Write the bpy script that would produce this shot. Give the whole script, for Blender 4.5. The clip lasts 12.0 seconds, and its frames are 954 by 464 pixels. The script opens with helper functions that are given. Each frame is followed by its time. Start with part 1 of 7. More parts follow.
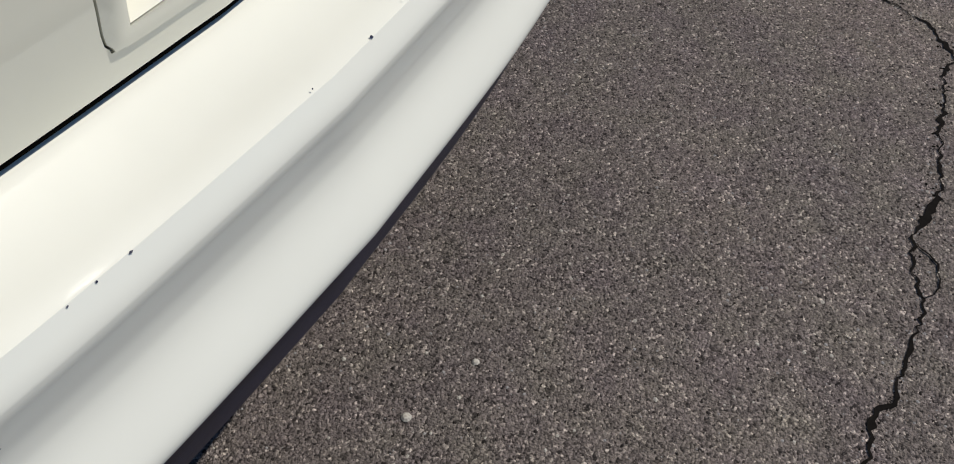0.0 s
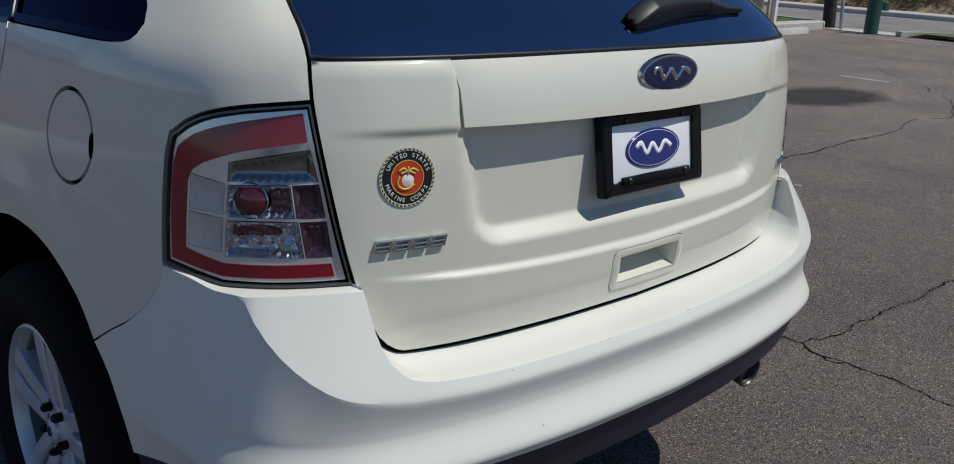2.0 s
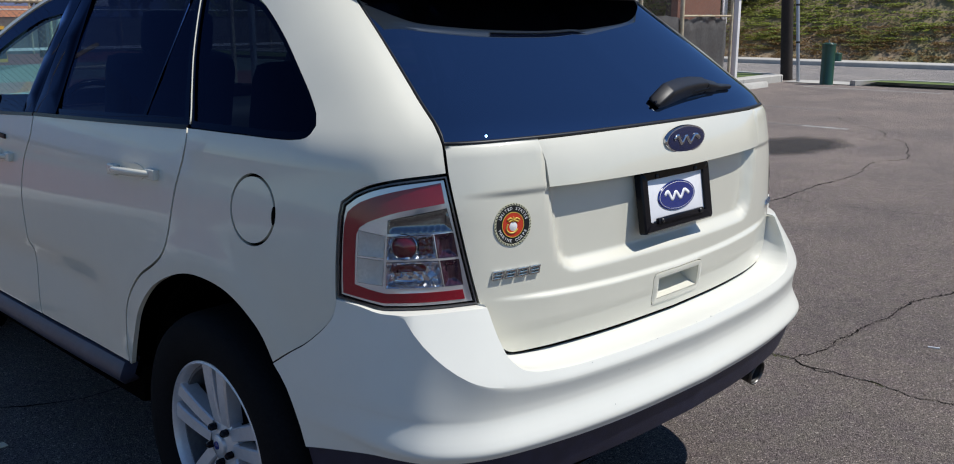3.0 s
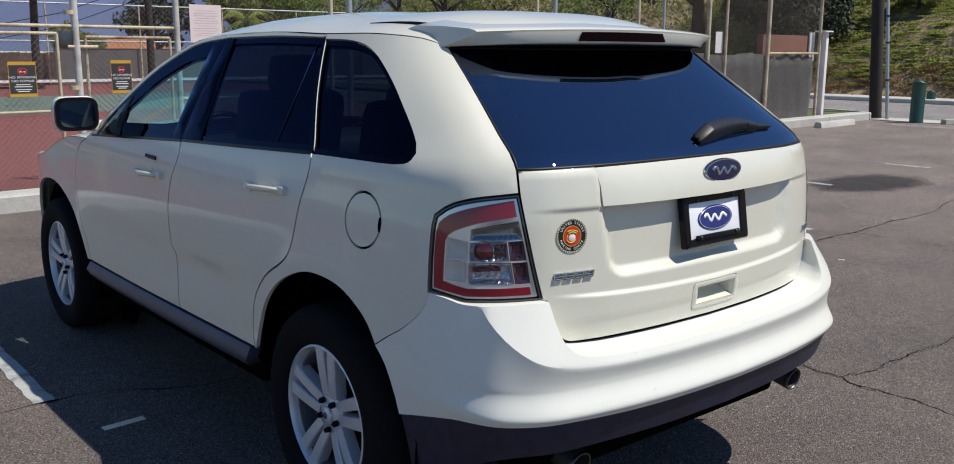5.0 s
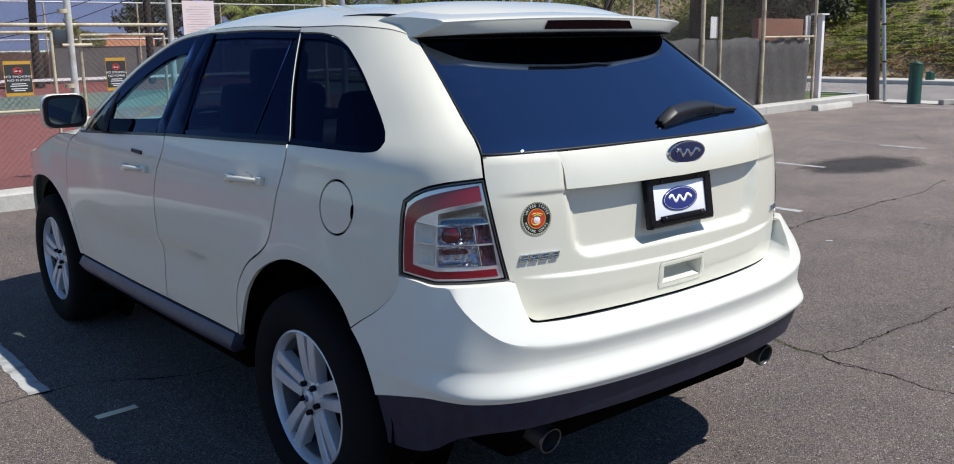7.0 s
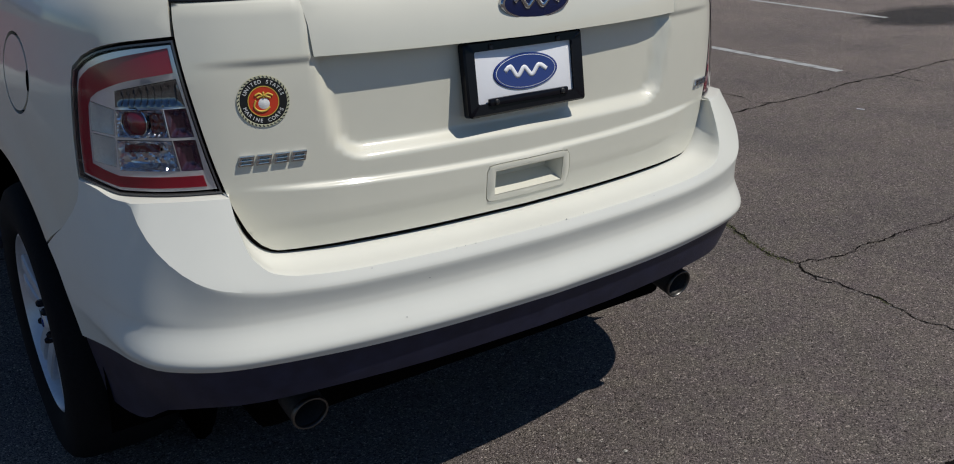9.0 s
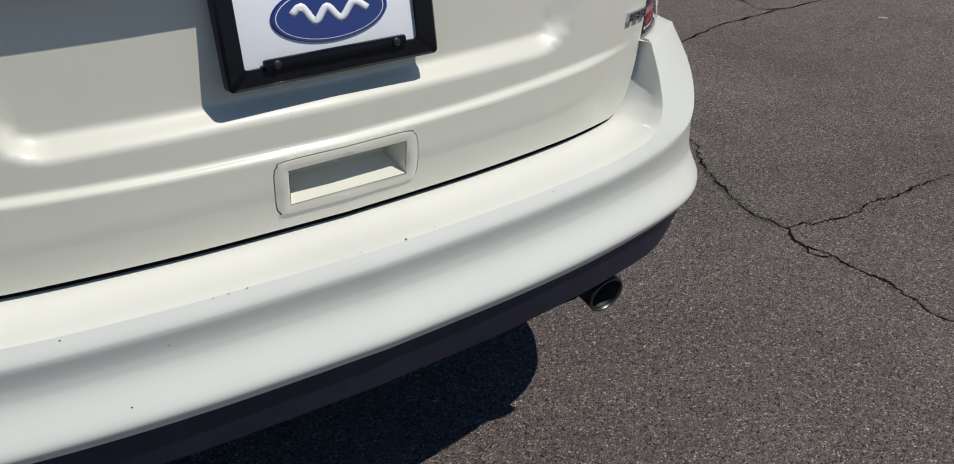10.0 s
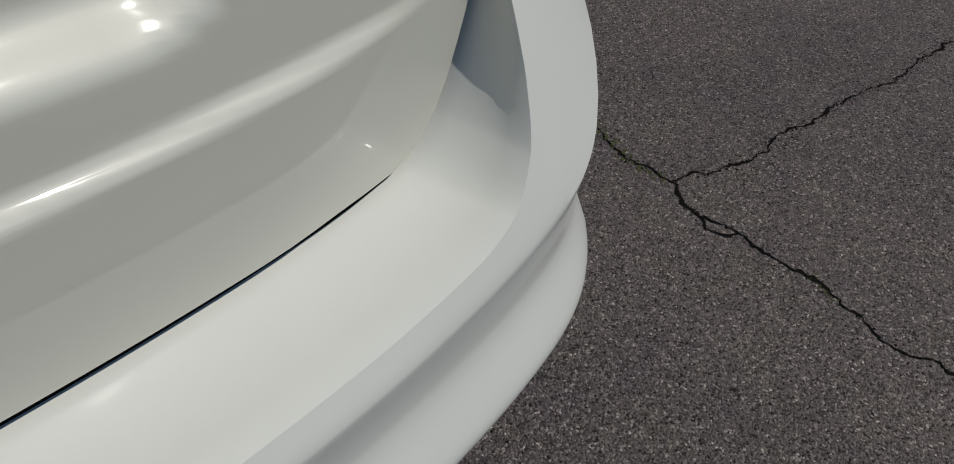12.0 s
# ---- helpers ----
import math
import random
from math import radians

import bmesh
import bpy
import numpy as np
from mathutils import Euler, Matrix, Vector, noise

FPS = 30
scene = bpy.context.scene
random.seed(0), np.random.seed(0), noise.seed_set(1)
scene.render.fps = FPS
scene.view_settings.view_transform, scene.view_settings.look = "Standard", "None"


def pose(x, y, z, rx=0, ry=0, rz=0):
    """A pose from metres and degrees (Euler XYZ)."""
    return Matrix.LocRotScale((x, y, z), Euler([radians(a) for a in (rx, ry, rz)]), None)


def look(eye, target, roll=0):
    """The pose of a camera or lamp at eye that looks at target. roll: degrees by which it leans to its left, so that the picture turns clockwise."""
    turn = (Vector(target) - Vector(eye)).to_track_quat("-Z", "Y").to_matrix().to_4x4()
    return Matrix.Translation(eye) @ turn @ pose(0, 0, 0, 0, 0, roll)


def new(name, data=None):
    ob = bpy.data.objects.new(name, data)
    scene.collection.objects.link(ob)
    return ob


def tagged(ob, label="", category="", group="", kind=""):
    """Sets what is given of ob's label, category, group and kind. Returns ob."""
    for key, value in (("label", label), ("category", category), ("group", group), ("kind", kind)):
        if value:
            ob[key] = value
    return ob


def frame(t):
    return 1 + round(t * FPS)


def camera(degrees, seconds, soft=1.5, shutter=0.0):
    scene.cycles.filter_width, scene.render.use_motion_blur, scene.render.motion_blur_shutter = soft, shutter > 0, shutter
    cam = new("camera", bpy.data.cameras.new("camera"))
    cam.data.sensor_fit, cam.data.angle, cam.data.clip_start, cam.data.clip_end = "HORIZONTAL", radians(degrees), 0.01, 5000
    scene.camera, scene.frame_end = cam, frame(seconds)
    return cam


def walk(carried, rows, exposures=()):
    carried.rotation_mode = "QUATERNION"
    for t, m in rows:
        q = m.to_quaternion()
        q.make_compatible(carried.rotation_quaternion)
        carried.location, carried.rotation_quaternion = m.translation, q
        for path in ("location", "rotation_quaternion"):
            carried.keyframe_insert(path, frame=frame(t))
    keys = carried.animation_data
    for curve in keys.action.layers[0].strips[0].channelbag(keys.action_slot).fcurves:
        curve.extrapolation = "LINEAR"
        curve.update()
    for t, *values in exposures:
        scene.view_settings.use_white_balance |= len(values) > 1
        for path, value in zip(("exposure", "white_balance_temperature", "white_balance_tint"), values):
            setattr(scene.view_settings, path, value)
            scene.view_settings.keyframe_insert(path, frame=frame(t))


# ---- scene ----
from mathutils.geometry import delaunay_2d_cdt

cam = camera(54.8, 12.0, soft=1.0)
PATH = [
    (0, (-0.416, -0.282, 1.116), (0.814, 0.3, -0.35), 3.8),
    (0.5, (-0.553, -0.398, 1.167), (0.525, 0.704, -0.108), 4.1),
    (1, (-0.844, -0.568, 1.245), (0.303, 0.703, 0.212), 5.4),
    (1.5, (-1.179, -0.741, 1.347), (0.043, 0.647, 0.585), 3.2),
    (2, (-1.481, -0.927, 1.404), (-0.158, 0.45, 0.811), 2.9),
    (2.5, (-1.793, -1.058, 1.443), (-0.405, 0.294, 0.947), 0.8),
    (3, (-2.057, -1.168, 1.496), (-0.671, 0.2, 1.042), -0.1),
    (3.2, (-2.134, -1.258, 1.508), (-0.769, 0.132, 1.056), -0.3),
    (4.8, (-2.380, -1.542, 1.544), (-1.109, -0.049, 1.150), 0.3),
    (5, (-2.369, -1.546, 1.544), (-1.106, -0.044, 1.157), 0.3),
    (5.5, (-2.385, -1.556, 1.553), (-1.12, -0.055, 1.169), 0.6),
    (6, (-2.377, -1.585, 1.553), (-1.117, -0.078, 1.176), 0.5),
    (6.5, (-2.38, -1.637, 1.55), (-1.12, -0.13, 1.168), 0.2),
    (7, (-2.343, -1.678, 1.542), (-1.091, -0.173, 1.135), -0.9),
    (7.2, (-2.313, -1.687, 1.543), (-1.064, -0.193, 1.087), -0.7),
    (8.8, (-1.360, -1.531, 1.447), (-0.282, 0.016, 0.778), -0.9),
    (9, (-1.222, -1.426, 1.446), (-0.151, 0.096, 0.713), -0.3),
    (9.5, (-0.861, -1.207, 1.399), (0.171, 0.268, 0.529), -0.5),
    (10, (-0.53, -1.012, 1.369), (0.457, 0.448, 0.422), -0.3),
    (10.5, (-0.255, -0.732, 1.279), (0.848, 0.594, 0.265), 1.6),
    (11, (0.026, -0.475, 1.197), (1.202, 0.678, 0.063), 3.2),
    (11.5, (0.193, -0.266, 1.134), (1.397, 0.8, -0.055), 5.8),
    (12, (0.219, -0.218, 1.136), (1.378, 0.802, -0.136), 7.9),
]
EXPOSURE = [(0, -0.3, 6650, 8), (0.25, -0.75, 6600, 8), (0.5, -1.13, 6450, 8), (1, -1.28, 6450, 8), (1.5, -0.9, 6350, 8), (2, -0.45, 6350, 8), (2.5, -0.2, 6350, 9), (3, 0.0, 6350, 9), (5, 0.09, 6550, 9), (5.6, 0.29, 6450, 9), (6, 0.34, 6400, 9), (7, 0.30, 6400, 9), (9, -0.5, 6550, 8), (9.5, -0.4, 6550, 8), (10, -0.38, 6500, 8), (10.5, -0.62, 6450, 8), (11, -0.78, 6400, 8), (11.5, -0.92, 6380, 8), (12, -0.99, 6380, 8)]
walk(cam, [(t, look(eye, target, roll)) for t, eye, target, roll in PATH], EXPOSURE)

# ---- light ----
SUN = Vector((0.36, -0.50, 1.0)).normalized()
sun = new("sun", bpy.data.lights.new("sun", "SUN"))
sun.data.energy, sun.data.angle, sun.data.color = 4.8, radians(0.53), (1.0, 0.955, 0.89)
sun.matrix_world = look(SUN * 30, (0, 0, 0))
world = bpy.data.worlds.new("sky")
scene.world = world
world.use_nodes = True
_n = world.node_tree.nodes
_sky = _n.new("ShaderNodeTexSky")
_sky.sky_type, _sky.sun_disc = "NISHITA", False
_sky.sun_elevation, _sky.sun_rotation = math.asin(SUN.z), math.atan2(SUN.x, SUN.y)
_sky.air_density, _sky.dust_density, _sky.ozone_density = 1.0, 0.0, 4.0
_tint = _n.new("ShaderNodeMixRGB")
_tint.blend_type = "MULTIPLY"
_tint.inputs[0].default_value, _tint.inputs[2].default_value = 1.0, (0.79, 0.93, 1.08, 1)
world.node_tree.links.new(_sky.outputs[0], _tint.inputs[1])
world.node_tree.links.new(_tint.outputs[0], _n["Background"].inputs[0])
_n["Background"].inputs[1].default_value = 0.092

# ---- materials ----


def material(name, color, rough=0.5, metal=0.0, coat=0.0, vary=0.0, scale=8.0, bump=0.0, bump_scale=60.0, stain=None, stain_amount=0.0,
             stain_scale=1.5, spec=0.5, per_piece=0.0, coat_rough=0.04):
    """A Principled surface with grain and broad variation, a bump and, where asked, stains of another colour."""
    m = bpy.data.materials.new(name)
    m.use_nodes = True
    nt = m.node_tree
    b = nt.nodes["Principled BSDF"]
    b.inputs["Roughness"].default_value, b.inputs["Metallic"].default_value = rough, metal
    b.inputs["Coat Weight"].default_value, b.inputs["Coat Roughness"].default_value = coat, coat_rough
    b.inputs["Specular IOR Level"].default_value = spec
    b.inputs["Base Color"].default_value = (*color, 1)
    tc = nt.nodes.new("ShaderNodeTexCoord")

    def tex(s, detail=4):
        t = nt.nodes.new("ShaderNodeTexNoise")
        t.inputs["Scale"].default_value, t.inputs["Detail"].default_value = s, detail
        nt.links.new(tc.outputs["Object"], t.inputs["Vector"])
        return t.outputs["Fac"]

    def mix(fac, a, c):
        x = nt.nodes.new("ShaderNodeMix")
        x.data_type = "RGBA"
        nt.links.new(fac, x.inputs["Factor"])
        for sock, v in ((x.inputs["A"], a), (x.inputs["B"], c)):
            if isinstance(v, tuple):
                sock.default_value = (*v, 1)
            else:
                nt.links.new(v, sock)
        return x.outputs["Result"]

    def span(fac, lo, hi, top):
        r = nt.nodes.new("ShaderNodeMapRange")
        r.inputs["From Min"].default_value, r.inputs["From Max"].default_value, r.inputs["To Max"].default_value = lo, hi, top
        nt.links.new(fac, r.inputs["Value"])
        return r.outputs["Result"]
    col = None
    if vary:
        fine = mix(span(tex(scale * 6), 0.3, 0.7, 1.0), tuple(c * (1 - vary) for c in color), tuple(min(1, c * (1 + vary)) for c in color))
        col = mix(span(tex(scale, 2), 0.35, 0.7, 0.5), fine, tuple(c * (1 - vary * 1.2) for c in color))
    if stain:
        col = mix(span(tex(stain_scale, 6), 0.5, 0.72, stain_amount), col or color, stain)
    if per_piece:
        oi = nt.nodes.new("ShaderNodeObjectInfo")
        col = mix(span(oi.outputs["Random"], 0, 1, 1), tuple(c * (1 - per_piece) for c in color), col or color)
    if col:
        nt.links.new(col, b.inputs["Base Color"])
    if bump:
        bp = nt.nodes.new("ShaderNodeBump")
        bp.inputs["Strength"].default_value, bp.inputs["Distance"].default_value = bump, 0.01
        nt.links.new(tex(bump_scale, 3), bp.inputs["Height"])
        nt.links.new(bp.outputs[0], b.inputs["Normal"])
    return m


def glazing(name, tint, gloss=0.0, coating=(1, 1, 1), ior=1.52, dust=0.0):
    """Thin window glass: tinted see-through with a mirror reflection by its Fresnel."""
    m = bpy.data.materials.new(name)
    m.use_nodes = True
    nt = m.node_tree
    nt.nodes.remove(nt.nodes["Principled BSDF"])
    tr, gl, mx, fr = (nt.nodes.new("ShaderNode" + k) for k in ("BsdfTransparent", "BsdfGlossy", "MixShader", "Fresnel"))
    tr.inputs[0].default_value = (*tint, 1)
    gl.inputs["Roughness"].default_value = gloss
    fr.inputs["IOR"].default_value = ior
    gl.inputs["Color"].default_value = (*coating, 1)
    for a, b in ((fr.outputs[0], mx.inputs[0]), (tr.outputs[0], mx.inputs[1]), (gl.outputs[0], mx.inputs[2]),
                 (mx.outputs[0], nt.nodes["Material Output"].inputs[0])):
        nt.links.new(a, b)
    if dust:
        # a thin film of dust that the sun shines through
        film, mx2 = nt.nodes.new("ShaderNodeBsdfTranslucent"), nt.nodes.new("ShaderNodeMixShader")
        film.inputs[0].default_value = (0.62, 0.64, 0.60, 1)
        mx2.inputs[0].default_value = dust
        for a, b in ((mx.outputs[0], mx2.inputs[1]), (film.outputs[0], mx2.inputs[2]), (mx2.outputs[0], nt.nodes["Material Output"].inputs[0])):
            nt.links.new(a, b)
    return m


def leafy(name, color, vary, scale):
    """A leaf: matt surface that lets part of the light through."""
    m = material(name, color, rough=0.7, vary=vary, scale=scale)
    nt = m.node_tree
    through_leaf, mx = nt.nodes.new("ShaderNodeBsdfTranslucent"), nt.nodes.new("ShaderNodeMixShader")
    through_leaf.inputs[0].default_value = (min(1, color[0] * 1.25), min(1, color[1] * 1.35), color[2], 1)
    mx.inputs[0].default_value = 0.38
    nt.links.new(nt.nodes["Principled BSDF"].outputs[0], mx.inputs[1])
    nt.links.new(through_leaf.outputs[0], mx.inputs[2])
    nt.links.new(mx.outputs[0], nt.nodes["Material Output"].inputs[0])
    return m


def asphalt(name, base, pale, dark, worn=1.0):
    m = material(name, base, rough=0.92, spec=0.12)
    nt = m.node_tree
    b = nt.nodes["Principled BSDF"]
    tc = nt.nodes.new("ShaderNodeTexCoord")

    def link(a, c):
        nt.links.new(a, c)

    def noise_at(s, detail=3, rough=0.6):
        t = nt.nodes.new("ShaderNodeTexNoise")
        t.inputs["Scale"].default_value, t.inputs["Detail"].default_value, t.inputs["Roughness"].default_value = s, detail, rough
        link(tc.outputs["Object"], t.inputs["Vector"])
        return t

    def ramp(sock, *stops):
        r = nt.nodes.new("ShaderNodeValToRGB")
        while len(r.color_ramp.elements) < len(stops):
            r.color_ramp.elements.new(0.5)
        for e, (p, c) in zip(r.color_ramp.elements, stops):
            e.position, e.color = p, (*c, 1)
        link(sock, r.inputs[0])
        return r.outputs[0]

    def mul(a, c, f=1.0):
        x = nt.nodes.new("ShaderNodeMix")
        x.data_type, x.blend_type = "RGBA", "MULTIPLY"
        x.inputs["Factor"].default_value = f
        link(a, x.inputs["A"]), link(c, x.inputs["B"])
        return x.outputs["Result"]
    # stones of uneven outline: cells in a slightly warped space
    warp, shift = nt.nodes.new("ShaderNodeVectorMath"), nt.nodes.new("ShaderNodeVectorMath")
    warp.operation, shift.operation = "SCALE", "ADD"
    warp.inputs["Scale"].default_value = 0.0075
    link(noise_at(170, 2).outputs["Color"], warp.inputs[0])
    link(tc.outputs["Object"], shift.inputs[0]), link(warp.outputs[0], shift.inputs[1])
    chips = nt.nodes.new("ShaderNodeTexVoronoi")
    chips.inputs["Scale"].default_value = 235
    link(shift.outputs[0], chips.inputs["Vector"])
    grey = nt.nodes.new("ShaderNodeSeparateColor")
    link(chips.outputs["Color"], grey.inputs[0])
    stone = ramp(grey.outputs[0], (0.0, tuple(c * 0.45 for c in dark)), (0.11, tuple(c * 0.52 for c in base)), (0.34, tuple(c * 0.86 for c in base)), (0.86, tuple(c * 1.26 for c in base)),
                 (0.965, pale), (1.0, tuple(c * 1.6 for c in pale)))
    # dark binder, with the shade of pits between the stones painted in
    binder_and_pits = ramp(noise_at(240, 4, 0.7).outputs["Fac"], (0.35, (0.16, 0.15, 0.15)), (0.45, (0.80, 0.79, 0.78)), (0.60, (1.10, 1.09, 1.07)))
    broad = ramp(noise_at(0.9, 5).outputs["Fac"], (0.3, (0.78, 0.78, 0.80)), (0.7, (1.12, 1.09, 1.05)))
    tone = ramp(noise_at(9, 3).outputs["Fac"], (0.3, (0.96, 0.90, 0.96)), (0.7, (1.05, 1.04, 0.99)))
    # the colour grows paler along x from 2 to 8 m, up to the given factor
    gain, axis, grey_gain = nt.nodes.new("ShaderNodeMapRange"), nt.nodes.new("ShaderNodeSeparateXYZ"), nt.nodes.new("ShaderNodeCombineColor")
    link(tc.outputs["Object"], axis.inputs[0])
    link(axis.outputs[0], gain.inputs["Value"])
    gain.inputs["From Min"].default_value, gain.inputs["From Max"].default_value, gain.inputs["To Min"].default_value, gain.inputs["To Max"].default_value = 2.0, 8.0, 1.0, worn
    for k in range(3):
        link(gain.outputs[0], grey_gain.inputs[k])
    link(mul(mul(mul(mul(stone, binder_and_pits), broad), tone), grey_gain.outputs[0]), b.inputs["Base Color"])
    bp = nt.nodes.new("ShaderNodeBump")
    bp.inputs["Strength"].default_value, bp.inputs["Distance"].default_value = 1.0, 0.0052
    hgt = nt.nodes.new("ShaderNodeMath")
    hgt.operation = "SUBTRACT"
    link(noise_at(210, 4, 0.7).outputs["Fac"], hgt.inputs[0])
    link(chips.outputs["Distance"], hgt.inputs[1])
    link(hgt.outputs[0], bp.inputs["Height"])
    link(bp.outputs[0], b.inputs["Normal"])
    return m


PAINT = material("cream_paint", (0.645, 0.625, 0.525), rough=0.46, coat=1.0, vary=0.012, scale=3, coat_rough=0.075)
PAINT_BUMPER = material("white_bumper_paint", (0.700, 0.692, 0.622), rough=0.48, coat=0.45, vary=0.012, scale=3)
TRIM = material("faded_black_plastic", (0.021, 0.0225, 0.046), spec=0.28, rough=0.42, vary=0.25, scale=4, bump=0.08, bump_scale=400)
# faded plastic, with the sky's bluish reflection put into its base colour
SILL = material("faded_plastic_sky_sheen", (0.050, 0.052, 0.085), spec=0.5, rough=0.40, vary=0.2, scale=5, bump=0.08, bump_scale=400)
BLACK = material("black_plastic", (0.007, 0.007, 0.010), rough=0.16, vary=0.15, scale=10, spec=0.15)
BLACK_SATIN = material("satin_black_plastic", (0.010, 0.010, 0.013), rough=0.45, spec=0.35, vary=0.2, scale=12)
SMOKE = material("smoky_grey", (0.05, 0.05, 0.055), rough=0.12, coat=0.6, vary=0.05)
# near-zero black that puts deep shade into the colour of hollows and gaps
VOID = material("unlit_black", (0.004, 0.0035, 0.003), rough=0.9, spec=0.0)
RUBBER = material("tyre_rubber", (0.008, 0.008, 0.009), rough=0.85, spec=0.10, vary=0.2, scale=20, bump=0.1, bump_scale=200)
ALLOY = material("silver_alloy", (0.60, 0.61, 0.64), rough=0.34, metal=0.35, vary=0.06, scale=12)
CHROME = material("chrome", (0.55, 0.56, 0.58), rough=0.08, metal=1.0)
BRUSHED = material("brushed_steel", (0.13, 0.128, 0.126), rough=0.38, metal=1.0, vary=0.1, scale=40)
STEEL = material("sooty_steel", (0.06, 0.058, 0.058), rough=0.5, metal=0.9, vary=0.3, scale=25)
SOOT = material("soot_dark_pipe", (0.035, 0.034, 0.034), rough=0.55, metal=0.4, vary=0.3, scale=25)
GLASS_DARK = glazing("privacy_glass", (0.045, 0.05, 0.075), coating=(0.17, 0.21, 0.42), ior=1.46)
GLASS_REAR = glazing("privacy_glass_rear", (0.012, 0.014, 0.03), coating=(0.62, 0.75, 1.0), ior=3.1)
GLOSS_BLACK = glazing("gloss_black", (0.0, 0.0, 0.0), coating=(0.30, 0.38, 0.66), ior=1.36)
GLASS_CLEAR = glazing("clear_glass", (0.52, 0.76, 0.78), ior=1.3, dust=0.03)
LENS = glazing("lamp_cover", (0.96, 0.96, 0.96), ior=1.2)
GLASS_DOOR = glazing("door_glass", (0.68, 0.90, 0.93), ior=1.2)
RED = material("red_lens", (0.26, 0.006, 0.021), rough=0.15, coat=0.35, vary=0.08, scale=30)
RED_DARK = material("dark_red_lens", (0.10, 0.005, 0.012), rough=0.1, coat=0.8, vary=0.1, scale=30)
SILVER = material("lamp_silver", (0.74, 0.75, 0.77), rough=0.20, metal=0.55, coat=0.6, vary=0.04, scale=20)
REFLECTOR = material("lamp_reflector", (0.58, 0.60, 0.65), rough=0.22, metal=1.0)
REFLECTOR_DARK = material("lamp_reflector_dark", (0.20, 0.215, 0.235), rough=0.16, metal=1.0)
LAMP_SIDE = material("lamp_side_silver", (0.60, 0.59, 0.56), rough=0.45, metal=0.4, vary=0.1, scale=25)
BADGE_BLUE = material("enamel_blue", (0.003, 0.010, 0.060), rough=0.25, coat=0.4, vary=0.05)
HEADLINER = material("headliner_cloth", (0.07, 0.068, 0.064), rough=0.9, vary=0.1, scale=20)
DASH = material("dashboard_vinyl", (0.085, 0.085, 0.078), rough=0.6, vary=0.1, scale=20)
BLUE = material("badge_blue", (0.005, 0.02, 0.17), rough=0.2, coat=0.8, vary=0.03)
WHITE = material("plate_white", (0.80, 0.80, 0.82), rough=0.35, coat=0.3, vary=0.02)
ASPHALT = asphalt("asphalt", (0.205, 0.183, 0.169), (0.43, 0.39, 0.345), (0.074, 0.065, 0.060), 1.32)
CRACK = material("crack_dirt", (0.009, 0.0075, 0.0065), rough=0.95, vary=0.3, scale=30, spec=0.05)
LINE = material("worn_white_line", (0.40, 0.40, 0.385), rough=0.8, vary=0.15, scale=25, stain=(0.14, 0.135, 0.13), stain_amount=1.0, stain_scale=9)
LINE_FAINT = material("faded_white_line", (0.155, 0.148, 0.142), rough=0.85, vary=0.15, scale=25, stain=(0.115, 0.108, 0.102), stain_amount=1.0, stain_scale=12)
LEAF_BROWN = leafy("leaf_brown", (0.25, 0.15, 0.065), 0.35, 1.2)
CONCRETE = material("concrete", (0.47, 0.45, 0.41), rough=0.85, vary=0.12, scale=6, stain=(0.3, 0.28, 0.25), stain_amount=0.5, bump=0.2, bump_scale=90)
COURT_RED = material("court_red", (0.20, 0.060, 0.050), rough=0.85, vary=0.12, scale=2)
COURT_GREEN = material("court_green", (0.13, 0.165, 0.13), rough=0.85, vary=0.12, scale=2)
RUSTY = material("rusty_pipe", (0.52, 0.44, 0.30), rough=0.7, vary=0.2, scale=6, stain=(0.22, 0.10, 0.04), stain_amount=0.8, stain_scale=5)
PIPE_PALE = material("pale_painted_pipe", (0.50, 0.49, 0.46), rough=0.6, vary=0.12, scale=8, stain=(0.26, 0.15, 0.08), stain_amount=0.7, stain_scale=6)
GALV = material("galvanised_pipe", (0.40, 0.41, 0.42), rough=0.5, metal=0.5, vary=0.1, scale=9)
WIRE = material("chain_link", (0.18, 0.155, 0.135), rough=0.6, metal=0.3, stain=(0.14, 0.07, 0.04), stain_amount=0.7, stain_scale=3)
SCREEN = material("windscreen_fabric", (0.165, 0.16, 0.158), rough=0.9, vary=0.2, scale=3, bump=0.3, bump_scale=40)
SEAT = material("seat_cloth", (0.30, 0.27, 0.22), rough=0.8, vary=0.1, scale=30)
LEAF = leafy("leaf_green", (0.145, 0.18, 0.048), 0.35, 1.2)
LEAF_BANK = leafy("leaf_yellow_green", (0.285, 0.315, 0.075), 0.4, 0.9)
# the wheel alloy darkened, so the barrel behind the spokes carries painted shade
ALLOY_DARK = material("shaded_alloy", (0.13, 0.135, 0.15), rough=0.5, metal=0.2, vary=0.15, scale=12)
LEAF_DRY = leafy("leaf_olive", (0.235, 0.225, 0.085), 0.35, 1.2)
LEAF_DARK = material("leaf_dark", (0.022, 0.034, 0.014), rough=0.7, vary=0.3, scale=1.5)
SOIL = material("dry_soil", (0.27, 0.20, 0.125), rough=0.95, vary=0.2, scale=1.2, stain=(0.16, 0.165, 0.065), stain_amount=0.9, stain_scale=0.5, bump=0.4, bump_scale=12)
GRASS = material("grass", (0.11, 0.15, 0.035), rough=0.9, vary=0.3, scale=4, bump=0.5, bump_scale=80)
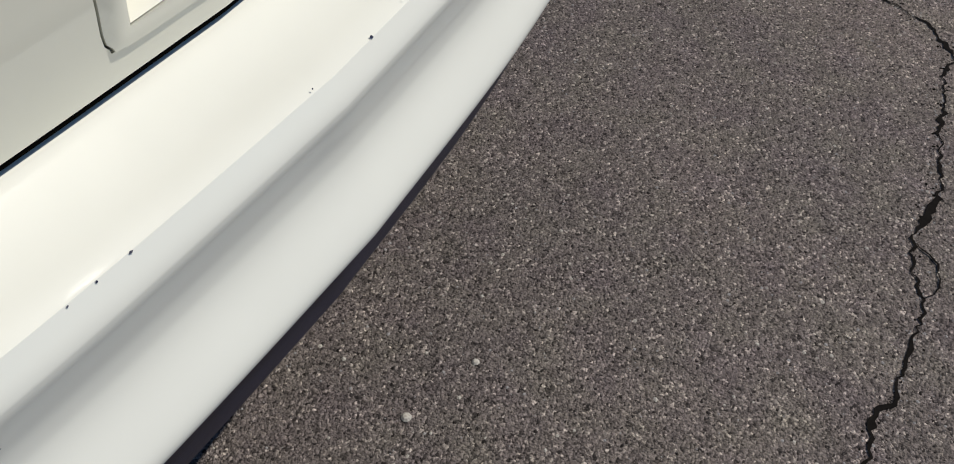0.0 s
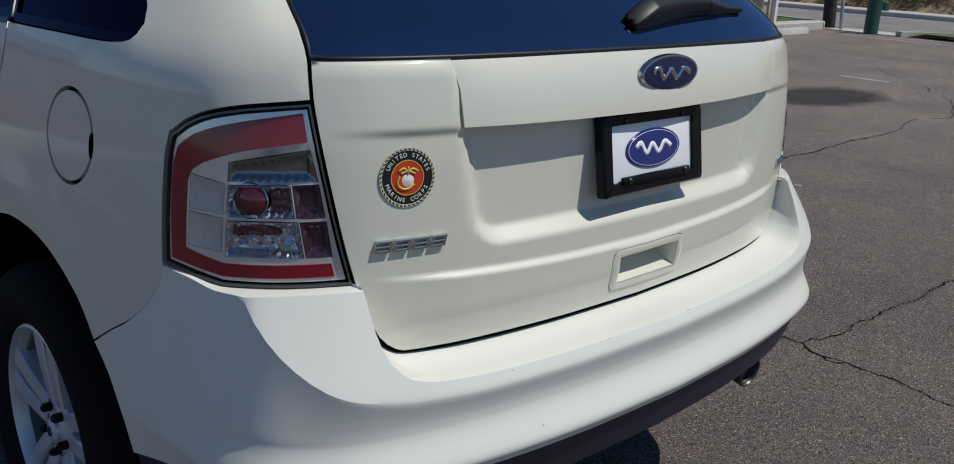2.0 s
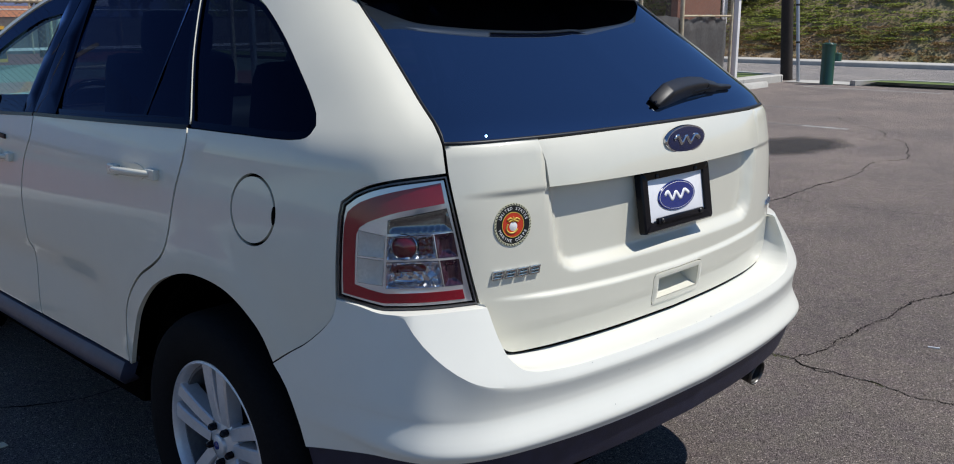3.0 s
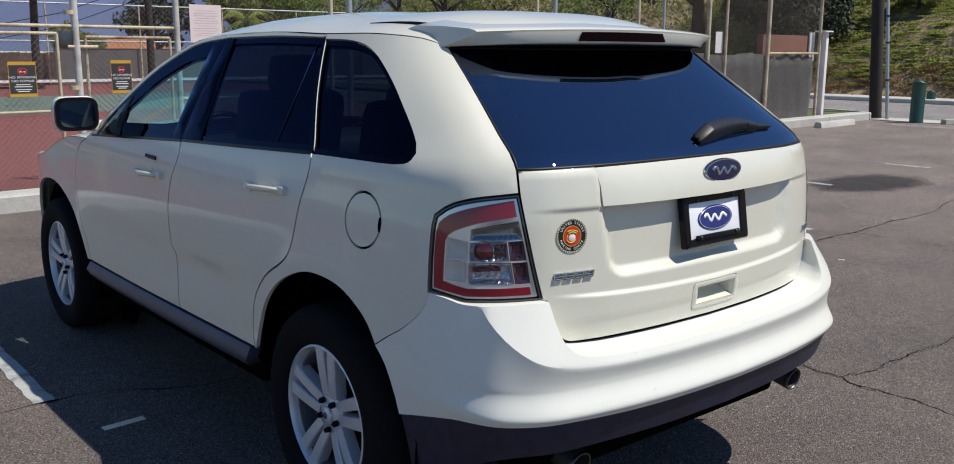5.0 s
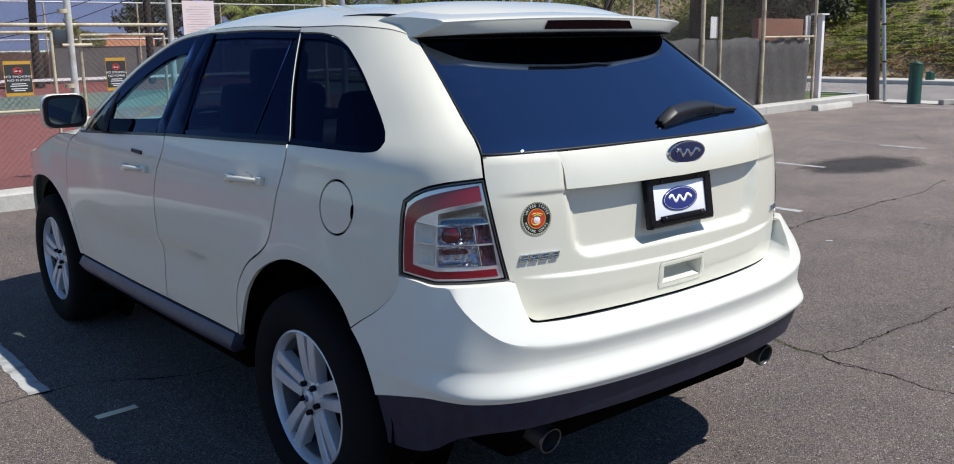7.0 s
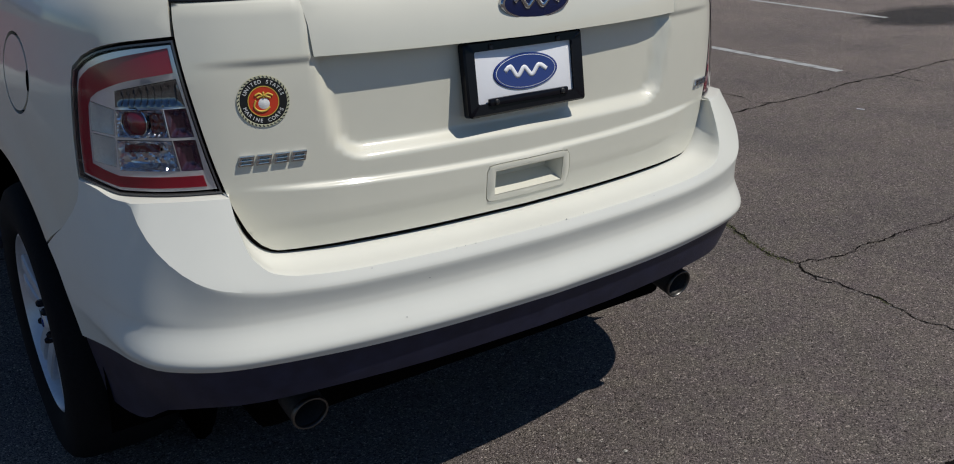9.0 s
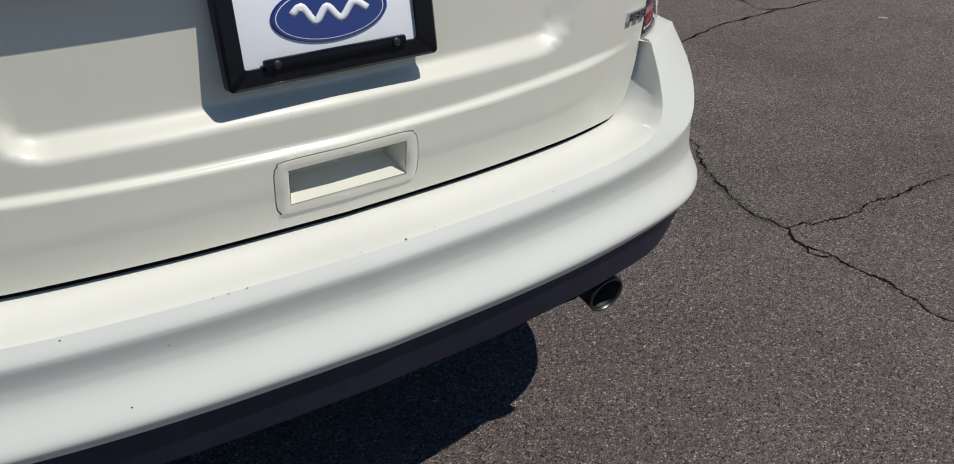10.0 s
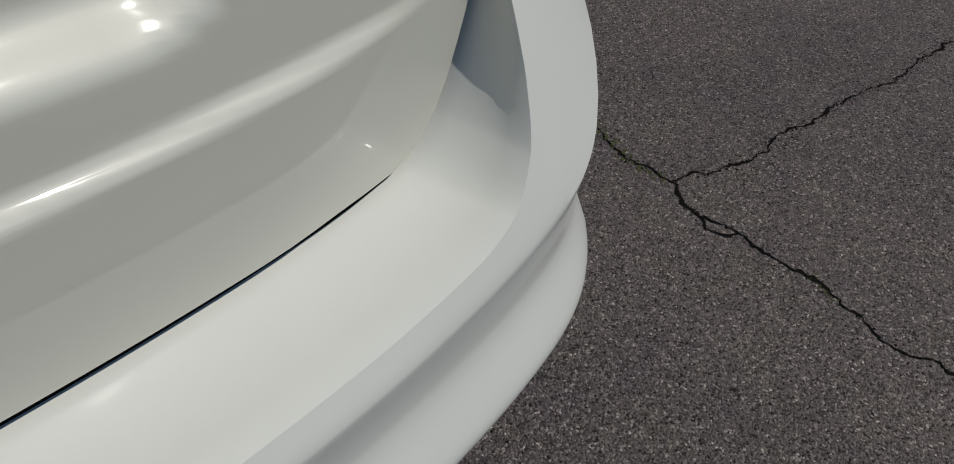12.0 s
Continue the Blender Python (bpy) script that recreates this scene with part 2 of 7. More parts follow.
BARK = material("dark_wood", (0.032, 0.024, 0.020), rough=0.9, vary=0.3, scale=8, bump=0.4, bump_scale=40)
POST_GREEN = material("green_enamel", (0.010, 0.060, 0.035), rough=0.4, coat=0.3, vary=0.15, scale=9)
SIGN_BLACK = material("sign_black", (0.03, 0.03, 0.03), rough=0.5, vary=0.1)
SIGN_YELLOW = material("sign_yellow", (0.55, 0.30, 0.03), rough=0.5, vary=0.1)
SIGN_WHITE = material("sign_white", (0.75, 0.72, 0.70), rough=0.5, vary=0.04)
SIGN_RED = material("sign_red", (0.55, 0.03, 0.02), rough=0.5)
BRICK_RED = material("brown_board", (0.20, 0.085, 0.055), rough=0.85, vary=0.15, scale=3)

# ---- building helpers ----


def part(name, bm, mat, parent=None, label=""):
    """Links a bmesh as one smooth-shaded mesh object, under a thing or a part."""
    me = bpy.data.meshes.new(name)
    for f in bm.faces:
        f.smooth = True
    bm.to_mesh(me)
    bm.free()
    me.materials.append(mat)
    ob = new(name, me)
    ob.parent = parent
    if label:
        ob["label"] = label
    return ob


def sharpen(bm, angle=35):
    bm.normal_update()
    for e in bm.edges:
        if len(e.link_faces) == 2 and e.calc_face_angle(0) > radians(angle):
            e.smooth = False
    return bm


def add_box(bm, c, size, rot=None, bevel=0.0):
    m = Matrix.Translation(c) @ (rot.to_4x4() if rot else Matrix()) @ Matrix.Diagonal((*size, 1))
    vs = bmesh.ops.create_cube(bm, size=1, matrix=m)["verts"]
    if bevel:
        es = list({e for v in vs for e in v.link_edges})
        bmesh.ops.bevel(bm, geom=es, offset=bevel, segments=2, affect="EDGES", profile=0.6)
    return bm


def box(c, size, rot=None, bevel=0.0):
    return sharpen(add_box(bmesh.new(), c, size, rot, bevel))


def add_tube(bm, pts, r, n=10, caps=True):
    """A round tube along points; r is one radius or one a point."""
    pts = [Vector(p) for p in pts]
    rs = r if isinstance(r, (list, tuple)) else [r] * len(pts)
    rings = []
    for i, p in enumerate(pts):
        d = (pts[min(i + 1, len(pts) - 1)] - pts[max(i - 1, 0)]).normalized()
        a = d.cross(Vector((0, 0, 1)) if abs(d.z) < 0.9 else Vector((1, 0, 0))).normalized()
        b = d.cross(a)
        rings.append([bm.verts.new(p + rs[i] * (math.cos(k * math.tau / n) * a + math.sin(k * math.tau / n) * b)) for k in range(n)])
    for q, w in zip(rings, rings[1:]):
        for k in range(n):
            bm.faces.new((q[k], q[(k + 1) % n], w[(k + 1) % n], w[k]))
    if caps:
        bm.faces.new(rings[0][::-1]), bm.faces.new(rings[-1])
    return bm


def tube(pts, r, n=10, caps=True):
    return sharpen(add_tube(bmesh.new(), pts, r, n, caps), 50)


def add_lathe(bm, profile, axis=Matrix(), n=40, close=False):
    """Turns (radius, height) pairs about the z axis of the given pose."""
    rings = [[bm.verts.new(axis @ Vector((r * math.cos(k * math.tau / n), r * math.sin(k * math.tau / n), h))) for k in range(n)] for r, h in profile]
    if close:
        rings.append(rings[0])
    for q, w in zip(rings, rings[1:]):
        for k in range(n):
            bm.faces.new((q[k], q[(k + 1) % n], w[(k + 1) % n], w[k]))
    return bm


def lathe(profile, axis=Matrix(), n=40, close=False, angle=35):
    bm = add_lathe(bmesh.new(), profile, axis, n, close)
    bmesh.ops.recalc_face_normals(bm, faces=bm.faces)
    return sharpen(bm, angle)


def grid_mesh(rows):
    """A sheet through rows of points."""
    bm = bmesh.new()
    vs = [[bm.verts.new(p) for p in r] for r in rows]
    for a, b in zip(vs, vs[1:]):
        for i in range(len(a) - 1):
            bm.faces.new((a[i], a[i + 1], b[i + 1], b[i]))
    return bm


def inside(p, poly):
    c, (x, y) = False, p
    for (x1, y1), (x2, y2) in zip(poly, poly[1:] + poly[:1]):
        if (y1 > y) != (y2 > y) and x < (x2 - x1) * (y - y1) / (y2 - y1) + x1:
            c = not c
    return c


def inset(poly, g):
    """The polygon drawn in by g along its edges' normals."""
    n = len(poly)
    area = sum(poly[i][0] * poly[(i + 1) % n][1] - poly[(i + 1) % n][0] * poly[i][1] for i in range(n))
    sg = 1 if area > 0 else -1
    out = []
    for i in range(n):
        a, p, c = (Vector(poly[k % n]) for k in (i - 1, i, i + 1))
        d1, d2 = (p - a), (c - p)
        if d1.length < 1e-9 or d2.length < 1e-9:
            out.append(tuple(p))
            continue
        n1, n2 = Vector((-d1.y, d1.x)).normalized() * sg, Vector((-d2.y, d2.x)).normalized() * sg
        m = n1 + n2
        m = m / max(m.length_squared / 2, 0.35)
        out.append(tuple(p + m * g))
    return out


def tidy(poly, eps=0.0015):
    out = []
    for p in poly:
        if not out or math.dist(p, out[-1]) > eps:
            out.append(tuple(p))
    if math.dist(out[0], out[-1]) < eps:
        out.pop()
    return out


def table(pts):
    """Monotone-smooth interpolation (Fritsch-Carlson) through a few (x, y) pairs."""
    xs, ys = [p[0] for p in pts], [p[1] for p in pts]
    n = len(xs)
    d = [(ys[i + 1] - ys[i]) / (xs[i + 1] - xs[i]) for i in range(n - 1)]
    m = [d[0]] + [0 if d[i - 1] * d[i] <= 0 else 2 * d[i - 1] * d[i] / (d[i - 1] + d[i]) for i in range(1, n - 1)] + [d[-1]]

    def f(x):
        if x <= xs[0]:
            return ys[0] + m[0] * (x - xs[0])
        if x >= xs[-1]:
            return ys[-1] + m[-1] * (x - xs[-1])
        i = 0
        while xs[i + 1] < x:
            i += 1
        h = xs[i + 1] - xs[i]
        s = (x - xs[i]) / h
        return ((1 + 2 * s) * (1 - s) ** 2 * ys[i] + s * (1 - s) ** 2 * h * m[i]
                + s * s * (3 - 2 * s) * ys[i + 1] + s * s * (s - 1) * h * m[i + 1])
    return f


def spline(pts, step=0.02, closed=False):
    """Centripetal-like Catmull-Rom curve through 2D points, sampled about every step."""
    n = len(pts)
    out = []
    for i in range(n if closed else n - 1):
        p = [pts[(i + k) % n] if closed else pts[min(max(i + k, 0), n - 1)] for k in (-1, 0, 1, 2)]
        k = max(1, int(math.dist(p[1], p[2]) / step))
        for j in range(k):
            t = j / k
            out.append(tuple(0.5 * (2 * b + (c - a) * t + (2 * a - 5 * b + 4 * c - e) * t * t + (3 * b - a - 3 * c + e) * t ** 3)
                             for a, b, c, e in zip(*p)))
    if not closed:
        out.append(tuple(pts[-1]))
    return out


# Half of the body's outline seen from above, from the middle of the tail round the left flank to the nose.
OUTLINE = spline([(0, 0), (0.25, 0.012), (0.45, 0.037), (0.6, 0.072), (0.7, 0.115), (0.785, 0.195), (0.85, 0.32), (0.9, 0.52),
                  (0.932, 0.82), (0.95, 1.25), (0.96, 1.8), (0.9625, 2.4), (0.958, 3.0), (0.945, 3.6), (0.91, 4.1), (0.81, 4.42),
                  (0.55, 4.62), (0, 4.7)], 0.01)
ARC = [0.0]
for _a, _b in zip(OUTLINE, OUTLINE[1:]):
    ARC.append(ARC[-1] + math.dist(_a, _b))
WIDE = table([(0.15, 0.95), (0.45, 0.985), (0.7, 1.0), (0.9, 0.998), (1.05, 0.985), (1.2, 0.955), (1.35, 0.885), (1.5, 0.80), (1.62, 0.725)])
TAIL = table([(0.15, 0.13), (0.5, 0.125), (0.85, 0.12), (1.05, 0.122), (1.2, 0.135), (1.25, 0.165), (1.32, 0.265), (1.42, 0.415), (1.52, 0.565), (1.62, 0.71)])


def plan(u):
    u = min(max(abs(u), 0), ARC[-1] - 1e-6)
    lo, hi = 0, len(ARC) - 1
    while hi - lo > 1:
        mid = (lo + hi) // 2
        lo, hi = (mid, hi) if ARC[mid] <= u else (lo, mid)
    s = (u - ARC[lo]) / (ARC[hi] - ARC[lo])
    return OUTLINE[lo][0] * (1 - s) + OUTLINE[hi][0] * s, OUTLINE[lo][1] * (1 - s) + OUTLINE[hi][1] * s


def skin(u, z):
    """A point of the body's smooth skin: u runs along the outline from the middle of the tail, minus to the left; z is the height."""
    x, y = plan(u)
    g = max(0.0, 1 - y / 2.2) ** 2
    x *= WIDE(z)
    return (-x if u < 0 else x, y + TAIL(z) * g, z)


def skin_normal(u, z):
    e = 0.004
    a = Vector(skin(u + e, z)) - Vector(skin(u - e, z))
    if abs(u) <= e:
        a = Vector((1, 0, 0))
    b = Vector(skin(u, z + e)) - Vector(skin(u, z - e))
    return a.cross(b).normalized()


def on_skin(u, z, d=0.0):
    return Vector(skin(u, z)) + skin_normal(u, z) * d


def fill_sheet(poly, holes, step, put, rim=0.012, rise=None):
    """Triangulates a flat outline with holes, maps it by put(a, b, depth) and turns its edges inward by rim."""
    loops = [tidy(poly)] + [tidy(h) for h in holes]
    pts, edges = [], []
    for lp in loops:
        k = len(pts)
        pts += [Vector(p) for p in lp]
        edges += [(k + i, k + (i + 1) % len(lp)) for i in range(len(lp))]
    nb = len(pts)
    lo = [min(p[i] for p in loops[0]) for i in (0, 1)]
    hi = [max(p[i] for p in loops[0]) for i in (0, 1)]
    bnd = np.array([tuple(p) for p in pts])
    rise = rise or step
    na, nz = int((hi[0] - lo[0]) / step) + 1, int((hi[1] - lo[1]) / rise) + 1
    for i in range(na + 1):
        for j in range(nz + 1):
            p = (lo[0] + (i + (0.5 * (j % 2) if rise == step else 0)) * step, lo[1] + j * rise)
            if inside(p, loops[0]) and not any(inside(p, h) for h in loops[1:]) and np.min(np.hypot(*(bnd - p).T)) > rise * 0.55:
                pts.append(Vector(p))
    vs, _, fs, _, _, _ = delaunay_2d_cdt(pts, edges, [], 0, 1e-5)
    bm = bmesh.new()
    top = [bm.verts.new(put(v.x, v.y, 0.0)) for v in vs]
    for f in fs:
        c = (sum(vs[i].x for i in f) / len(f), sum(vs[i].y for i in f) / len(f))
        if inside(c, loops[0]) and not any(inside(c, h) for h in loops[1:]):
            bm.faces.new([top[i] for i in f])
    bm.normal_update()
    for f in bm.faces:
        c = f.calc_center_median()
        if f.normal.dot(c - Vector((0, 2.2, 0.85))) < 0 and f.calc_area() > 1e-7:
            f.normal_flip()
    if rim:
        rimmed, order = {}, {v: i for i, v in enumerate(top)}
        for e in [e for e in bm.edges if len(e.link_faces) == 1]:
            e.smooth = False
            lp = e.link_loops[0]
            a, b = lp.vert, lp.link_loop_next.vert
            for v in (a, b):
                if v not in rimmed:
                    i = order[v]
                    rimmed[v] = bm.verts.new(put(vs[i].x, vs[i].y, rim))
            bm.faces.new((b, a, rimmed[a], rimmed[b]))
    loose = [v for v in bm.verts if not v.link_faces]
    bmesh.ops.delete(bm, geom=loose, context="VERTS")
    return bm


def panel(name, poly, mat, parent, holes=(), step=0.035, d=None, gap=0.0025, rim=0.014, label="", rise=None):
    """A sheet of the car's skin within an outline in (u, z), raised by d(u, z), with its edges turned in."""
    d = d or (lambda u, z: 0.0)
    poly = inset(tidy(poly), gap)
    return part(name, fill_sheet(poly, [inset(tidy(h), -gap) for h in holes], step, lambda u, z, k: on_skin(u, z, d(u, z) - k), rim, rise), mat, parent, label)


def side(curve, s):
    return [(s * u, z) for u, z in curve]


def loft(name, rail, bulge, power, mat, parent, lo=-1.0, hi=1.0, n=28, d=0.0, label="", under=0.012):
    """A sheet from a rail on the left flank across to the same rail on the right one; bulge(i) lifts its middle."""
    rows = []
    for u, z in rail:
        p = Vector(skin(-u, z))
        bv = Vector(bulge(u, z))
        rows.append([Vector((abs(p.x) * s, p.y, p.z)) + bv * (1 - abs(s) ** power) + Vector((0, 0, d)) for s in (lo + (hi - lo) * k / n for k in range(n + 1))])
    bm = grid_mesh(rows)
    bmesh.ops.recalc_face_normals(bm, faces=bm.faces)
    return part(name, bm, mat, parent, label)

# ---- the car: outlines on its skin, (u, z) on the left flank with u counted positive ----
CUT_REAR = spline([(1.728, 1.600), (1.69, 1.42), (1.645, 1.23), (1.65, 1.15), (1.686, 1.05), (1.715, 0.94), (1.745, 0.88), (1.80, 0.84),
                   (1.888, 0.794), (1.96, 0.73), (2.0, 0.66), (2.017, 0.57), (2.018, 0.498)])
SEAM_MID = spline([(2.63, 1.603), (2.66, 1.2), (2.67, 1.12), (2.715, 1.04), (2.738, 0.95), (2.743, 0.87), (2.72, 0.72), (2.704, 0.60), (2.700, 0.498)])
SEAM_FRONT = spline([(3.80, 1.115), (3.88, 1.085), (3.94, 1.02), (3.96, 0.88), (3.93, 0.72), (3.86, 0.6), (3.83, 0.498)])
RAIL = spline([(0.822, 1.552), (0.95, 1.582), (1.3, 1.598), (1.728, 1.600), (2.2, 1.610), (2.63, 1.603), (2.8, 1.592), (2.956, 1.565), (3.2, 1.47), (3.37, 1.37), (3.5, 1.28), (3.63, 1.20), (3.80, 1.115)], 0.04)
SHOULDER = spline([(3.80, 1.115), (4.1, 1.10), (4.35, 1.045), (4.6, 0.975), (4.9, 0.935), (5.1, 0.925), (5.45, 0.90), (5.75, 0.885), (5.98, 0.878)], 0.06)
ARCH_REAR = spline([(2.0, 0.498), (1.953, 0.594), (1.894, 0.696), (1.802, 0.778), (1.676, 0.832), (1.56, 0.848), (1.419, 0.828), (1.30, 0.76), (1.247, 0.684)])
ARCH_LOW = spline([(1.247, 0.684), (1.205, 0.64), (1.168, 0.57), (1.148, 0.49)])
ARCH_TRIM = spline([(1.148, 0.49), (1.130, 0.40), (1.125, 0.33)])
ARCH_FRONT = spline([(3.87, 0.498), (3.93, 0.63), (4.03, 0.745), (4.2, 0.825), (4.40, 0.848), (4.6, 0.825), (4.77, 0.745), (4.87, 0.63), (4.92, 0.498)])
BUMPER_SEAM = spline([(1.025, 0.873), (1.032, 0.845), (1.055, 0.812), (1.121, 0.759), (1.18, 0.725), (1.247, 0.684)])
LAMP = (spline([(0.757, 1.166), (0.672, 0.874)]) + spline([(0.672, 0.874), (0.78, 0.869), (0.90, 0.863)], 0.03)[1:]
        + spline([(0.90, 0.863), (1.027, 0.881)], 0.03)[1:] + spline([(1.027, 0.881), (1.024, 1.07), (1.005, 1.106), (0.954, 1.133), (0.873, 1.152), (0.757, 1.166)])[1:])
GATE_SIDE = spline([(0.765, 1.2285), (0.757, 1.168), (0.715, 1.02), (0.672, 0.874), (0.652, 0.82), (0.628, 0.775), (0.595, 0.747), (0.55, 0.740), (0.4, 0.739), (0.2, 0.738), (0, 0.738)])
GLASS_SIDE = spline([(0.765, 1.228), (0.775, 1.30), (0.785, 1.40), (0.80, 1.48), (0.822, 1.552)])
QUARTER_WINDOW = spline([(1.722, 1.578), (1.475, 1.571), (1.305, 1.539), (1.187, 1.457), (1.123, 1.355), (1.103, 1.283), (1.125, 1.24), (1.189, 1.224),
                         (1.40, 1.223), (1.641, 1.222)]) + spline([(1.641, 1.222), (1.685, 1.40), (1.722, 1.578)])[1:-1]
FUEL = [(1.325 + 0.088 * math.cos(k * math.tau / 40), 1.05 + 0.083 * math.sin(k * math.tau / 40)) for k in range(40)]
SILL_LINE = spline([(0, 0.554), (0.4, 0.553), (0.65, 0.557), (0.86, 0.551), (1.0, 0.522), (1.148, 0.49)], 0.03)

# distance of the bumper's face from the skin: below the crease by height, above it from the crease to the upper edge
BUMPER_SECTION = table([(0.30, 0.036), (0.40, 0.059), (0.47, 0.086), (0.545, 0.1070), (0.556, 0.1110), (0.568, 0.1182), (0.573, 0.1202), (0.577, 0.1203), (0.583, 0.1190), (0.595, 0.1135), (0.609, 0.1060), (0.621, 0.1000), (0.632, 0.0957), (0.643, 0.0932), (0.654, 0.0928), (0.669, 0.0945), (0.683, 0.0975), (0.695, 0.1005)])
BUMPER_FADE = table([(0, 1.0), (0.5, 1.0), (0.62, 1.02), (0.7, 1.03), (0.78, 0.98), (0.85, 0.77), (0.92, 0.50), (1.0, 0.28), (1.12, 0.12), (1.3, 0.05)])
BUMPER_TOP = table([(0.6, 0.040), (0.72, 0.056), (0.80, 0.048), (0.87, 0.024), (0.95, 0.008), (1.02, 0.004), (1.3, 0.002)])
CREASE = table([(0, 0.695), (0.45, 0.695), (0.60, 0.702), (0.68, 0.718), (0.72, 0.737), (0.76, 0.768), (0.81, 0.82), (0.86, 0.885), (1.0, 1.02)])
EDGE_Z = table([(0, 0.717), (0.45, 0.718), (0.55, 0.724), (0.60, 0.735), (0.635, 0.765), (0.652, 0.81), (0.660, 0.85), (0.664, 0.872), (1.3, 0.874)])


def bump_out(x, lo, hi):
    """0 below lo, 1 above hi, smooth between."""
    t = min(max((x - lo) / (hi - lo), 0), 1)
    return t * t * (3 - 2 * t)


def bumper_d(u, z):
    """The bumper's stand-off with its crease rounded over along the tail."""
    w = 0.010 * (1 - bump_out(abs(u), 0.62, 0.74)) * bump_out(z, 0.66, 0.675)
    if w < 0.001:
        return bumper_face(u, z)
    return sum(bumper_face(u, z + w * k) * f for k, f in ((-1, 1), (-0.67, 2), (-0.33, 3), (0, 4), (0.33, 3), (0.67, 2), (1, 1))) / 16


def bumper_face(u, z):
    """How far the bumper's face stands off the skin: full over the tail, dying away round the flank."""
    a = abs(u)
    zc, f = min(CREASE(a), 0.866), BUMPER_FADE(a)

    if z <= 0.65:
        return BUMPER_SECTION(z) * f

    def face(h):
        """Below the crease; round the corner it runs on as one smooth slope up to the lamp."""
        low = BUMPER_SECTION(0.65 + (h - 0.65) * 0.045 / (zc - 0.65)) * f
        k = min(max((h - 0.65) / 0.222, 0), 1)
        return low + (BUMPER_SECTION(0.65) * f * (1 - k) + BUMPER_TOP(a) * k - low) * bump_out(a, 0.67, 0.86)
    if z <= zc:
        return face(z)
    dc = face(zc)
    foot = 0.026 + (BUMPER_TOP(a) - 0.026) * bump_out(a, 0.78, 0.90)
    slope = 0.54 + ((dc - foot) / max(0.872 - zc, 0.03) - 0.54) * bump_out(a, 0.45, 0.62)
    return dc - slope * (z - zc)


def gate_d(u, z):
    a = abs(u)
    # the well: a rounded box, wider at its top, with a narrow slope round it
    qx, qz = a - (0.446 + 0.045 * (z - 0.93) / 0.19) + 0.055, 0.912 + 0.055 - z
    sd = math.hypot(max(qx, 0), max(qz, 0)) + min(max(qx, qz), 0) - 0.055
    recess = -0.027 * bump_out(-sd, -0.006, 0.028)
    low = 0.859 + 0.020 * (a / 0.66) ** 2
    step = 0.011 * (1 - bump_out(z, low - 0.003, low + 0.006)) * (1 - bump_out(a, 0.45, 0.66)) - 0.012 * bump_out(0.82 - z, 0, 0.09) * (1 - bump_out(a, 0.5, 0.66))
    line = 0.006 * bump_out(z, 1.108, 1.124) * bump_out(a, 0.44, 0.5) * (1 - bump_out(a, 0.58, 0.74))
    return recess + step + line


def flank_d(u, z):
    """Shallow dish of the doors above the sill and the swell of the arches."""
    a = abs(u)
    dish = -0.017 * bump_out(0.77 - z, 0, 0.055) * (1 - bump_out(0.70 - z, 0, 0.18)) * bump_out(a, 2.0, 2.4) * (1 - bump_out(a, 3.5, 3.9))
    lip = 0.010 * math.exp(-((math.hypot(a - 1.56, (z - 0.40) * 0.92) - 0.44) / 0.05) ** 2) + 0.012 * math.exp(-((math.hypot(a - 4.40, (z - 0.37)) - 0.50) / 0.05) ** 2)
    # the rear pillar stays flat with the flank and turns sharply beside the rear window
    pillar = 0.010 * bump_out(z, 1.20, 1.32) * (1 - bump_out(z, 1.36, 1.575)) * (1 - bump_out(a, 0.86, 1.12)) * bump_out(a, 0.765, 0.85)
    shoulder = 0.009 * math.exp(-((z - 1.205) / 0.05) ** 2) * bump_out(a, 0.80, 0.95) * (1 - bump_out(a, 1.55, 1.7))
    return dish + lip + pillar + shoulder


car = tagged(new("suv_car"), "cream white five-door SUV parked on cracked asphalt", "car")

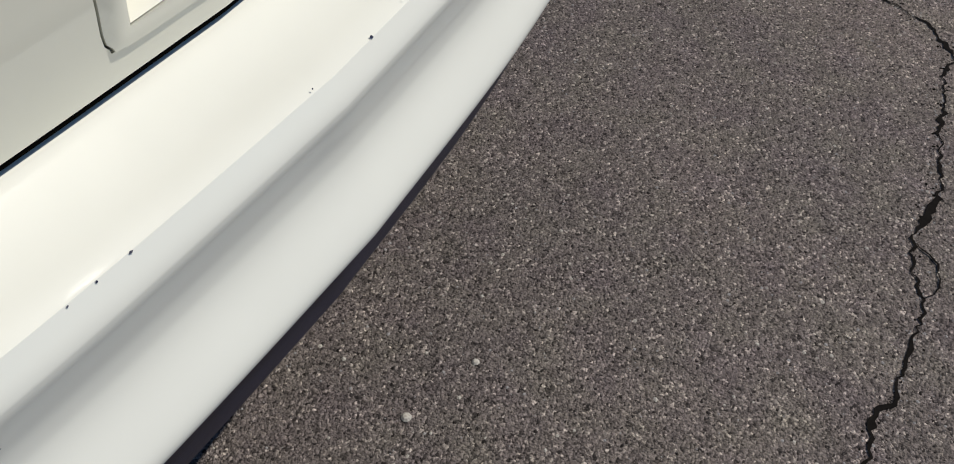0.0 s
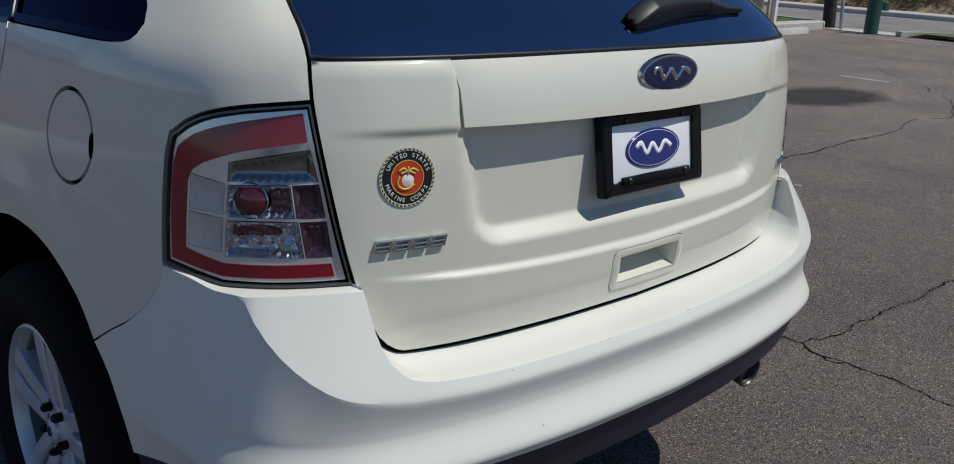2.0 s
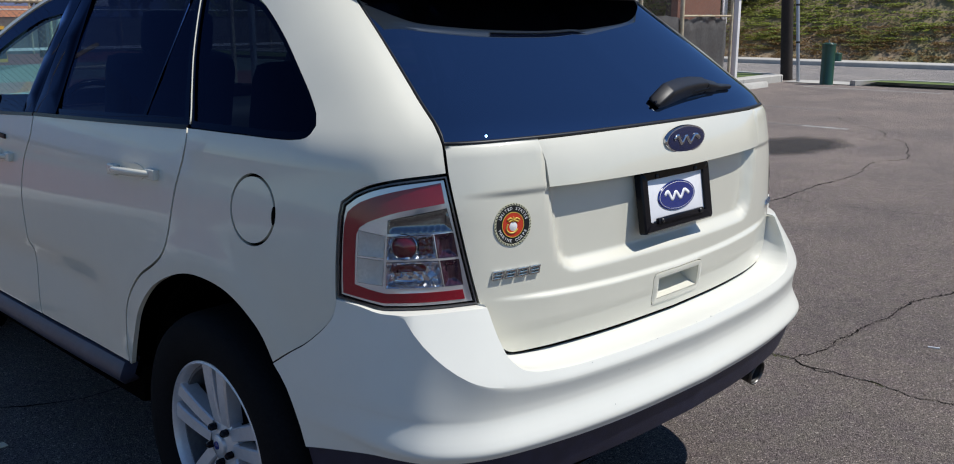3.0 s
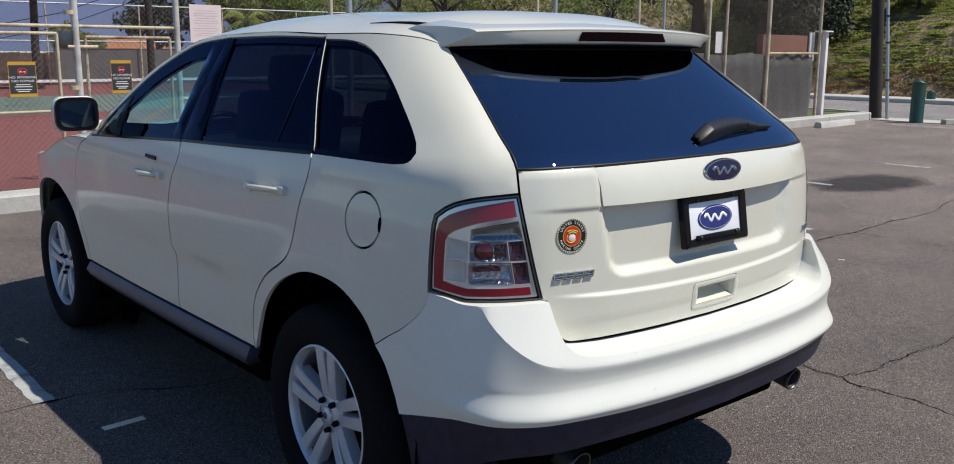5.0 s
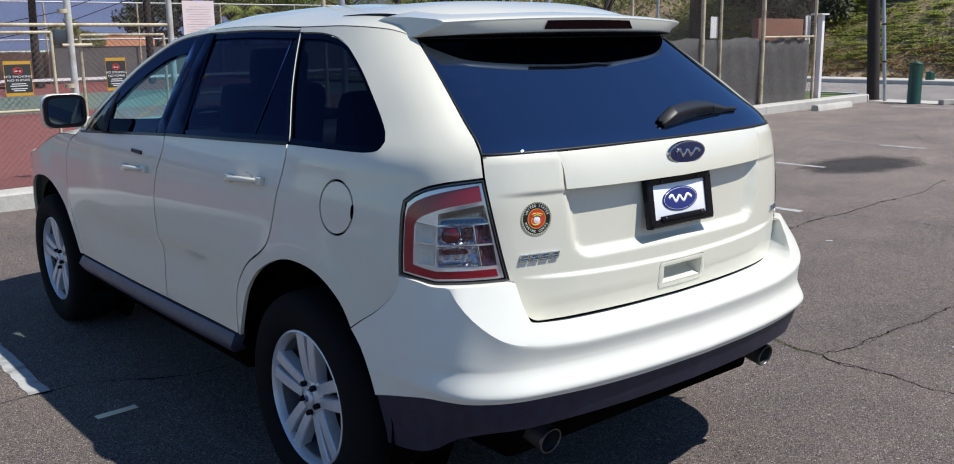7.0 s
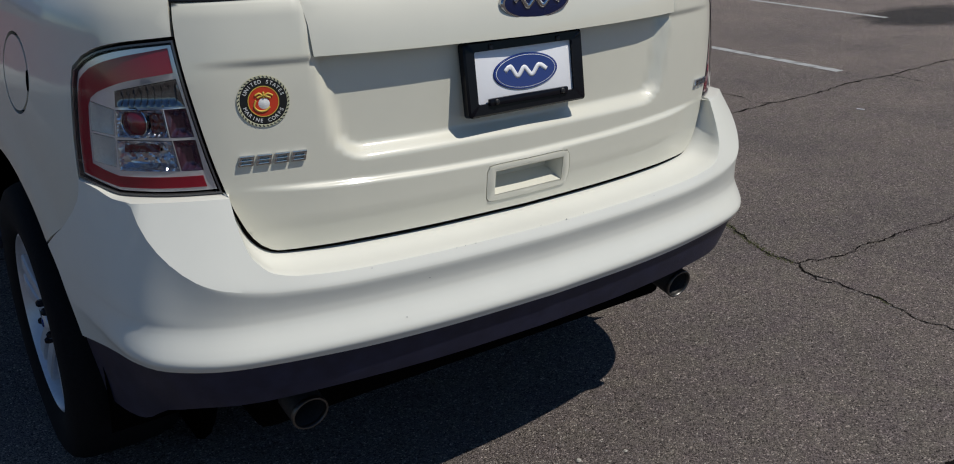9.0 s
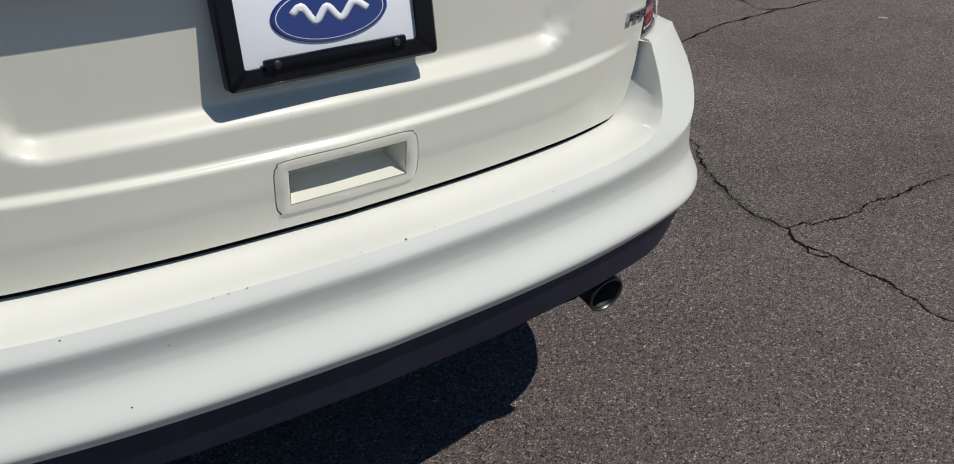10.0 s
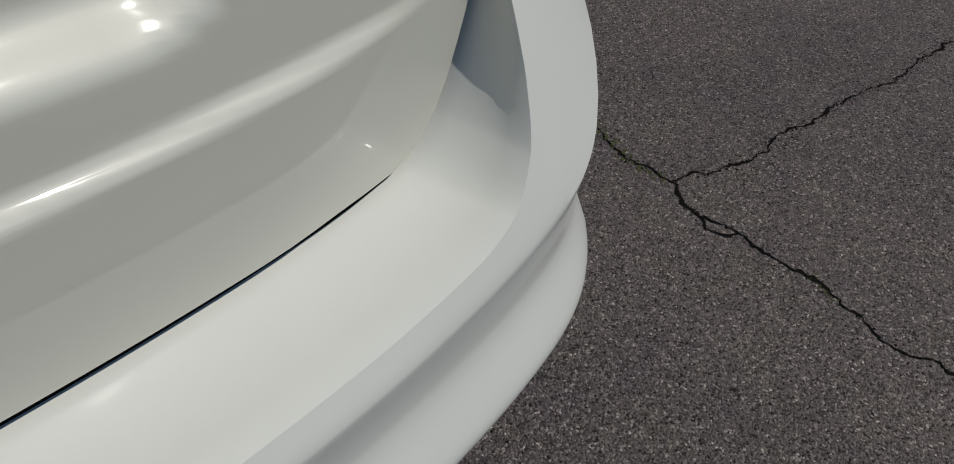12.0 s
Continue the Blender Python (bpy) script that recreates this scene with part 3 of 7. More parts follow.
# flanks
for s in (-1, 1):
    quarter = (side(GLASS_SIDE, s) + side([p for p in RAIL if 0.83 < p[0] < 1.72], s) + side(CUT_REAR, s) + side(ARCH_REAR, s)
               + side(BUMPER_SEAM[::-1], s)
               + side(spline([(1.027, 0.881), (1.024, 1.07), (1.005, 1.106), (0.954, 1.133), (0.873, 1.152), (0.757, 1.166)]), s) + side([(0.765, 1.222)], s))
    q = panel("rear_quarter_panel", quarter, PAINT, car, holes=[side(QUARTER_WINDOW, s), side(FUEL, s)], step=0.03, d=flank_d, gap=0.0035)
    panel("fuel_door", side(FUEL, s), PAINT, q, step=0.03, d=flank_d, gap=0.004, label="round cream fuel door")
    rear = side(CUT_REAR, s) + side([(2.3, 0.497), (2.6, 0.497)], s) + side(SEAM_MID[::-1], s) + side([p for p in RAIL if 1.74 < p[0] < 2.62][::-1], s)
    w_rear = side(spline([(1.732, 1.585), (1.692, 1.40), (1.651, 1.225)]) + spline([(1.651, 1.225), (2.2, 1.208), (2.656, 1.192)], 0.06)[1:]
                  + spline([(2.656, 1.192), (2.643, 1.4), (2.628, 1.585)])[1:] + spline([(2.628, 1.585), (2.2, 1.59), (1.76, 1.583)], 0.06)[1:], s)
    dr = panel("rear_door", rear, PAINT, car, holes=[w_rear], step=0.035, d=flank_d, gap=0.005)
    front = side(SEAM_MID, s) + side([(3.0, 0.497), (3.4, 0.497)], s) + side(SEAM_FRONT[::-1], s) + side([p for p in RAIL if 2.65 < p[0] < 3.79][::-1], s)
    w_front = side(spline([(2.636, 1.585), (2.651, 1.4), (2.665, 1.19)]) + spline([(2.665, 1.19), (3.1, 1.165), (3.66, 1.14)], 0.06)[1:]
                   + spline([(3.66, 1.14), (3.475, 1.268), (3.345, 1.357), (3.185, 1.453), (2.95, 1.547), (2.79, 1.575)])[1:], s)
    df = panel("front_door", front, PAINT, car, holes=[w_front], step=0.04, d=flank_d, gap=0.0035)
    fend = side(SEAM_FRONT, s) + side(ARCH_FRONT, s) + side([(5.0, 0.5), (5.1, 0.6), (5.15, 0.8), (5.1, 0.935)], s) + side([p for p in SHOULDER if p[0] < 5.05][::-1], s)
    panel("front_fender", fend, PAINT, car, step=0.05, d=flank_d)
    # windows: black frame, glass, belt strip
    for owner, hole, glass, cut in ((q, side(QUARTER_WINDOW, s), GLASS_DARK, 0.018), (dr, w_rear, GLASS_DARK, 0.022), (df, w_front, GLASS_DOOR, 0.066)):
        panel("window_frame", hole, GLOSS_BLACK, owner, holes=[inset(tidy(hole), cut)], step=0.05, d=lambda u, z: -0.004, gap=0.001, rim=0.02, label="gloss black window surround")
        pane = panel("window_glass", inset(tidy(hole), cut - 0.004), glass, owner, step=0.06, d=lambda u, z: -0.009, gap=0, rim=0,
                     label="dark tinted side glass" if glass is GLASS_DARK else "clear front door glass")
        if s > 0 and glass is GLASS_DOOR:
            pane.data.flip_normals()
    # bright edge of the quarter window, the pillar strip and the glass divider of the rear door
    rise = [p for p in CUT_REAR if 1.225 < p[1] < 1.59]
    panel("pillar_edge", side([(u - 0.0042, z) for u, z in rise] + [(u - 0.0018, z) for u, z in reversed(rise)], s), PAINT, q, step=0.04, d=lambda u, z: -0.001, gap=0, rim=0.003, label="thin cream strip beside the quarter window")
    panel("pillar_trim", side([(2.48, 1.20), (2.660, 1.196), (2.643, 1.4), (2.631, 1.586), (2.555, 1.588)], s), GLOSS_BLACK, dr, step=0.06, gap=0.002, d=lambda u, z: 0.0015)
    panel("glass_divider", side([(1.90, 1.216), (1.925, 1.216), (1.795, 1.583), (1.775, 1.583)], s), GLOSS_BLACK, dr, step=0.06, d=lambda u, z: -0.005, rim=0.006)
    panel("pillar_trim", side([(2.661, 1.192), (2.76, 1.19), (2.73, 1.575), (2.632, 1.586), (2.645, 1.4)], s), GLOSS_BLACK, df, step=0.06, gap=0.002, d=lambda u, z: 0.0015)
    panel("mirror_sail", side([(3.34, 1.158), (3.62, 1.145), (3.34, 1.34)], s), BLACK, df, step=0.06, d=lambda u, z: 0.001)
    for owner, ua, ub, za, zb in ((dr, 1.65, 2.655, 1.208, 1.176), (df, 2.665, 3.72, 1.175, 1.122)):
        n = 12
        up = [(ua + (ub - ua) * k / n, za + (zb - za) * k / n) for k in range(n + 1)]
        panel("belt_strip", side([(u, z + 0.019) for u, z in up] + [(u, z + 0.008) for u, z in reversed(up)], s), BLACK, owner, step=0.05, d=lambda u, z: 0.003, gap=0, rim=0.012)
    # sill cladding
    panel("sill_cladding", side([(2.05, 0.496), (2.4, 0.496), (2.9, 0.496), (3.4, 0.496), (3.83, 0.496), (3.82, 0.46), (3.78, 0.41), (3.4, 0.405), (2.9, 0.405), (2.4, 0.405), (2.08, 0.41), (2.04, 0.45)], s),
          SILL, car, step=0.03, d=lambda u, z: 0.008 + 0.8 * min(max(0, 0.494 - z), 0.040) - 0.8 * max(0, 0.454 - z), rim=0.05, label="faded black plastic sill cladding with sky sheen in its colour")
    # door handles: strap, scooped pocket plate and lock
    for owner, uc, zc in ((dr, 1.915, 1.083), (df, 2.95, 1.030)):
        a, b = on_skin(s * (uc - 0.115), zc + 0.004, 0.0), on_skin(s * (uc + 0.115), zc - 0.006, 0.0)
        nrm = skin_normal(s * uc, zc)
        up = Vector((0, 0, 1))
        bm = bmesh.new()
        rings = []
        for k in range(13):
            t = k / 12
            lift = 0.008 + 0.022 * math.sin(math.pi * t) ** 0.6
            hh = 0.0085 + 0.0025 * math.sin(math.pi * t)
            c = a.lerp(b, t) + nrm * lift
            rings.append([bm.verts.new(c + up * hh * math.cos(w) + nrm * 0.010 * math.sin(w)) for w in (j * math.tau / 10 for j in range(10))])
        for r1, r2 in zip(rings, rings[1:]):
            for j in range(10):
                bm.faces.new((r1[j], r1[(j + 1) % 10], r2[(j + 1) % 10], r2[j]))
        bm.faces.new(rings[0]), bm.faces.new(rings[-1])
        for e in (a, b):
            add_box(bm, e + nrm * 0.006, (0.02, 0.05, 0.03), bevel=0.004)
        bmesh.ops.recalc_face_normals(bm, faces=bm.faces)
        part("door_handle", sharpen(bm, 60), PAINT, owner, "cream pull handle")
        panel("handle_cup", [(s * (uc + 0.07 * math.cos(k * math.tau / 24)), zc + 0.026 * math.sin(k * math.tau / 24)) for k in range(24)], PAINT, owner,
              step=0.03, d=lambda u, z: 0.002, rim=0.004)
    # no hollow here: the notch's shade is a black patch on the skin
    panel("fuel_door_notch", [(s * (1.241 + 0.007 * math.cos(k * math.tau / 16)), 1.045 + 0.022 * math.sin(k * math.tau / 16)) for k in range(16)], VOID, q, step=0.02, d=lambda u, z: flank_d(u, z) + 0.0012, gap=0, rim=0.004, label="fuel door finger notch, its shade a flat black patch")
    if s < 0:
        pad = panel("keypad", [(-2.882, 1.088), (-2.998, 1.092), (-2.998, 1.112), (-2.882, 1.108)], BLACK, df, step=0.05, d=lambda u, z: 0.006, rim=0.008, label="black five-button entry keypad")
    # side mirror
    bm = bmesh.new()
    for zz, w, dep in ((1.165, 0.085, 0.05), (1.18, 0.105, 0.075), (1.22, 0.112, 0.09), (1.27, 0.112, 0.09), (1.31, 0.100, 0.075), (1.325, 0.075, 0.05)):
        for k in range(20):
            w2 = k * math.tau / 20
            cx, cy = math.cos(w2), math.sin(w2)
            bm.verts.new((s * (1.022 + w * 0.88 * math.copysign(abs(cx) ** 0.6, cx)), 2.985 + dep * (math.copysign(abs(cy) ** 0.8, cy) if cy > 0 else -0.35 * abs(cy) ** 0.5), zz))
    bm.verts.ensure_lookup_table()
    for i in range(5):
        for k in range(20):
            bm.faces.new((bm.verts[i * 20 + k], bm.verts[i * 20 + (k + 1) % 20], bm.verts[i * 20 + 20 + (k + 1) % 20], bm.verts[i * 20 + 20 + k]))
    bm.faces.new([bm.verts[k] for k in range(20)]), bm.faces.new([bm.verts[100 + k] for k in range(20)])
    add_box(bm, (s * 0.925, 3.0, 1.185), (0.09, 0.06, 0.05), bevel=0.01)
    bmesh.ops.recalc_face_normals(bm, faces=bm.faces)
    mir = part("side_mirror", sharpen(bm, 50), PAINT, car, "cream side mirror with a black glass surround")
    bz = bmesh.new()
    ring = []
    for k in range(28):
        w2 = k * math.tau / 28
        cx, cy = math.cos(w2), math.sin(w2)
        ring.append(bz.verts.new((s * (1.023 + 0.097 * math.copysign(abs(cx) ** 0.5, cx)), 2.950, 1.244 + 0.0785 * math.copysign(abs(cy) ** 0.5, cy))))
    bz.faces.new(ring)
    ext = bmesh.ops.extrude_face_region(bz, geom=bz.faces[:])
    bmesh.ops.translate(bz, verts=[v for v in ext["geom"] if isinstance(v, bmesh.types.BMVert)], vec=(0, 0.02, 0))
    bmesh.ops.recalc_face_normals(bz, faces=bz.faces)
    part("mirror_surround", sharpen(bz), BLACK, mir, "black plastic surround")
    gl = bmesh.new()
    ring = []
    for k in range(28):
        w2 = k * math.tau / 28
        cx, cy = math.cos(w2), math.sin(w2)
        ring.append(gl.verts.new((s * (1.022 + 0.080 * math.copysign(abs(cx) ** 0.5, cx)), 2.948, 1.245 + 0.062 * math.copysign(abs(cy) ** 0.5, cy))))
    gl.faces.new(ring)
    ext = bmesh.ops.extrude_face_region(gl, geom=gl.faces[:])
    bmesh.ops.translate(gl, verts=[v for v in ext["geom"] if isinstance(v, bmesh.types.BMVert)], vec=(0, 0.006, 0))
    bmesh.ops.recalc_face_normals(gl, faces=gl.faces)
    part("mirror_glass", sharpen(gl), material("mirror_silver", (0.22, 0.23, 0.25), rough=0.03, metal=1.0), mir, "mirror glass")

def seam_back(curve, s, parent, w=0.016, d=-0.013):
    """A dark strip behind a joint, so that the gap reads as a shadow line."""
    c = side(curve, s)
    rows_ = []
    for i, p in enumerate(c):
        t = (Vector(c[min(i + 1, len(c) - 1)]) - Vector(c[max(i - 1, 0)])).normalized()
        n_ = Vector((-t.y, t.x)) * w
        dd = d + min(0, flank_d(*p))
        rows_.append([on_skin(p[0] - n_.x, p[1] - n_.y, dd), on_skin(p[0] + n_.x, p[1] + n_.y, dd)])
    # unlit black backing gives the joint its shade by colour
    part("door_seal", grid_mesh(rows_), VOID, parent)


for s in (-1, 1):
    for cv in ([p for p in CUT_REAR if p[1] < 1.60], SEAM_MID, SEAM_FRONT, BUMPER_SEAM, FUEL + FUEL[:2], GATE_SIDE, GLASS_SIDE):
        seam_back(cv, s, car)

# roof, windscreen and bonnet
loft("roof", [p for p in RAIL if p[0] < 2.66], lambda u, z: (0, -0.07 * bump_out(1.3 - u, 0, 0.45), 0.086 - 0.03 * bump_out(1.2 - u, 0, 0.4)), 3.2, PAINT, car)
screen_rail = [p for p in RAIL if p[0] > 2.60]
for lo, hi in ((-1, -0.93), (0.93, 1)):
    loft("a_pillar", screen_rail, lambda u, z: (0, 0.03 + 0.22 * bump_out(u, 2.6, 3.0), 0.086 - 0.05 * bump_out(u, 2.6, 3.0)), 3.2, PAINT, car, lo, hi, n=4)
loft("windscreen", screen_rail, lambda u, z: (0, 0.03 + 0.22 * bump_out(u, 2.6, 3.0), 0.086 - 0.05 * bump_out(u, 2.6, 3.0)), 3.2, GLASS_CLEAR, car, -0.93, 0.93, label="clear laminated windscreen").data.flip_normals()
loft("bonnet", SHOULDER, lambda u, z: (0, 0.02, 0.065), 2.6, PAINT, car, label="cream bonnet")
panel("front_fascia", [(-4.93, 0.30), (-5.3, 0.26), (-5.6, 0.25), (-5.985, 0.25), (-5.985, 0.875), (-5.76, 0.88), (-5.45, 0.895), (-5.1, 0.935), (-5.15, 0.8), (-5.1, 0.6), (-4.93, 0.49)], PAINT_BUMPER, car, step=0.08)
panel("front_fascia", [(4.93, 0.30), (5.3, 0.26), (5.6, 0.25), (5.985, 0.25), (5.985, 0.875), (5.76, 0.88), (5.45, 0.895), (5.1, 0.935), (5.15, 0.8), (5.1, 0.6), (4.93, 0.49)], PAINT_BUMPER, car, step=0.08)
for s in (-1, 1):
    pts, f = [], 0.86
    for u, z in [p for p in RAIL if 0.90 < p[0] < 1.55]:
        p = Vector(skin(-u, z))
        pts.append((s * abs(p.x) * f, p.y - 0.07 * bump_out(1.3 - u, 0, 0.45) * (1 - f ** 3.2), z + (0.086 - 0.03 * bump_out(1.2 - u, 0, 0.4)) * (1 - f ** 3.2)))
    part("roof_moulding", tube(pts, [0.011 - 0.009 * k / (len(pts) - 1) for k in range(len(pts))], 8), BLACK, car, "black roof ditch moulding")
loft("headliner", [p for p in RAIL if 0.95 < p[0] < 2.70], lambda u, z: (0, 0, 0.07), 3.2, HEADLINER, car, -0.95, 0.95, d=-0.045, label="dark cloth headliner")

# rear window and tailgate
HANDLE = spline([(-0.111, 0.784), (-0.111, 0.831), (-0.1055, 0.8445), (-0.092, 0.8500), (0.006, 0.8510), (0.103, 0.8500), (0.117, 0.8445), (0.1225, 0.831), (0.1225, 0.784), (0.117, 0.7700), (0.103, 0.7645), (0.006, 0.7635), (-0.092, 0.7645), (-0.1055, 0.7700)], 0.006, True)
gate_top = [(0.5, 1.2305), (0.25, 1.2325), (0, 1.2335), (-0.25, 1.2325), (-0.5, 1.2305)]
gate_outline = side(GATE_SIDE, -1) + GATE_SIDE[::-1][1:] + gate_top
gate = panel("tailgate", gate_outline, PAINT, car, holes=[inset(tidy(HANDLE), 0.0025)], step=0.016, rise=0.0038, d=gate_d, gap=0.003, rim=0.03, label="cream painted tailgate with a recessed plate well")
half_u = table([(z, u) for u, z in tidy(GLASS_SIDE)])
rows = []
for k in range(25):
    t = k / 24
    rows.append([])
    for j in range(49):
        q = -1 + j / 24
        z = (1.2345 - 0.005 * q * q) * (1 - t) + 1.555 * t
        rows[-1].append(on_skin(q * (half_u(z) - 0.003), z, -0.002))
bm = grid_mesh(rows)
bmesh.ops.recalc_face_normals(bm, faces=bm.faces)
bm.faces.ensure_lookup_table()
if bm.faces[0].normal.y > 0:
    bmesh.ops.reverse_faces(bm, faces=bm.faces)
win = part("rear_window", bm, GLASS_REAR, car, "dark tinted sloping rear window")
# a thin black seal along the whole edge of the glass
loop = [(q * (half_u(1.2345) - 0.003), 1.2345 - 0.005 * q * q) for q in (-1 + j / 20 for j in range(41))]
loop += [(half_u(1.2345 + 0.32 * k / 24) - 0.003, 1.2345 + 0.32 * k / 24) for k in range(1, 25)]
top_u = loop[-1][0]
loop += [(top_u * (1 - j / 10), 1.5545) for j in range(1, 21)]
loop += [(-(half_u(1.5545 - 0.32 * k / 24) - 0.003), 1.5545 - 0.32 * k / 24) for k in range(1, 24)]
rows = []
for k, (u, z) in enumerate(loop):
    (u0, z0), (u1, z1) = loop[k - 1], loop[(k + 1) % len(loop)]
    n2 = Vector((z0 - z1, u1 - u0)).normalized()
    rows.append([on_skin(u + n2.x * w, z + n2.y * w, h) for w, h in ((-0.003, -0.008), (-0.002, 0.0), (0.0015, 0.0005), (0.0045, -0.001), (0.005, -0.004))])
bm = grid_mesh(rows + rows[:1])
bmesh.ops.remove_doubles(bm, verts=bm.verts[:], dist=1e-5)
bmesh.ops.recalc_face_normals(bm, faces=bm.faces)
part("window_seal", bm, BLACK_SATIN, win)
# the raised bar over the plate well
bar = [(-0.494, 1.120), (-0.505, 1.18), (-0.520, 1.226), (-0.25, 1.229), (0, 1.230), (0.25, 1.229), (0.520, 1.226), (0.505, 1.18), (0.494, 1.120), (0.25, 1.118), (0, 1.117), (-0.25, 1.118)]
panel("plate_well_bar", tidy([q for a, b in zip(bar, bar[1:] + bar[:1]) for q in spline([a, b], 0.03)[:-1]]), PAINT, gate, step=0.03,
      d=lambda u, z: 0.004 + 0.010 * bump_out(1.224 - z, 0, 0.085) * (1 - 0.55 * bump_out(abs(u), 0.40, 0.50)), gap=0.001, rim=0.017)
# pull handle
bez_in = [(-0.088, 0.780), (-0.088, 0.834), (0.101, 0.834), (0.101, 0.780)]
bezel = panel("handle_bezel", HANDLE, PAINT, gate, holes=[bez_in], step=0.005, d=lambda u, z: gate_d(u, z) + 0.0005 + 0.0026 * math.sin(math.pi * min(max((max(abs(u - 0.006) - 0.0945, abs(z - 0.807) - 0.027) + 0.001) / 0.0205, 0), 1)) ** 0.7, gap=0.0012, rim=0.02, label="cream tailgate pull handle")
bm = bmesh.new()
f0 = [on_skin(u, z, gate_d(u, z) + 0.0005) for u, z in ((-0.088, 0.780), (0.101, 0.780), (0.101, 0.834), (-0.088, 0.834))]
f1 = [on_skin(u, z, 0.003) + Vector((0, 0.040, 0)) for u, z in ((-0.075, 0.806), (0.088, 0.806), (0.088, 0.842), (-0.075, 0.842))]
va, vb = [bm.verts.new(p) for p in f0], [bm.verts.new(p) for p in f1]
for k in range(4):
    bm.faces.new((va[k], va[(k + 1) % 4], vb[(k + 1) % 4], vb[k]))
bm.faces.new(vb)
part("handle_pocket", sharpen(bm, 30), PAINT, bezel)

# bumper: face, shelf and lower trim


def pick(curve):
    """Height of a curve that runs steadily along u."""
    pts_ = sorted(tidy(curve))
    return table([p for i, p in enumerate(pts_) if i == 0 or p[0] > pts_[i - 1][0] + 1e-5])


seam_z, arch_z, sill_z = pick(BUMPER_SEAM), pick(ARCH_LOW), pick(SILL_LINE)
foot_z = table([(0.664, 0.8725), (0.70, 0.872), (0.78, 0.8685), (0.84, 0.8655), (0.90, 0.8625), (0.96, 0.8715), (1.025, 0.8785)])
cols = sorted({round(k * 0.02, 4) for k in range(63)} | {round(0.54 + k * 0.008, 4) for k in range(22)} | {round(0.63 + k * 0.004, 4) for k in range(12)} | {0.662, 0.664, 0.666, 1.0247, 1.0255, 1.03, 1.035, 1.148, 1.246})


def bumper_top(a):
    return EDGE_Z(a) if a < 0.664 else foot_z(a) if a <= 1.025 else seam_z(a)


def bumper_column(u):
    a = abs(u)
    zb, zt = (sill_z(a) if a <= 1.148 else arch_z(a)), bumper_top(a)
    zt = max(zt, zb + 0.002)
    b1 = min(max(0.65, zb + 0.0005), zt - 0.001)
    b2 = min(max(CREASE(a), b1 + 0.0004), zt - 0.0004)
    zs = [zb + (b1 - zb) * k / 28 for k in range(28)] + [b1 + (b2 - b1) * k / 12 for k in range(12)]
    zs += [b2 - (b2 - b1) * 0.02, b2, b2 + (zt - b2) * 0.06] + [b2 + (zt - b2) * k / 6 for k in range(1, 7)]
    return [on_skin(u, z, bumper_d(u, z)) for z in zs]


bm = grid_mesh([bumper_column(-u) for u in reversed(cols)] + [bumper_column(u) for u in cols[1:]])
bmesh.ops.recalc_face_normals(bm, faces=bm.faces)
# a crisp crease round the corner
bm.verts.ensure_lookup_table(), bm.verts.index_update()
for e in bm.edges:
    i, j = e.verts[0].index, e.verts[1].index
    if i % 49 == j % 49 == 41 and abs(abs(cols[abs(i // 49 - len(cols) + 1)]) - 0.77) < 0.11:
        e.smooth = False
bumper = part("rear_bumper", bm, PAINT_BUMPER, car, "white painted bumper with small chips and scuffs")
# a turned-in lip along the bottom and the seam
rows = []
for u in [-c for c in reversed(cols)] + cols[1:]:
    a = abs(u)
    z = sill_z(a) if a <= 1.148 else arch_z(a)
    rows.append([on_skin(u, z, bumper_d(u, z)), on_skin(u, z + 0.002, bumper_d(u, z) - 0.02)])
part("bumper_lip", grid_mesh(rows), PAINT_BUMPER, bumper)
for sgn in (-1, 1):
    rows = [[on_skin(sgn * u, bumper_top(u), bumper_d(u, bumper_top(u))), on_skin(sgn * u, bumper_top(u) + 0.001, bumper_d(u, bumper_top(u)) - 0.006), on_skin(sgn * u, bumper_top(u) + 0.001, -0.02)] for u in cols if u >= 0.664]
    part("bumper_lip", grid_mesh(rows), PAINT_BUMPER, bumper)
ridge = [(u, EDGE_Z(u)) for u in cols if u <= 0.664] + [(0.667, 0.878)]
foot_full = spline([(0, 0.735), (0.25, 0.735), (0.45, 0.7365), (0.55, 0.7395), (0.596, 0.747), (0.629, 0.774), (0.653, 0.82), (0.675, 0.878)], 0.004)
arcf, arcr = [0.0], [0.0]
for p, q in zip(foot_full, foot_full[1:]):
    arcf.append(arcf[-1] + math.dist(p, q))
for p, q in zip(ridge, ridge[1:]):
    arcr.append(arcr[-1] + math.dist(p, q))
foot_u, foot_h = table([(arcf[i], foot_full[i][0]) for i in range(0, len(arcf), 6)] + ([] if (len(arcf) - 1) % 6 == 0 else [(arcf[-1], foot_full[-1][0])])), table([(arcf[i], foot_full[i][1]) for i in range(0, len(arcf), 6)] + ([] if (len(arcf) - 1) % 6 == 0 else [(arcf[-1], foot_full[-1][1])]))
rows = []
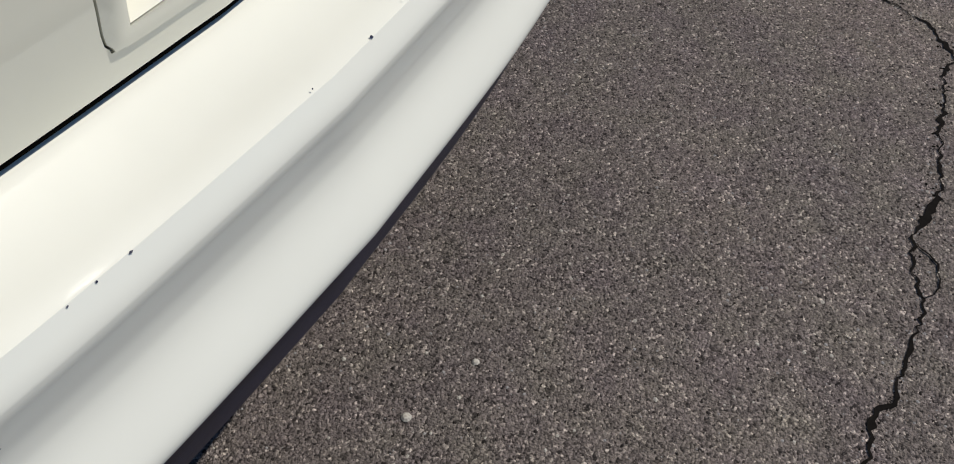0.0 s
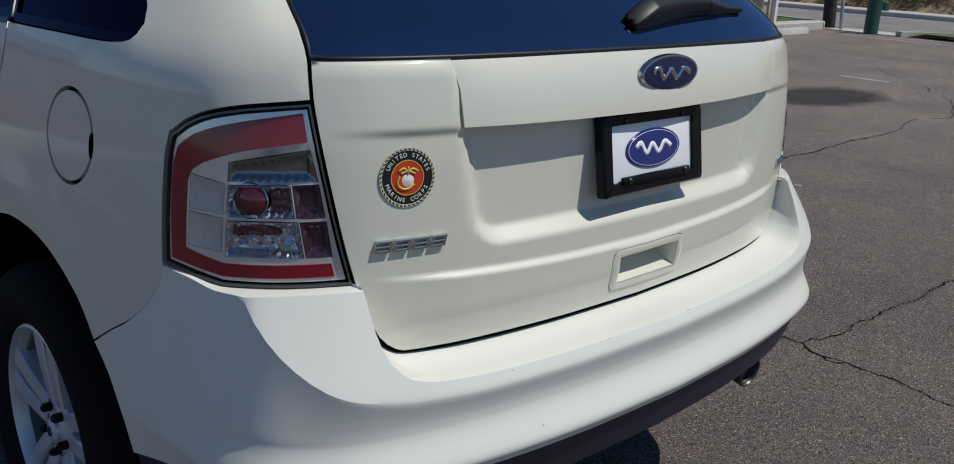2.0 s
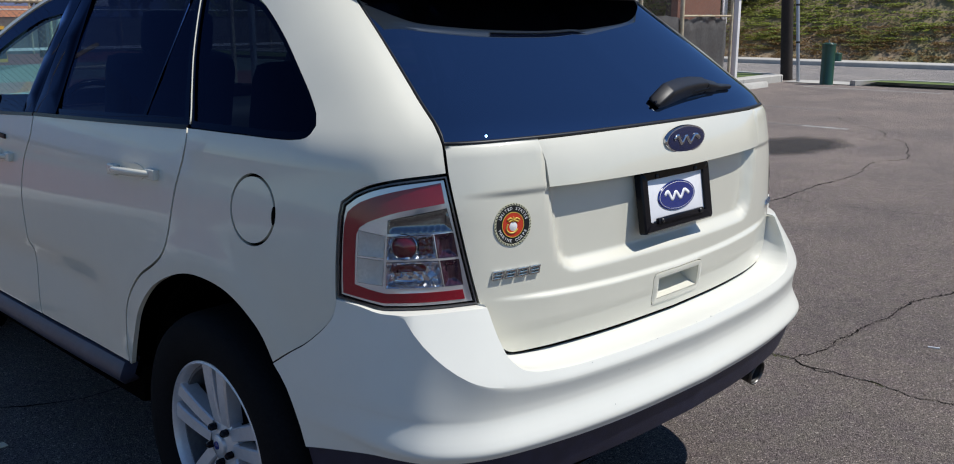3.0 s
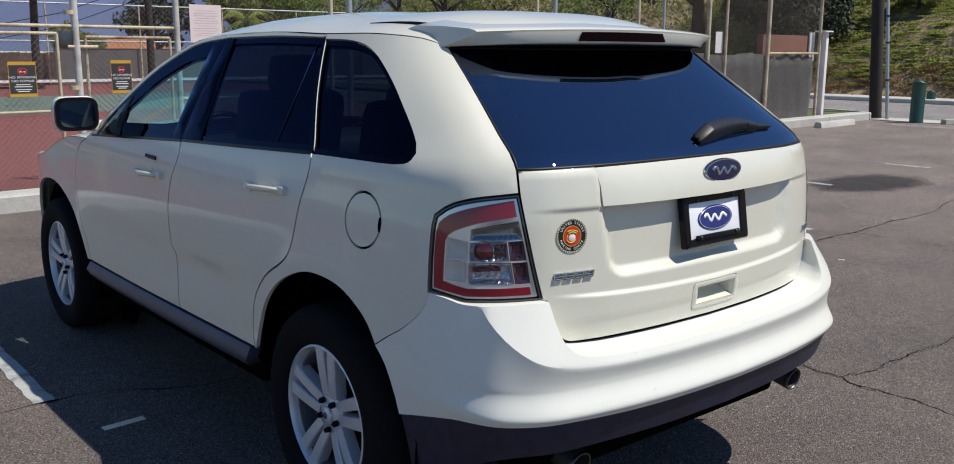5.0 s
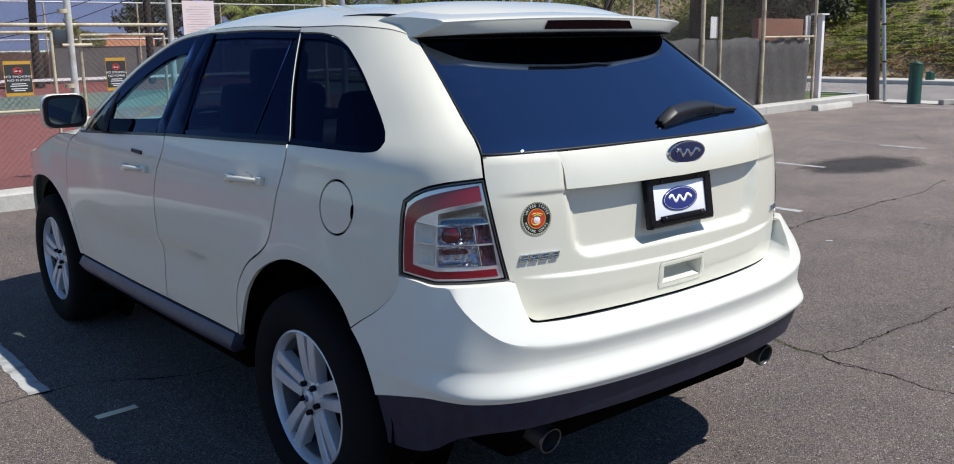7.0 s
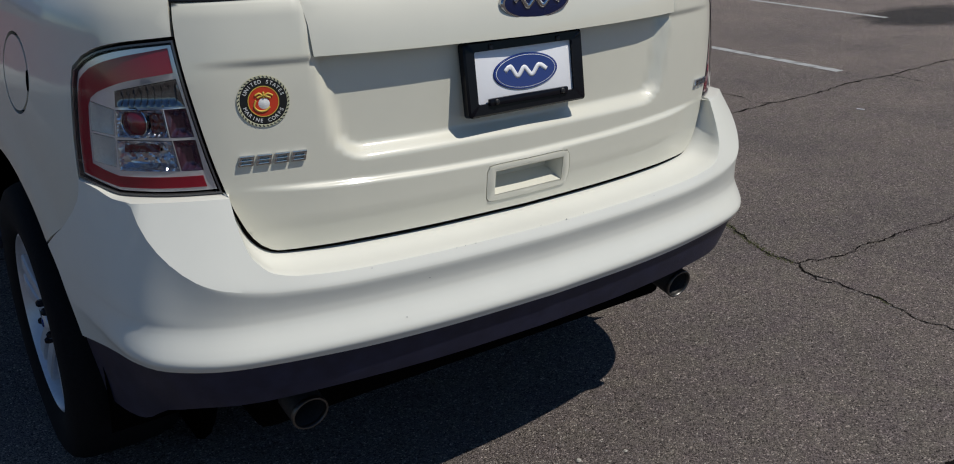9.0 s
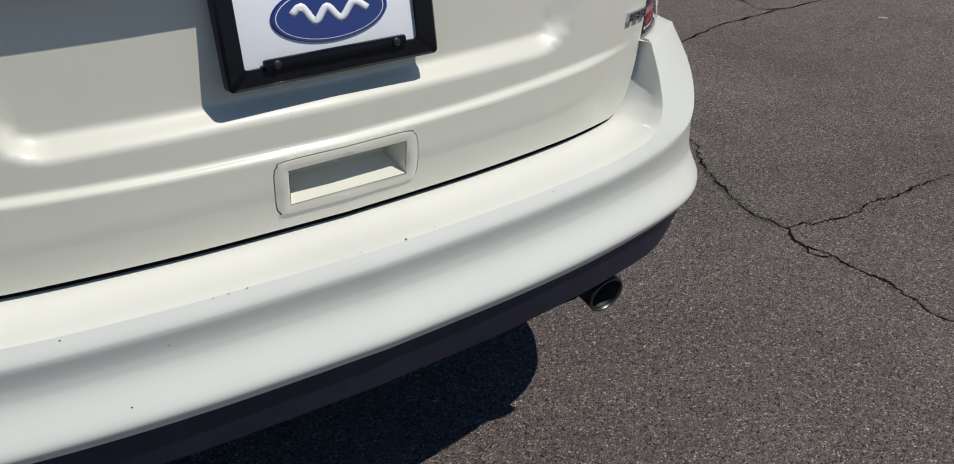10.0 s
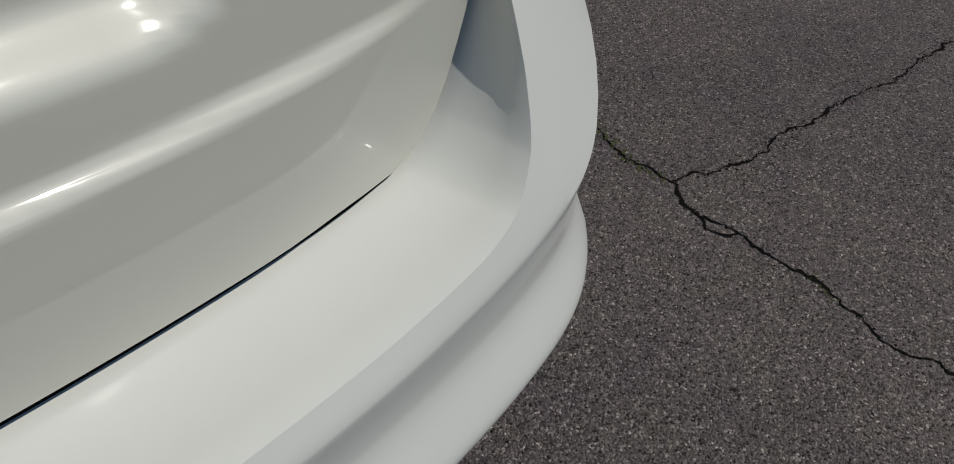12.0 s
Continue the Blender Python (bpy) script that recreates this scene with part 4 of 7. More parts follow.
for sgn in (-1, 1):
    col = []
    for (u2, z2), w in zip(ridge, arcr):
        w = w / arcr[-1] * arcf[-1]
        u1, z1 = foot_u(w), foot_h(w)
        a, b = on_skin(sgn * u1, z1, -0.026), on_skin(sgn * u2, min(z2, 0.8715), bumper_d(u2, min(z2, 0.8715)))
        if z2 > 0.8725:
            b = on_skin(sgn * u2, z2, 0.018)
        up = (skin_normal(sgn * u1, z1) * 0.3 + Vector((-sgn * bump_out(u2, 0.54, 0.64), 0, 1 - bump_out(u2, 0.58, 0.66)))).normalized()
        col.append([a.lerp(b, k / 10) + up * (-0.006 * math.sin(math.pi * k / 10) + 0.003 * (k / 10) ** 6) for k in range(10)] + [b])
    rows.append(col)
bm = grid_mesh(rows[0][::-1] + rows[1][1:])
bmesh.ops.recalc_face_normals(bm, faces=bm.faces)
part("bumper_shelf", bm, PAINT_BUMPER, bumper, "white step ledge under the tailgate")
# unlit black tube added to darken the gap between tailgate and ledge
low_run = [p for p in foot_full if p[1] < 0.80]
part("tailgate_seal", tube([on_skin(-u, z + 0.001, -0.009) for u, z in low_run[:0:-1]] + [on_skin(u, z + 0.001, -0.009) for u, z in low_run], 0.0048, 8), VOID, bumper, "black strip standing for the shade in the tailgate gap")
low_edge = [(0, 0.462), (0.25, 0.460), (0.5, 0.458), (0.65, 0.452), (0.75, 0.447), (0.83, 0.42), (0.90, 0.37), (0.97, 0.34), (1.05, 0.33), (1.125, 0.33)]
low_edge = spline(low_edge, 0.03)
trim_poly = side(SILL_LINE[::-1], -1) + SILL_LINE[1:] + ARCH_TRIM[1:] + low_edge[::-1][1:] + side(low_edge[1:], -1) + side(ARCH_TRIM[::-1][1:-1], -1)
panel("lower_trim", trim_poly, TRIM, bumper, step=0.025, d=lambda u, z: bumper_d(u, z) - 0.006, gap=0.0015, rim=0.06, label="faded black lower bumper trim")

# tail lamps
RED_SMOKE = material("smoky_red_lens", (0.085, 0.035, 0.060), rough=0.12, metal=0.5, coat=0.6, vary=0.2, scale=40)


def edge_gap(u, z, quad):
    """Distance inside a convex outline to its nearest edge."""
    best = 1.0
    for (x1, y1), (x2, y2) in zip(quad, quad[1:] + quad[:1]):
        best = min(best, abs((x2 - x1) * (y1 - z) - (x1 - u) * (y2 - y1)) / math.hypot(x2 - x1, y2 - y1))
    return best


def bowl(quad, deep, relief):
    """The hollow of a lamp chamber with its own relief on the floor."""
    def d(u, z):
        a, e = abs(u), edge_gap(abs(u), z, quad)
        return -0.006 - deep * bump_out(e, 0.0, 0.016) + relief(a, z) * bump_out(e, 0.001, 0.006)
    return d


def ribs(a, z):
    return 0.0030 * max(0.0, 1 - abs((a / 0.0152) % 1 - 0.5) / 0.20)


def smooth(a, z):
    return 0.0012 * math.sin(a * 90 + z * 30)


def facets(uc, zc, cell, calm=0.0):
    """Mirror facets on rings round a bulb, each tilted its own way."""
    def d(a, z):
        r, w = math.hypot(a - uc, z - zc), math.atan2(z - zc, a - uc)
        if r < calm:
            return 0.0
        i = int(r / cell)
        n = max(5, int(math.tau * (i + 0.5)))
        j = int((w + math.pi) / math.tau * n)
        fr, fw = r / cell - i - 0.5, (w + math.pi) / math.tau * n - j - 0.5
        t1, t2 = noise.noise((i * 3.7, j * 1.9, 0.5)), noise.noise((i * 1.3, j * 2.7, 7.5))
        return 0.0056 * (fr * (0.6 + 1.3 * t1) + fw * 1.8 * t2) - 0.0018 * max(0.0, abs(fr) - 0.38, abs(fw) - 0.40) / 0.12
    return d


CHAMBERS = (
    ("reverse_chamber", [(0.895, 1.066), (0.754, 1.094), (0.737, 1.043), (0.895, 1.035)], REFLECTOR_DARK, ribs, 0.005, "ribbed clear reversing lens"),
    ("brake_chamber", [(0.895, 1.030), (0.783, 1.037), (0.772, 0.984), (0.895, 0.978)], REFLECTOR, facets(0.852, 1.008, 0.0125), 0.014, "faceted brake lamp bowl"),
    ("red_chamber", [(0.781, 1.037), (0.736, 1.040), (0.722, 0.986), (0.770, 0.984)], RED_SMOKE, ribs, 0.008, "smoky red lens"),
    ("signal_chamber", [(0.895, 0.973), (0.767, 0.979), (0.754, 0.920), (0.895, 0.913)], REFLECTOR, facets(0.850, 0.895, 0.0150, 0.045), 0.014, "faceted clear signal bowl"),
    ("red_chamber", [(0.765, 0.979), (0.720, 0.981), (0.708, 0.922), (0.752, 0.920)], RED_SMOKE, ribs, 0.008, "smoky red lens"),
    ("side_chamber", [(0.972, 1.040), (0.899, 1.031), (0.900, 0.981), (0.972, 0.983)], LAMP_SIDE, smooth, 0.004, "satin silver side reflector"),
    ("side_chamber", [(0.972, 0.979), (0.900, 0.976), (0.902, 0.919), (0.972, 0.922)], LAMP_SIDE, smooth, 0.004, "satin silver side reflector"))
for s in (-1, 1):
    lamp = panel("tail_lamp", side(LAMP, s), BLACK, car, step=0.03, d=lambda u, z: -0.030, gap=0.003, rim=0.03, label="tail lamp with red border and silver chambers")
    rim_in = inset(tidy(side(LAMP, s)), 0.0095)
    panel("bezel", side(LAMP, s), SMOKE, lamp, holes=[rim_in], step=0.03, d=lambda u, z: 0.0, gap=0.003, rim=0.01, label="smoky black lamp edge")
    panel("backing", rim_in, SILVER, lamp, holes=[side(inset(tidy(c[1]), 0.001), s) for c in CHAMBERS], step=0.03, d=lambda u, z: -0.006, gap=0.001, rim=0.004, label="silver lamp frame")
    red_top = spline([(0.770, 1.150), (0.758, 1.104)])
    red = (red_top + spline([(0.758, 1.104), (0.867, 1.084), (0.947, 1.058), (0.968, 1.045), (0.976, 1.03), (0.977, 0.918)])[1:]
           + spline([(0.977, 0.918), (0.942, 0.910), (0.896, 0.903)])[1:] + spline([(0.896, 0.903), (0.80, 0.908), (0.709, 0.913)])[1:]
           + spline([(0.709, 0.913), (0.703, 0.889)])[1:] + spline([(0.703, 0.889), (0.80, 0.884), (0.90, 0.8785)])[1:] + spline([(0.90, 0.8785), (1.012, 0.893)])[1:]
           + spline([(1.012, 0.893), (1.013, 1.050), (0.991, 1.090), (0.943, 1.113), (0.87, 1.132), (0.770, 1.150)])[1:-1])
    panel("red_border", side(red, s), RED, lamp, step=0.03, d=lambda u, z: -0.005, gap=0.001, rim=0.006, label="glossy red reflector border")
    for nm, quad, mat, relief, deep, lb in CHAMBERS:
        q4 = side([p for a, b in zip(quad, quad[1:] + quad[:1]) for p in spline([a, b], 0.008)[:-1]], s)
        piece = panel(nm, q4, mat, lamp, step=0.0036 if "side" not in nm else 0.009, d=bowl(quad, deep, relief), gap=0.0008, rim=0.004, label=lb)
        if relief not in (ribs, smooth):
            piece.data.shade_flat()
    for quad, ce in (([(0.818, 1.033), (0.784, 1.035), (0.775, 0.987), (0.816, 0.983)], (0.852, 1.008)), ([(0.885, 0.969), (0.800, 0.973), (0.797, 0.955), (0.885, 0.948)], (0.850, 0.895))):
        q4 = side([p for a, b in zip(quad, quad[1:] + quad[:1]) for p in spline([a, b], 0.008)[:-1]], s)
        relief = facets(ce[0], ce[1], 0.0125 if ce[1] > 1 else 0.0150)
        panel("red_facets", q4, RED_DARK, lamp, step=0.0036, d=lambda u, z: -0.0150 + relief(abs(u), z), gap=0.0005, rim=0.003, label="faceted red lens")
    for uc, zc, rr in ((0.852, 1.008, 0.0270),):
        ax, nrm = on_skin(s * uc, zc, -0.011), skin_normal(s * uc, zc)
        m = Matrix.Translation(ax) @ nrm.to_track_quat("Z", "Y").to_matrix().to_4x4()
        bulb = part("bulb_lens", lathe([(0.0, 0.008), (rr * 0.5, 0.0068), (rr * 0.82, 0.0035), (rr, 0.0), (rr, -0.006)], m, 24), RED_DARK, lamp, "round red bulb lens")
        part("bulb_ring", lathe([(rr, -0.004), (rr, 0.0012), (rr + 0.0012, 0.0022), (rr + 0.0026, 0.0012), (rr + 0.0026, -0.004)], m, 28), CHROME, bulb, "thin chrome ring")
    panel("cover", side(LAMP, s), LENS, lamp, step=0.03, d=lambda u, z: 0.003, gap=0.006, rim=0, label="clear lamp cover").visible_shadow = False

# spoiler
def spoiler_tip(a):
    return 0.515 + 0.082 * a ** 2.2, 1.616 - 0.014 * a ** 2


rows = []
STEPS = [-1 + k / 60 for k in range(12)] + [-0.8 + k / 15 for k in range(25)] + [0.8 + (k + 1) / 60 for k in range(12)]
for q in STEPS:
    a = abs(q)
    tip, zt = spoiler_tip(a)
    zf, zm, zn = 1.672 - 0.055 * a ** 2.6 - 0.03 * a ** 8, 1.662 - 0.036 * a ** 2.6 - 0.006 * a ** 8, zt + 0.026 - 0.010 * a
    zb, low = 1.563 - 0.004 * a - 0.004 * a ** 6, tip + 0.002 + 0.101 * a ** 16
    x, xl = 0.573 * q, (0.573 + 0.042 * a ** 16) * q
    rows.append([(0.625 * q, 1.05, zf - 0.012), (0.622 * q, 0.98, zf), (0.613 * q, 0.85, zm), (0.596 * q, 0.74, zn), (0.578 * q, tip + 0.03, zt + 0.007), (x, tip + 0.006, zt + 0.001),
                 (x, tip, zt - 0.003), (x, tip + 0.003, zt - 0.010), (xl, low, zb + 0.012 * (1 - a ** 6)), (xl, low + 0.008, zb + 0.004 * (1 - a ** 6)), (xl, low + 0.068, zb), (0.61 * q, 0.98, zb - 0.02)])
bm = grid_mesh(rows)
for r in (0, len(rows) - 1):
    bm.verts.ensure_lookup_table()
    vs = [bm.verts[r * 12 + i] for i in range(12)]
    bm.faces.new(vs)
bmesh.ops.recalc_face_normals(bm, faces=bm.faces)
spoiler = part("spoiler", sharpen(bm, 50), PAINT, car, "cream roof spoiler over the rear window")
rows = []
for q in STEPS[1:-1]:
    a = abs(q)
    low, zb, xl = spoiler_tip(a)[0] + 0.002 + 0.101 * a ** 16, 1.563 - 0.004 * a - 0.004 * a ** 6, (0.573 + 0.042 * a ** 16) * q
    rows.append([(xl, low + 0.003, zb + 0.001), (xl, low + 0.068, zb - 0.003), (0.605 * q, 0.98, zb - 0.024)])
bm = grid_mesh(rows)
bmesh.ops.solidify(bm, geom=bm.faces[:], thickness=0.003)
bmesh.ops.recalc_face_normals(bm, faces=bm.faces)
part("underside", bm, material("matt_dark_grey", (0.030, 0.031, 0.036), rough=0.8, spec=0.0, vary=0.1, scale=10), spoiler, "dark grey spoiler underside")
rows = []
for k in range(13):
    x = -0.20 + 0.40 * k / 12
    tip, zt = spoiler_tip(abs(x) / 0.573)
    rows.append([(x, tip - 0.001, zt - 0.011), (x * 1.08, tip - 0.002, 1.563 + 0.012)])
bm = grid_mesh(rows)
bmesh.ops.solidify(bm, geom=bm.faces[:], thickness=0.004)
bmesh.ops.recalc_face_normals(bm, faces=bm.faces)
part("brake_light", sharpen(bm), material("smoked_red_lens", (0.010, 0.0015, 0.002), rough=0.25, spec=0.08), spoiler, "dark red high-level brake light")

# rear wiper
bm = bmesh.new()
sec = []
for t, hw, hh in ((-0.03, 0.010, 0.003), (-0.02, 0.019, 0.007), (0.085, 0.024, 0.037), (0.10, 0.024, 0.038), (0.3, 0.024, 0.035), (0.46, 0.022, 0.031), (0.60, 0.019, 0.027), (0.625, 0.018, 0.026),
                  (0.63, 0.014, 0.019), (0.64, 0.014, 0.019), (0.645, 0.017, 0.022), (0.78, 0.013, 0.015), (0.80, 0.009, 0.010), (1.0, 0.006, 0.007)):
    u, z = -0.01 + 0.51 * t, 1.278 + 0.026 * math.sin(min(t, 0.85) * 2.6) - 0.010 * t
    p, nrm = on_skin(u, z, 0.004), skin_normal(u, z)
    up = nrm.cross(Vector((1, 0, 0))).normalized()
    if up.z < 0:
        up = -up
    ring_ = [(math.cos(w), max(-0.15, math.sin(w))) for w in (j * math.tau / 20 for j in range(20))]
    sec.append([bm.verts.new(p + up * hw * math.copysign(abs(c) ** 0.38, c) + nrm * hh * math.copysign(abs(v) ** 0.38, v)) for c, v in ring_])
for r1, r2 in zip(sec, sec[1:]):
    for j in range(20):
        bm.faces.new((r1[j], r1[(j + 1) % 20], r2[(j + 1) % 20], r2[j]))
bm.faces.new(sec[0]), bm.faces.new(sec[-1])
bmesh.ops.recalc_face_normals(bm, faces=bm.faces)
wiper = part("rear_wiper", sharpen(bm, 30), BLACK_SATIN, car, "black plastic rear wiper")
part("wiper_blade", tube([on_skin(u, 1.272 + 0.02 * math.sin((u + 0.05) * 4), 0.008) for u in (-0.03, 0.05, 0.2, 0.35, 0.47)], [0.004, 0.008, 0.009, 0.008, 0.004], 6), BLACK, wiper, "rubber wiper blade")

# badges


def oval_mesh(c, rx, rz, depth, tilt=0.0, n=48, dome=0.0):
    """A flat-backed oval plate facing the tail."""
    return lathe([(0.0, depth + dome), (0.5, depth + dome * 0.75), (0.85, depth + dome * 0.3), (0.97, depth), (1.0, depth * 0.6), (1.0, 0.0)],
                 Matrix.Translation(c) @ Matrix.Rotation(radians(90 + tilt), 4, "X") @ Matrix.Diagonal((rx, rz, 1, 1)), n, angle=30)


def stroke(pts, c, sx, sz, r, y, flat=0.35):
    """A raised brush-like stroke in the plane of a badge."""
    bm = bmesh.new()
    add_tube(bm, [(c[0] + px * sx, 0, c[2] + pz * sz) for px, pz in spline(pts, 0.08)], r, 6)
    for v in bm.verts:
        v.co.y = y + v.co.y * flat
    return bm


def emblem(c, rx, rz, parent, name, y_off, chrome):
    """The maker's oval as plain shapes: rim, blue field, white flourish."""
    rim = part(name, oval_mesh(c, rx, rz, 0.010), CHROME if chrome else BLUE, parent, "oval blue badge with a pale rim")
    c1 = (c[0], c[1] - 0.0005, c[2])
    if not chrome:
        part("white_ring", oval_mesh((c[0], c[1] - 0.0006, c[2]), rx * 0.95, rz * 0.92, 0.0102), WHITE, rim, "thin white ring")
        c1 = (c[0], c[1] - 0.0012, c[2])
    part("blue_field", oval_mesh(c1, rx * 0.935, rz * 0.895, 0.0105, dome=0.002 if chrome else 0.0), BADGE_BLUE if chrome else BLUE, rim, "deep blue field")
    y = c1[1] - 0.0105 - (0.0025 if chrome else 0.0008)
    mat = CHROME if chrome else WHITE
    # one wavy ribbon, thick at its start
    for pts, w in (([(-0.66, 0.10), (-0.48, 0.34), (-0.28, -0.22), (-0.06, 0.22), (0.16, -0.24), (0.40, 0.24), (0.64, -0.06)], 2.0),):
        part("flourish", stroke(pts, c, rx, rz, 0.075 * rz * w, y), mat, rim)
    return rim


emblem((0.021, 0.128, 1.188), 0.092, 0.0365, gate, "maker_badge", 0, True)

# plate and its frame, tilted with the well
plate_m = Matrix.Translation((0.0, 0.127, 1.038)) @ Matrix.Rotation(radians(-9), 4, "X")


def in_plate(bm):
    bm.transform(plate_m)
    return bm


def rect_ring(x0, x1, z0, z1, ix0, ix1, iz0, iz1, y0, y1, r=0.008):
    """A rectangular ring between two rounded outlines, y0 (front, toward the tail) to y1."""
    def rounded(a0, a1, b0, b1, rr):
        out = []
        for cx, cz, st in ((a1 - rr, b0 + rr, -90), (a1 - rr, b1 - rr, 0), (a0 + rr, b1 - rr, 90), (a0 + rr, b0 + rr, 180)):
            out += [(cx + rr * math.cos(radians(st + k * 22.5)), cz + rr * math.sin(radians(st + k * 22.5))) for k in range(5)]
        return out
    o, i = rounded(x0, x1, z0, z1, r), rounded(ix0, ix1, iz0, iz1, r * 0.5)
    o2 = rounded(x0 + 0.004, x1 - 0.004, z0 + 0.004, z1 - 0.004, r)
    bm = bmesh.new()
    loops = [[bm.verts.new((x, y, z)) for x, z in lp] for lp, y in ((o, y1), (o, y0 + 0.004), (o2, y0), (i, y0), (i, y1))]
    for a, b in zip(loops, loops[1:]):
        for k in range(20):
            bm.faces.new((a[k], a[(k + 1) % 20], b[(k + 1) % 20], b[k]))
    bmesh.ops.recalc_face_normals(bm, faces=bm.faces)
    return sharpen(bm, 40)


pframe = part("plate_frame", in_plate(rect_ring(-0.158, 0.162, -0.078, 0.078, -0.133, 0.131, -0.052, 0.057, -0.007, 0.014)), BLACK, gate, "thick black plastic licence plate frame")
bm = box((0, 0.004, 0), (0.30, 0.006, 0.145), bevel=0.002)
plate = part("dealer_plate", in_plate(bm), WHITE, pframe, "white dealer plate with a blue oval")
bm = box((0.0, -0.008, -0.050), (0.215, 0.010, 0.016), bevel=0.004)
part("frame_lip", in_plate(bm), BLACK, pframe)
for x, z in ((-0.09, -0.050), (0.09, -0.050), (-0.09, 0.064), (0.09, 0.064)):
    part("plate_screw", in_plate(lathe([(0, 0.004), (0.004, 0.0035), (0.006, 0.0015), (0.006, 0)], Matrix.Translation((x, -0.0075 if z > 0 else -0.0135, z)) @ Matrix.Rotation(radians(90), 4, "X"), 12)), STEEL, pframe)
part("plate_mount", in_plate(box((0, 0.026, 0), (0.24, 0.030, 0.10), bevel=0.004)), BLACK, pframe)
badge_parts = set(bpy.data.objects)
pl_badge = emblem((0.002, 0.0, 0.004), 0.087, 0.0385, pframe, "plate_oval", 0, False)
for ob in set(bpy.data.objects) - badge_parts:
    for v in ob.data.vertices:
        v.co = plate_m @ (Vector((v.co.x, v.co.y * 0.25 + 0.0005, v.co.z)))
# model badge: four chrome blocks; trim badge: three small ones


def badge_bars(name, u0, u1, z0, z1, parent):
    """One figure of a raised badge, kept as plain chrome bars."""
    c, nrm = on_skin((u0 + u1) / 2, (z0 + z1) / 2, 0.003), skin_normal((u0 + u1) / 2, (z0 + z1) / 2)
    right = Vector((0, 0, 1)).cross(nrm).normalized()
    rot = Matrix((right, -nrm, nrm.cross(right))).transposed()
    w, h = abs(u1 - u0), z1 - z0
    bm = bmesh.new()
    for f, t in ((0.12, 0.24), (0.50, 0.18), (0.88, 0.24)):
        add_box(bm, c + Vector((0, 0, (f - 0.5) * h)), (w, 0.008, h * t), rot, bevel=0.0016)
    for f in (-0.40, 0.40):
        add_box(bm, c + right * w * f, (w * 0.20, 0.0076, h * 0.94), rot, bevel=0.0016)
    for v in bm.verts:
        v.co += right * (v.co.z - c.z) * 0.22
    return part(name, sharpen(bm), CHROME, parent)


for k in range(4):
    badge_bars("model_badge", -0.641 + 0.0335 * k, -0.6125 + 0.0335 * k, 0.926, 0.946, gate)
for k in range(3):
    badge_bars("trim_badge", 0.612 + 0.023 * k, 0.630 + 0.023 * k, 0.918, 0.935, gate)

# round decal on the tailgate


def text_mesh(body, size, name):
    cu = bpy.data.curves.new(name, "FONT")
    cu.body, cu.size, cu.align_x, cu.align_y = body, size, "CENTER", "CENTER"
    cu.extrude = 0.0004
    ob = bpy.data.objects.new(name, cu)
    scene.collection.objects.link(ob)
    bpy.context.view_layer.update()
    me = bpy.data.meshes.new_from_object(ob.evaluated_get(bpy.context.evaluated_depsgraph_get()))
    bpy.data.objects.remove(ob)
    bpy.data.curves.remove(cu)
    return me


DC = on_skin(-0.590, 1.046, 0.0)
DN = skin_normal(-0.590, 1.046)
DM = Matrix.Translation(DC) @ DN.to_track_quat("Z", "Y").to_matrix().to_4x4()
_rx, _ry = DM.to_3x3() @ Vector((1, 0, 0)), DM.to_3x3() @ Vector((0, 1, 0))
if abs(_ry.z) < 0.7:
    DM = DM @ Matrix.Rotation(radians(90 if _rx.z > 0 else -90), 4, "Z")
if (DM.to_3x3() @ Vector((0, 1, 0))).z < 0:
    DM = DM @ Matrix.Rotation(math.pi, 4, "Z")
DM = DM @ Matrix.Rotation(radians(-4), 4, "Z")
YEL = material("decal_gold", (0.60, 0.42, 0.07), rough=0.4, vary=0.05)
DRED = material("decal_red", (0.55, 0.045, 0.015), rough=0.35, vary=0.05)
DBLK = material("decal_black", (0.01, 0.01, 0.01), rough=0.35)
DWHT = material("decal_white", (0.75, 0.75, 0.73), rough=0.35)


def disc(r, h0, h1, n=48, r0=0.0):
    return lathe([(r0, h1), (r, h1), (r, h0)], DM, n)


decal = part("round_decal", disc(0.0485, 0.0, 0.0012), DBLK, gate, "round black, red and gold emblem sticker")
part("rope_ring", lathe([(0.0438, 0.0012), (0.0440, 0.0015), (0.0487, 0.0015), (0.0487, 0.0)], DM, 48), material("decal_cream", (0.56, 0.54, 0.36), rough=0.4, vary=0.05), decal, "pale rope border")
for k in range(40):
    w = k * math.tau / 40
    bm = bmesh.new()
    add_box(bm, DM @ Vector((0.0462 * math.cos(w), 0.0462 * math.sin(w), 0.0016)), (0.0046, 0.0018, 0.0010), (DM @ Matrix.Rotation(w + 0.9, 4, "Z")).to_3x3())
    part("rope_strand", bm, DBLK, decal)
part("red_field", disc(0.0275, 0.0, 0.0018), DRED, decal, "red disc")
part("gold_ring", lathe([(0.0275, 0.0022), (0.0290, 0.0022), (0.0290, 0)], DM, 48), YEL, decal)
part("globe", lathe([(0, 0.0035), (0.006, 0.003), (0.0105, 0.0018), (0.0105, 0)], DM @ Matrix.Translation((0.001, -0.004, 0)), 24), DWHT, decal, "pale globe")
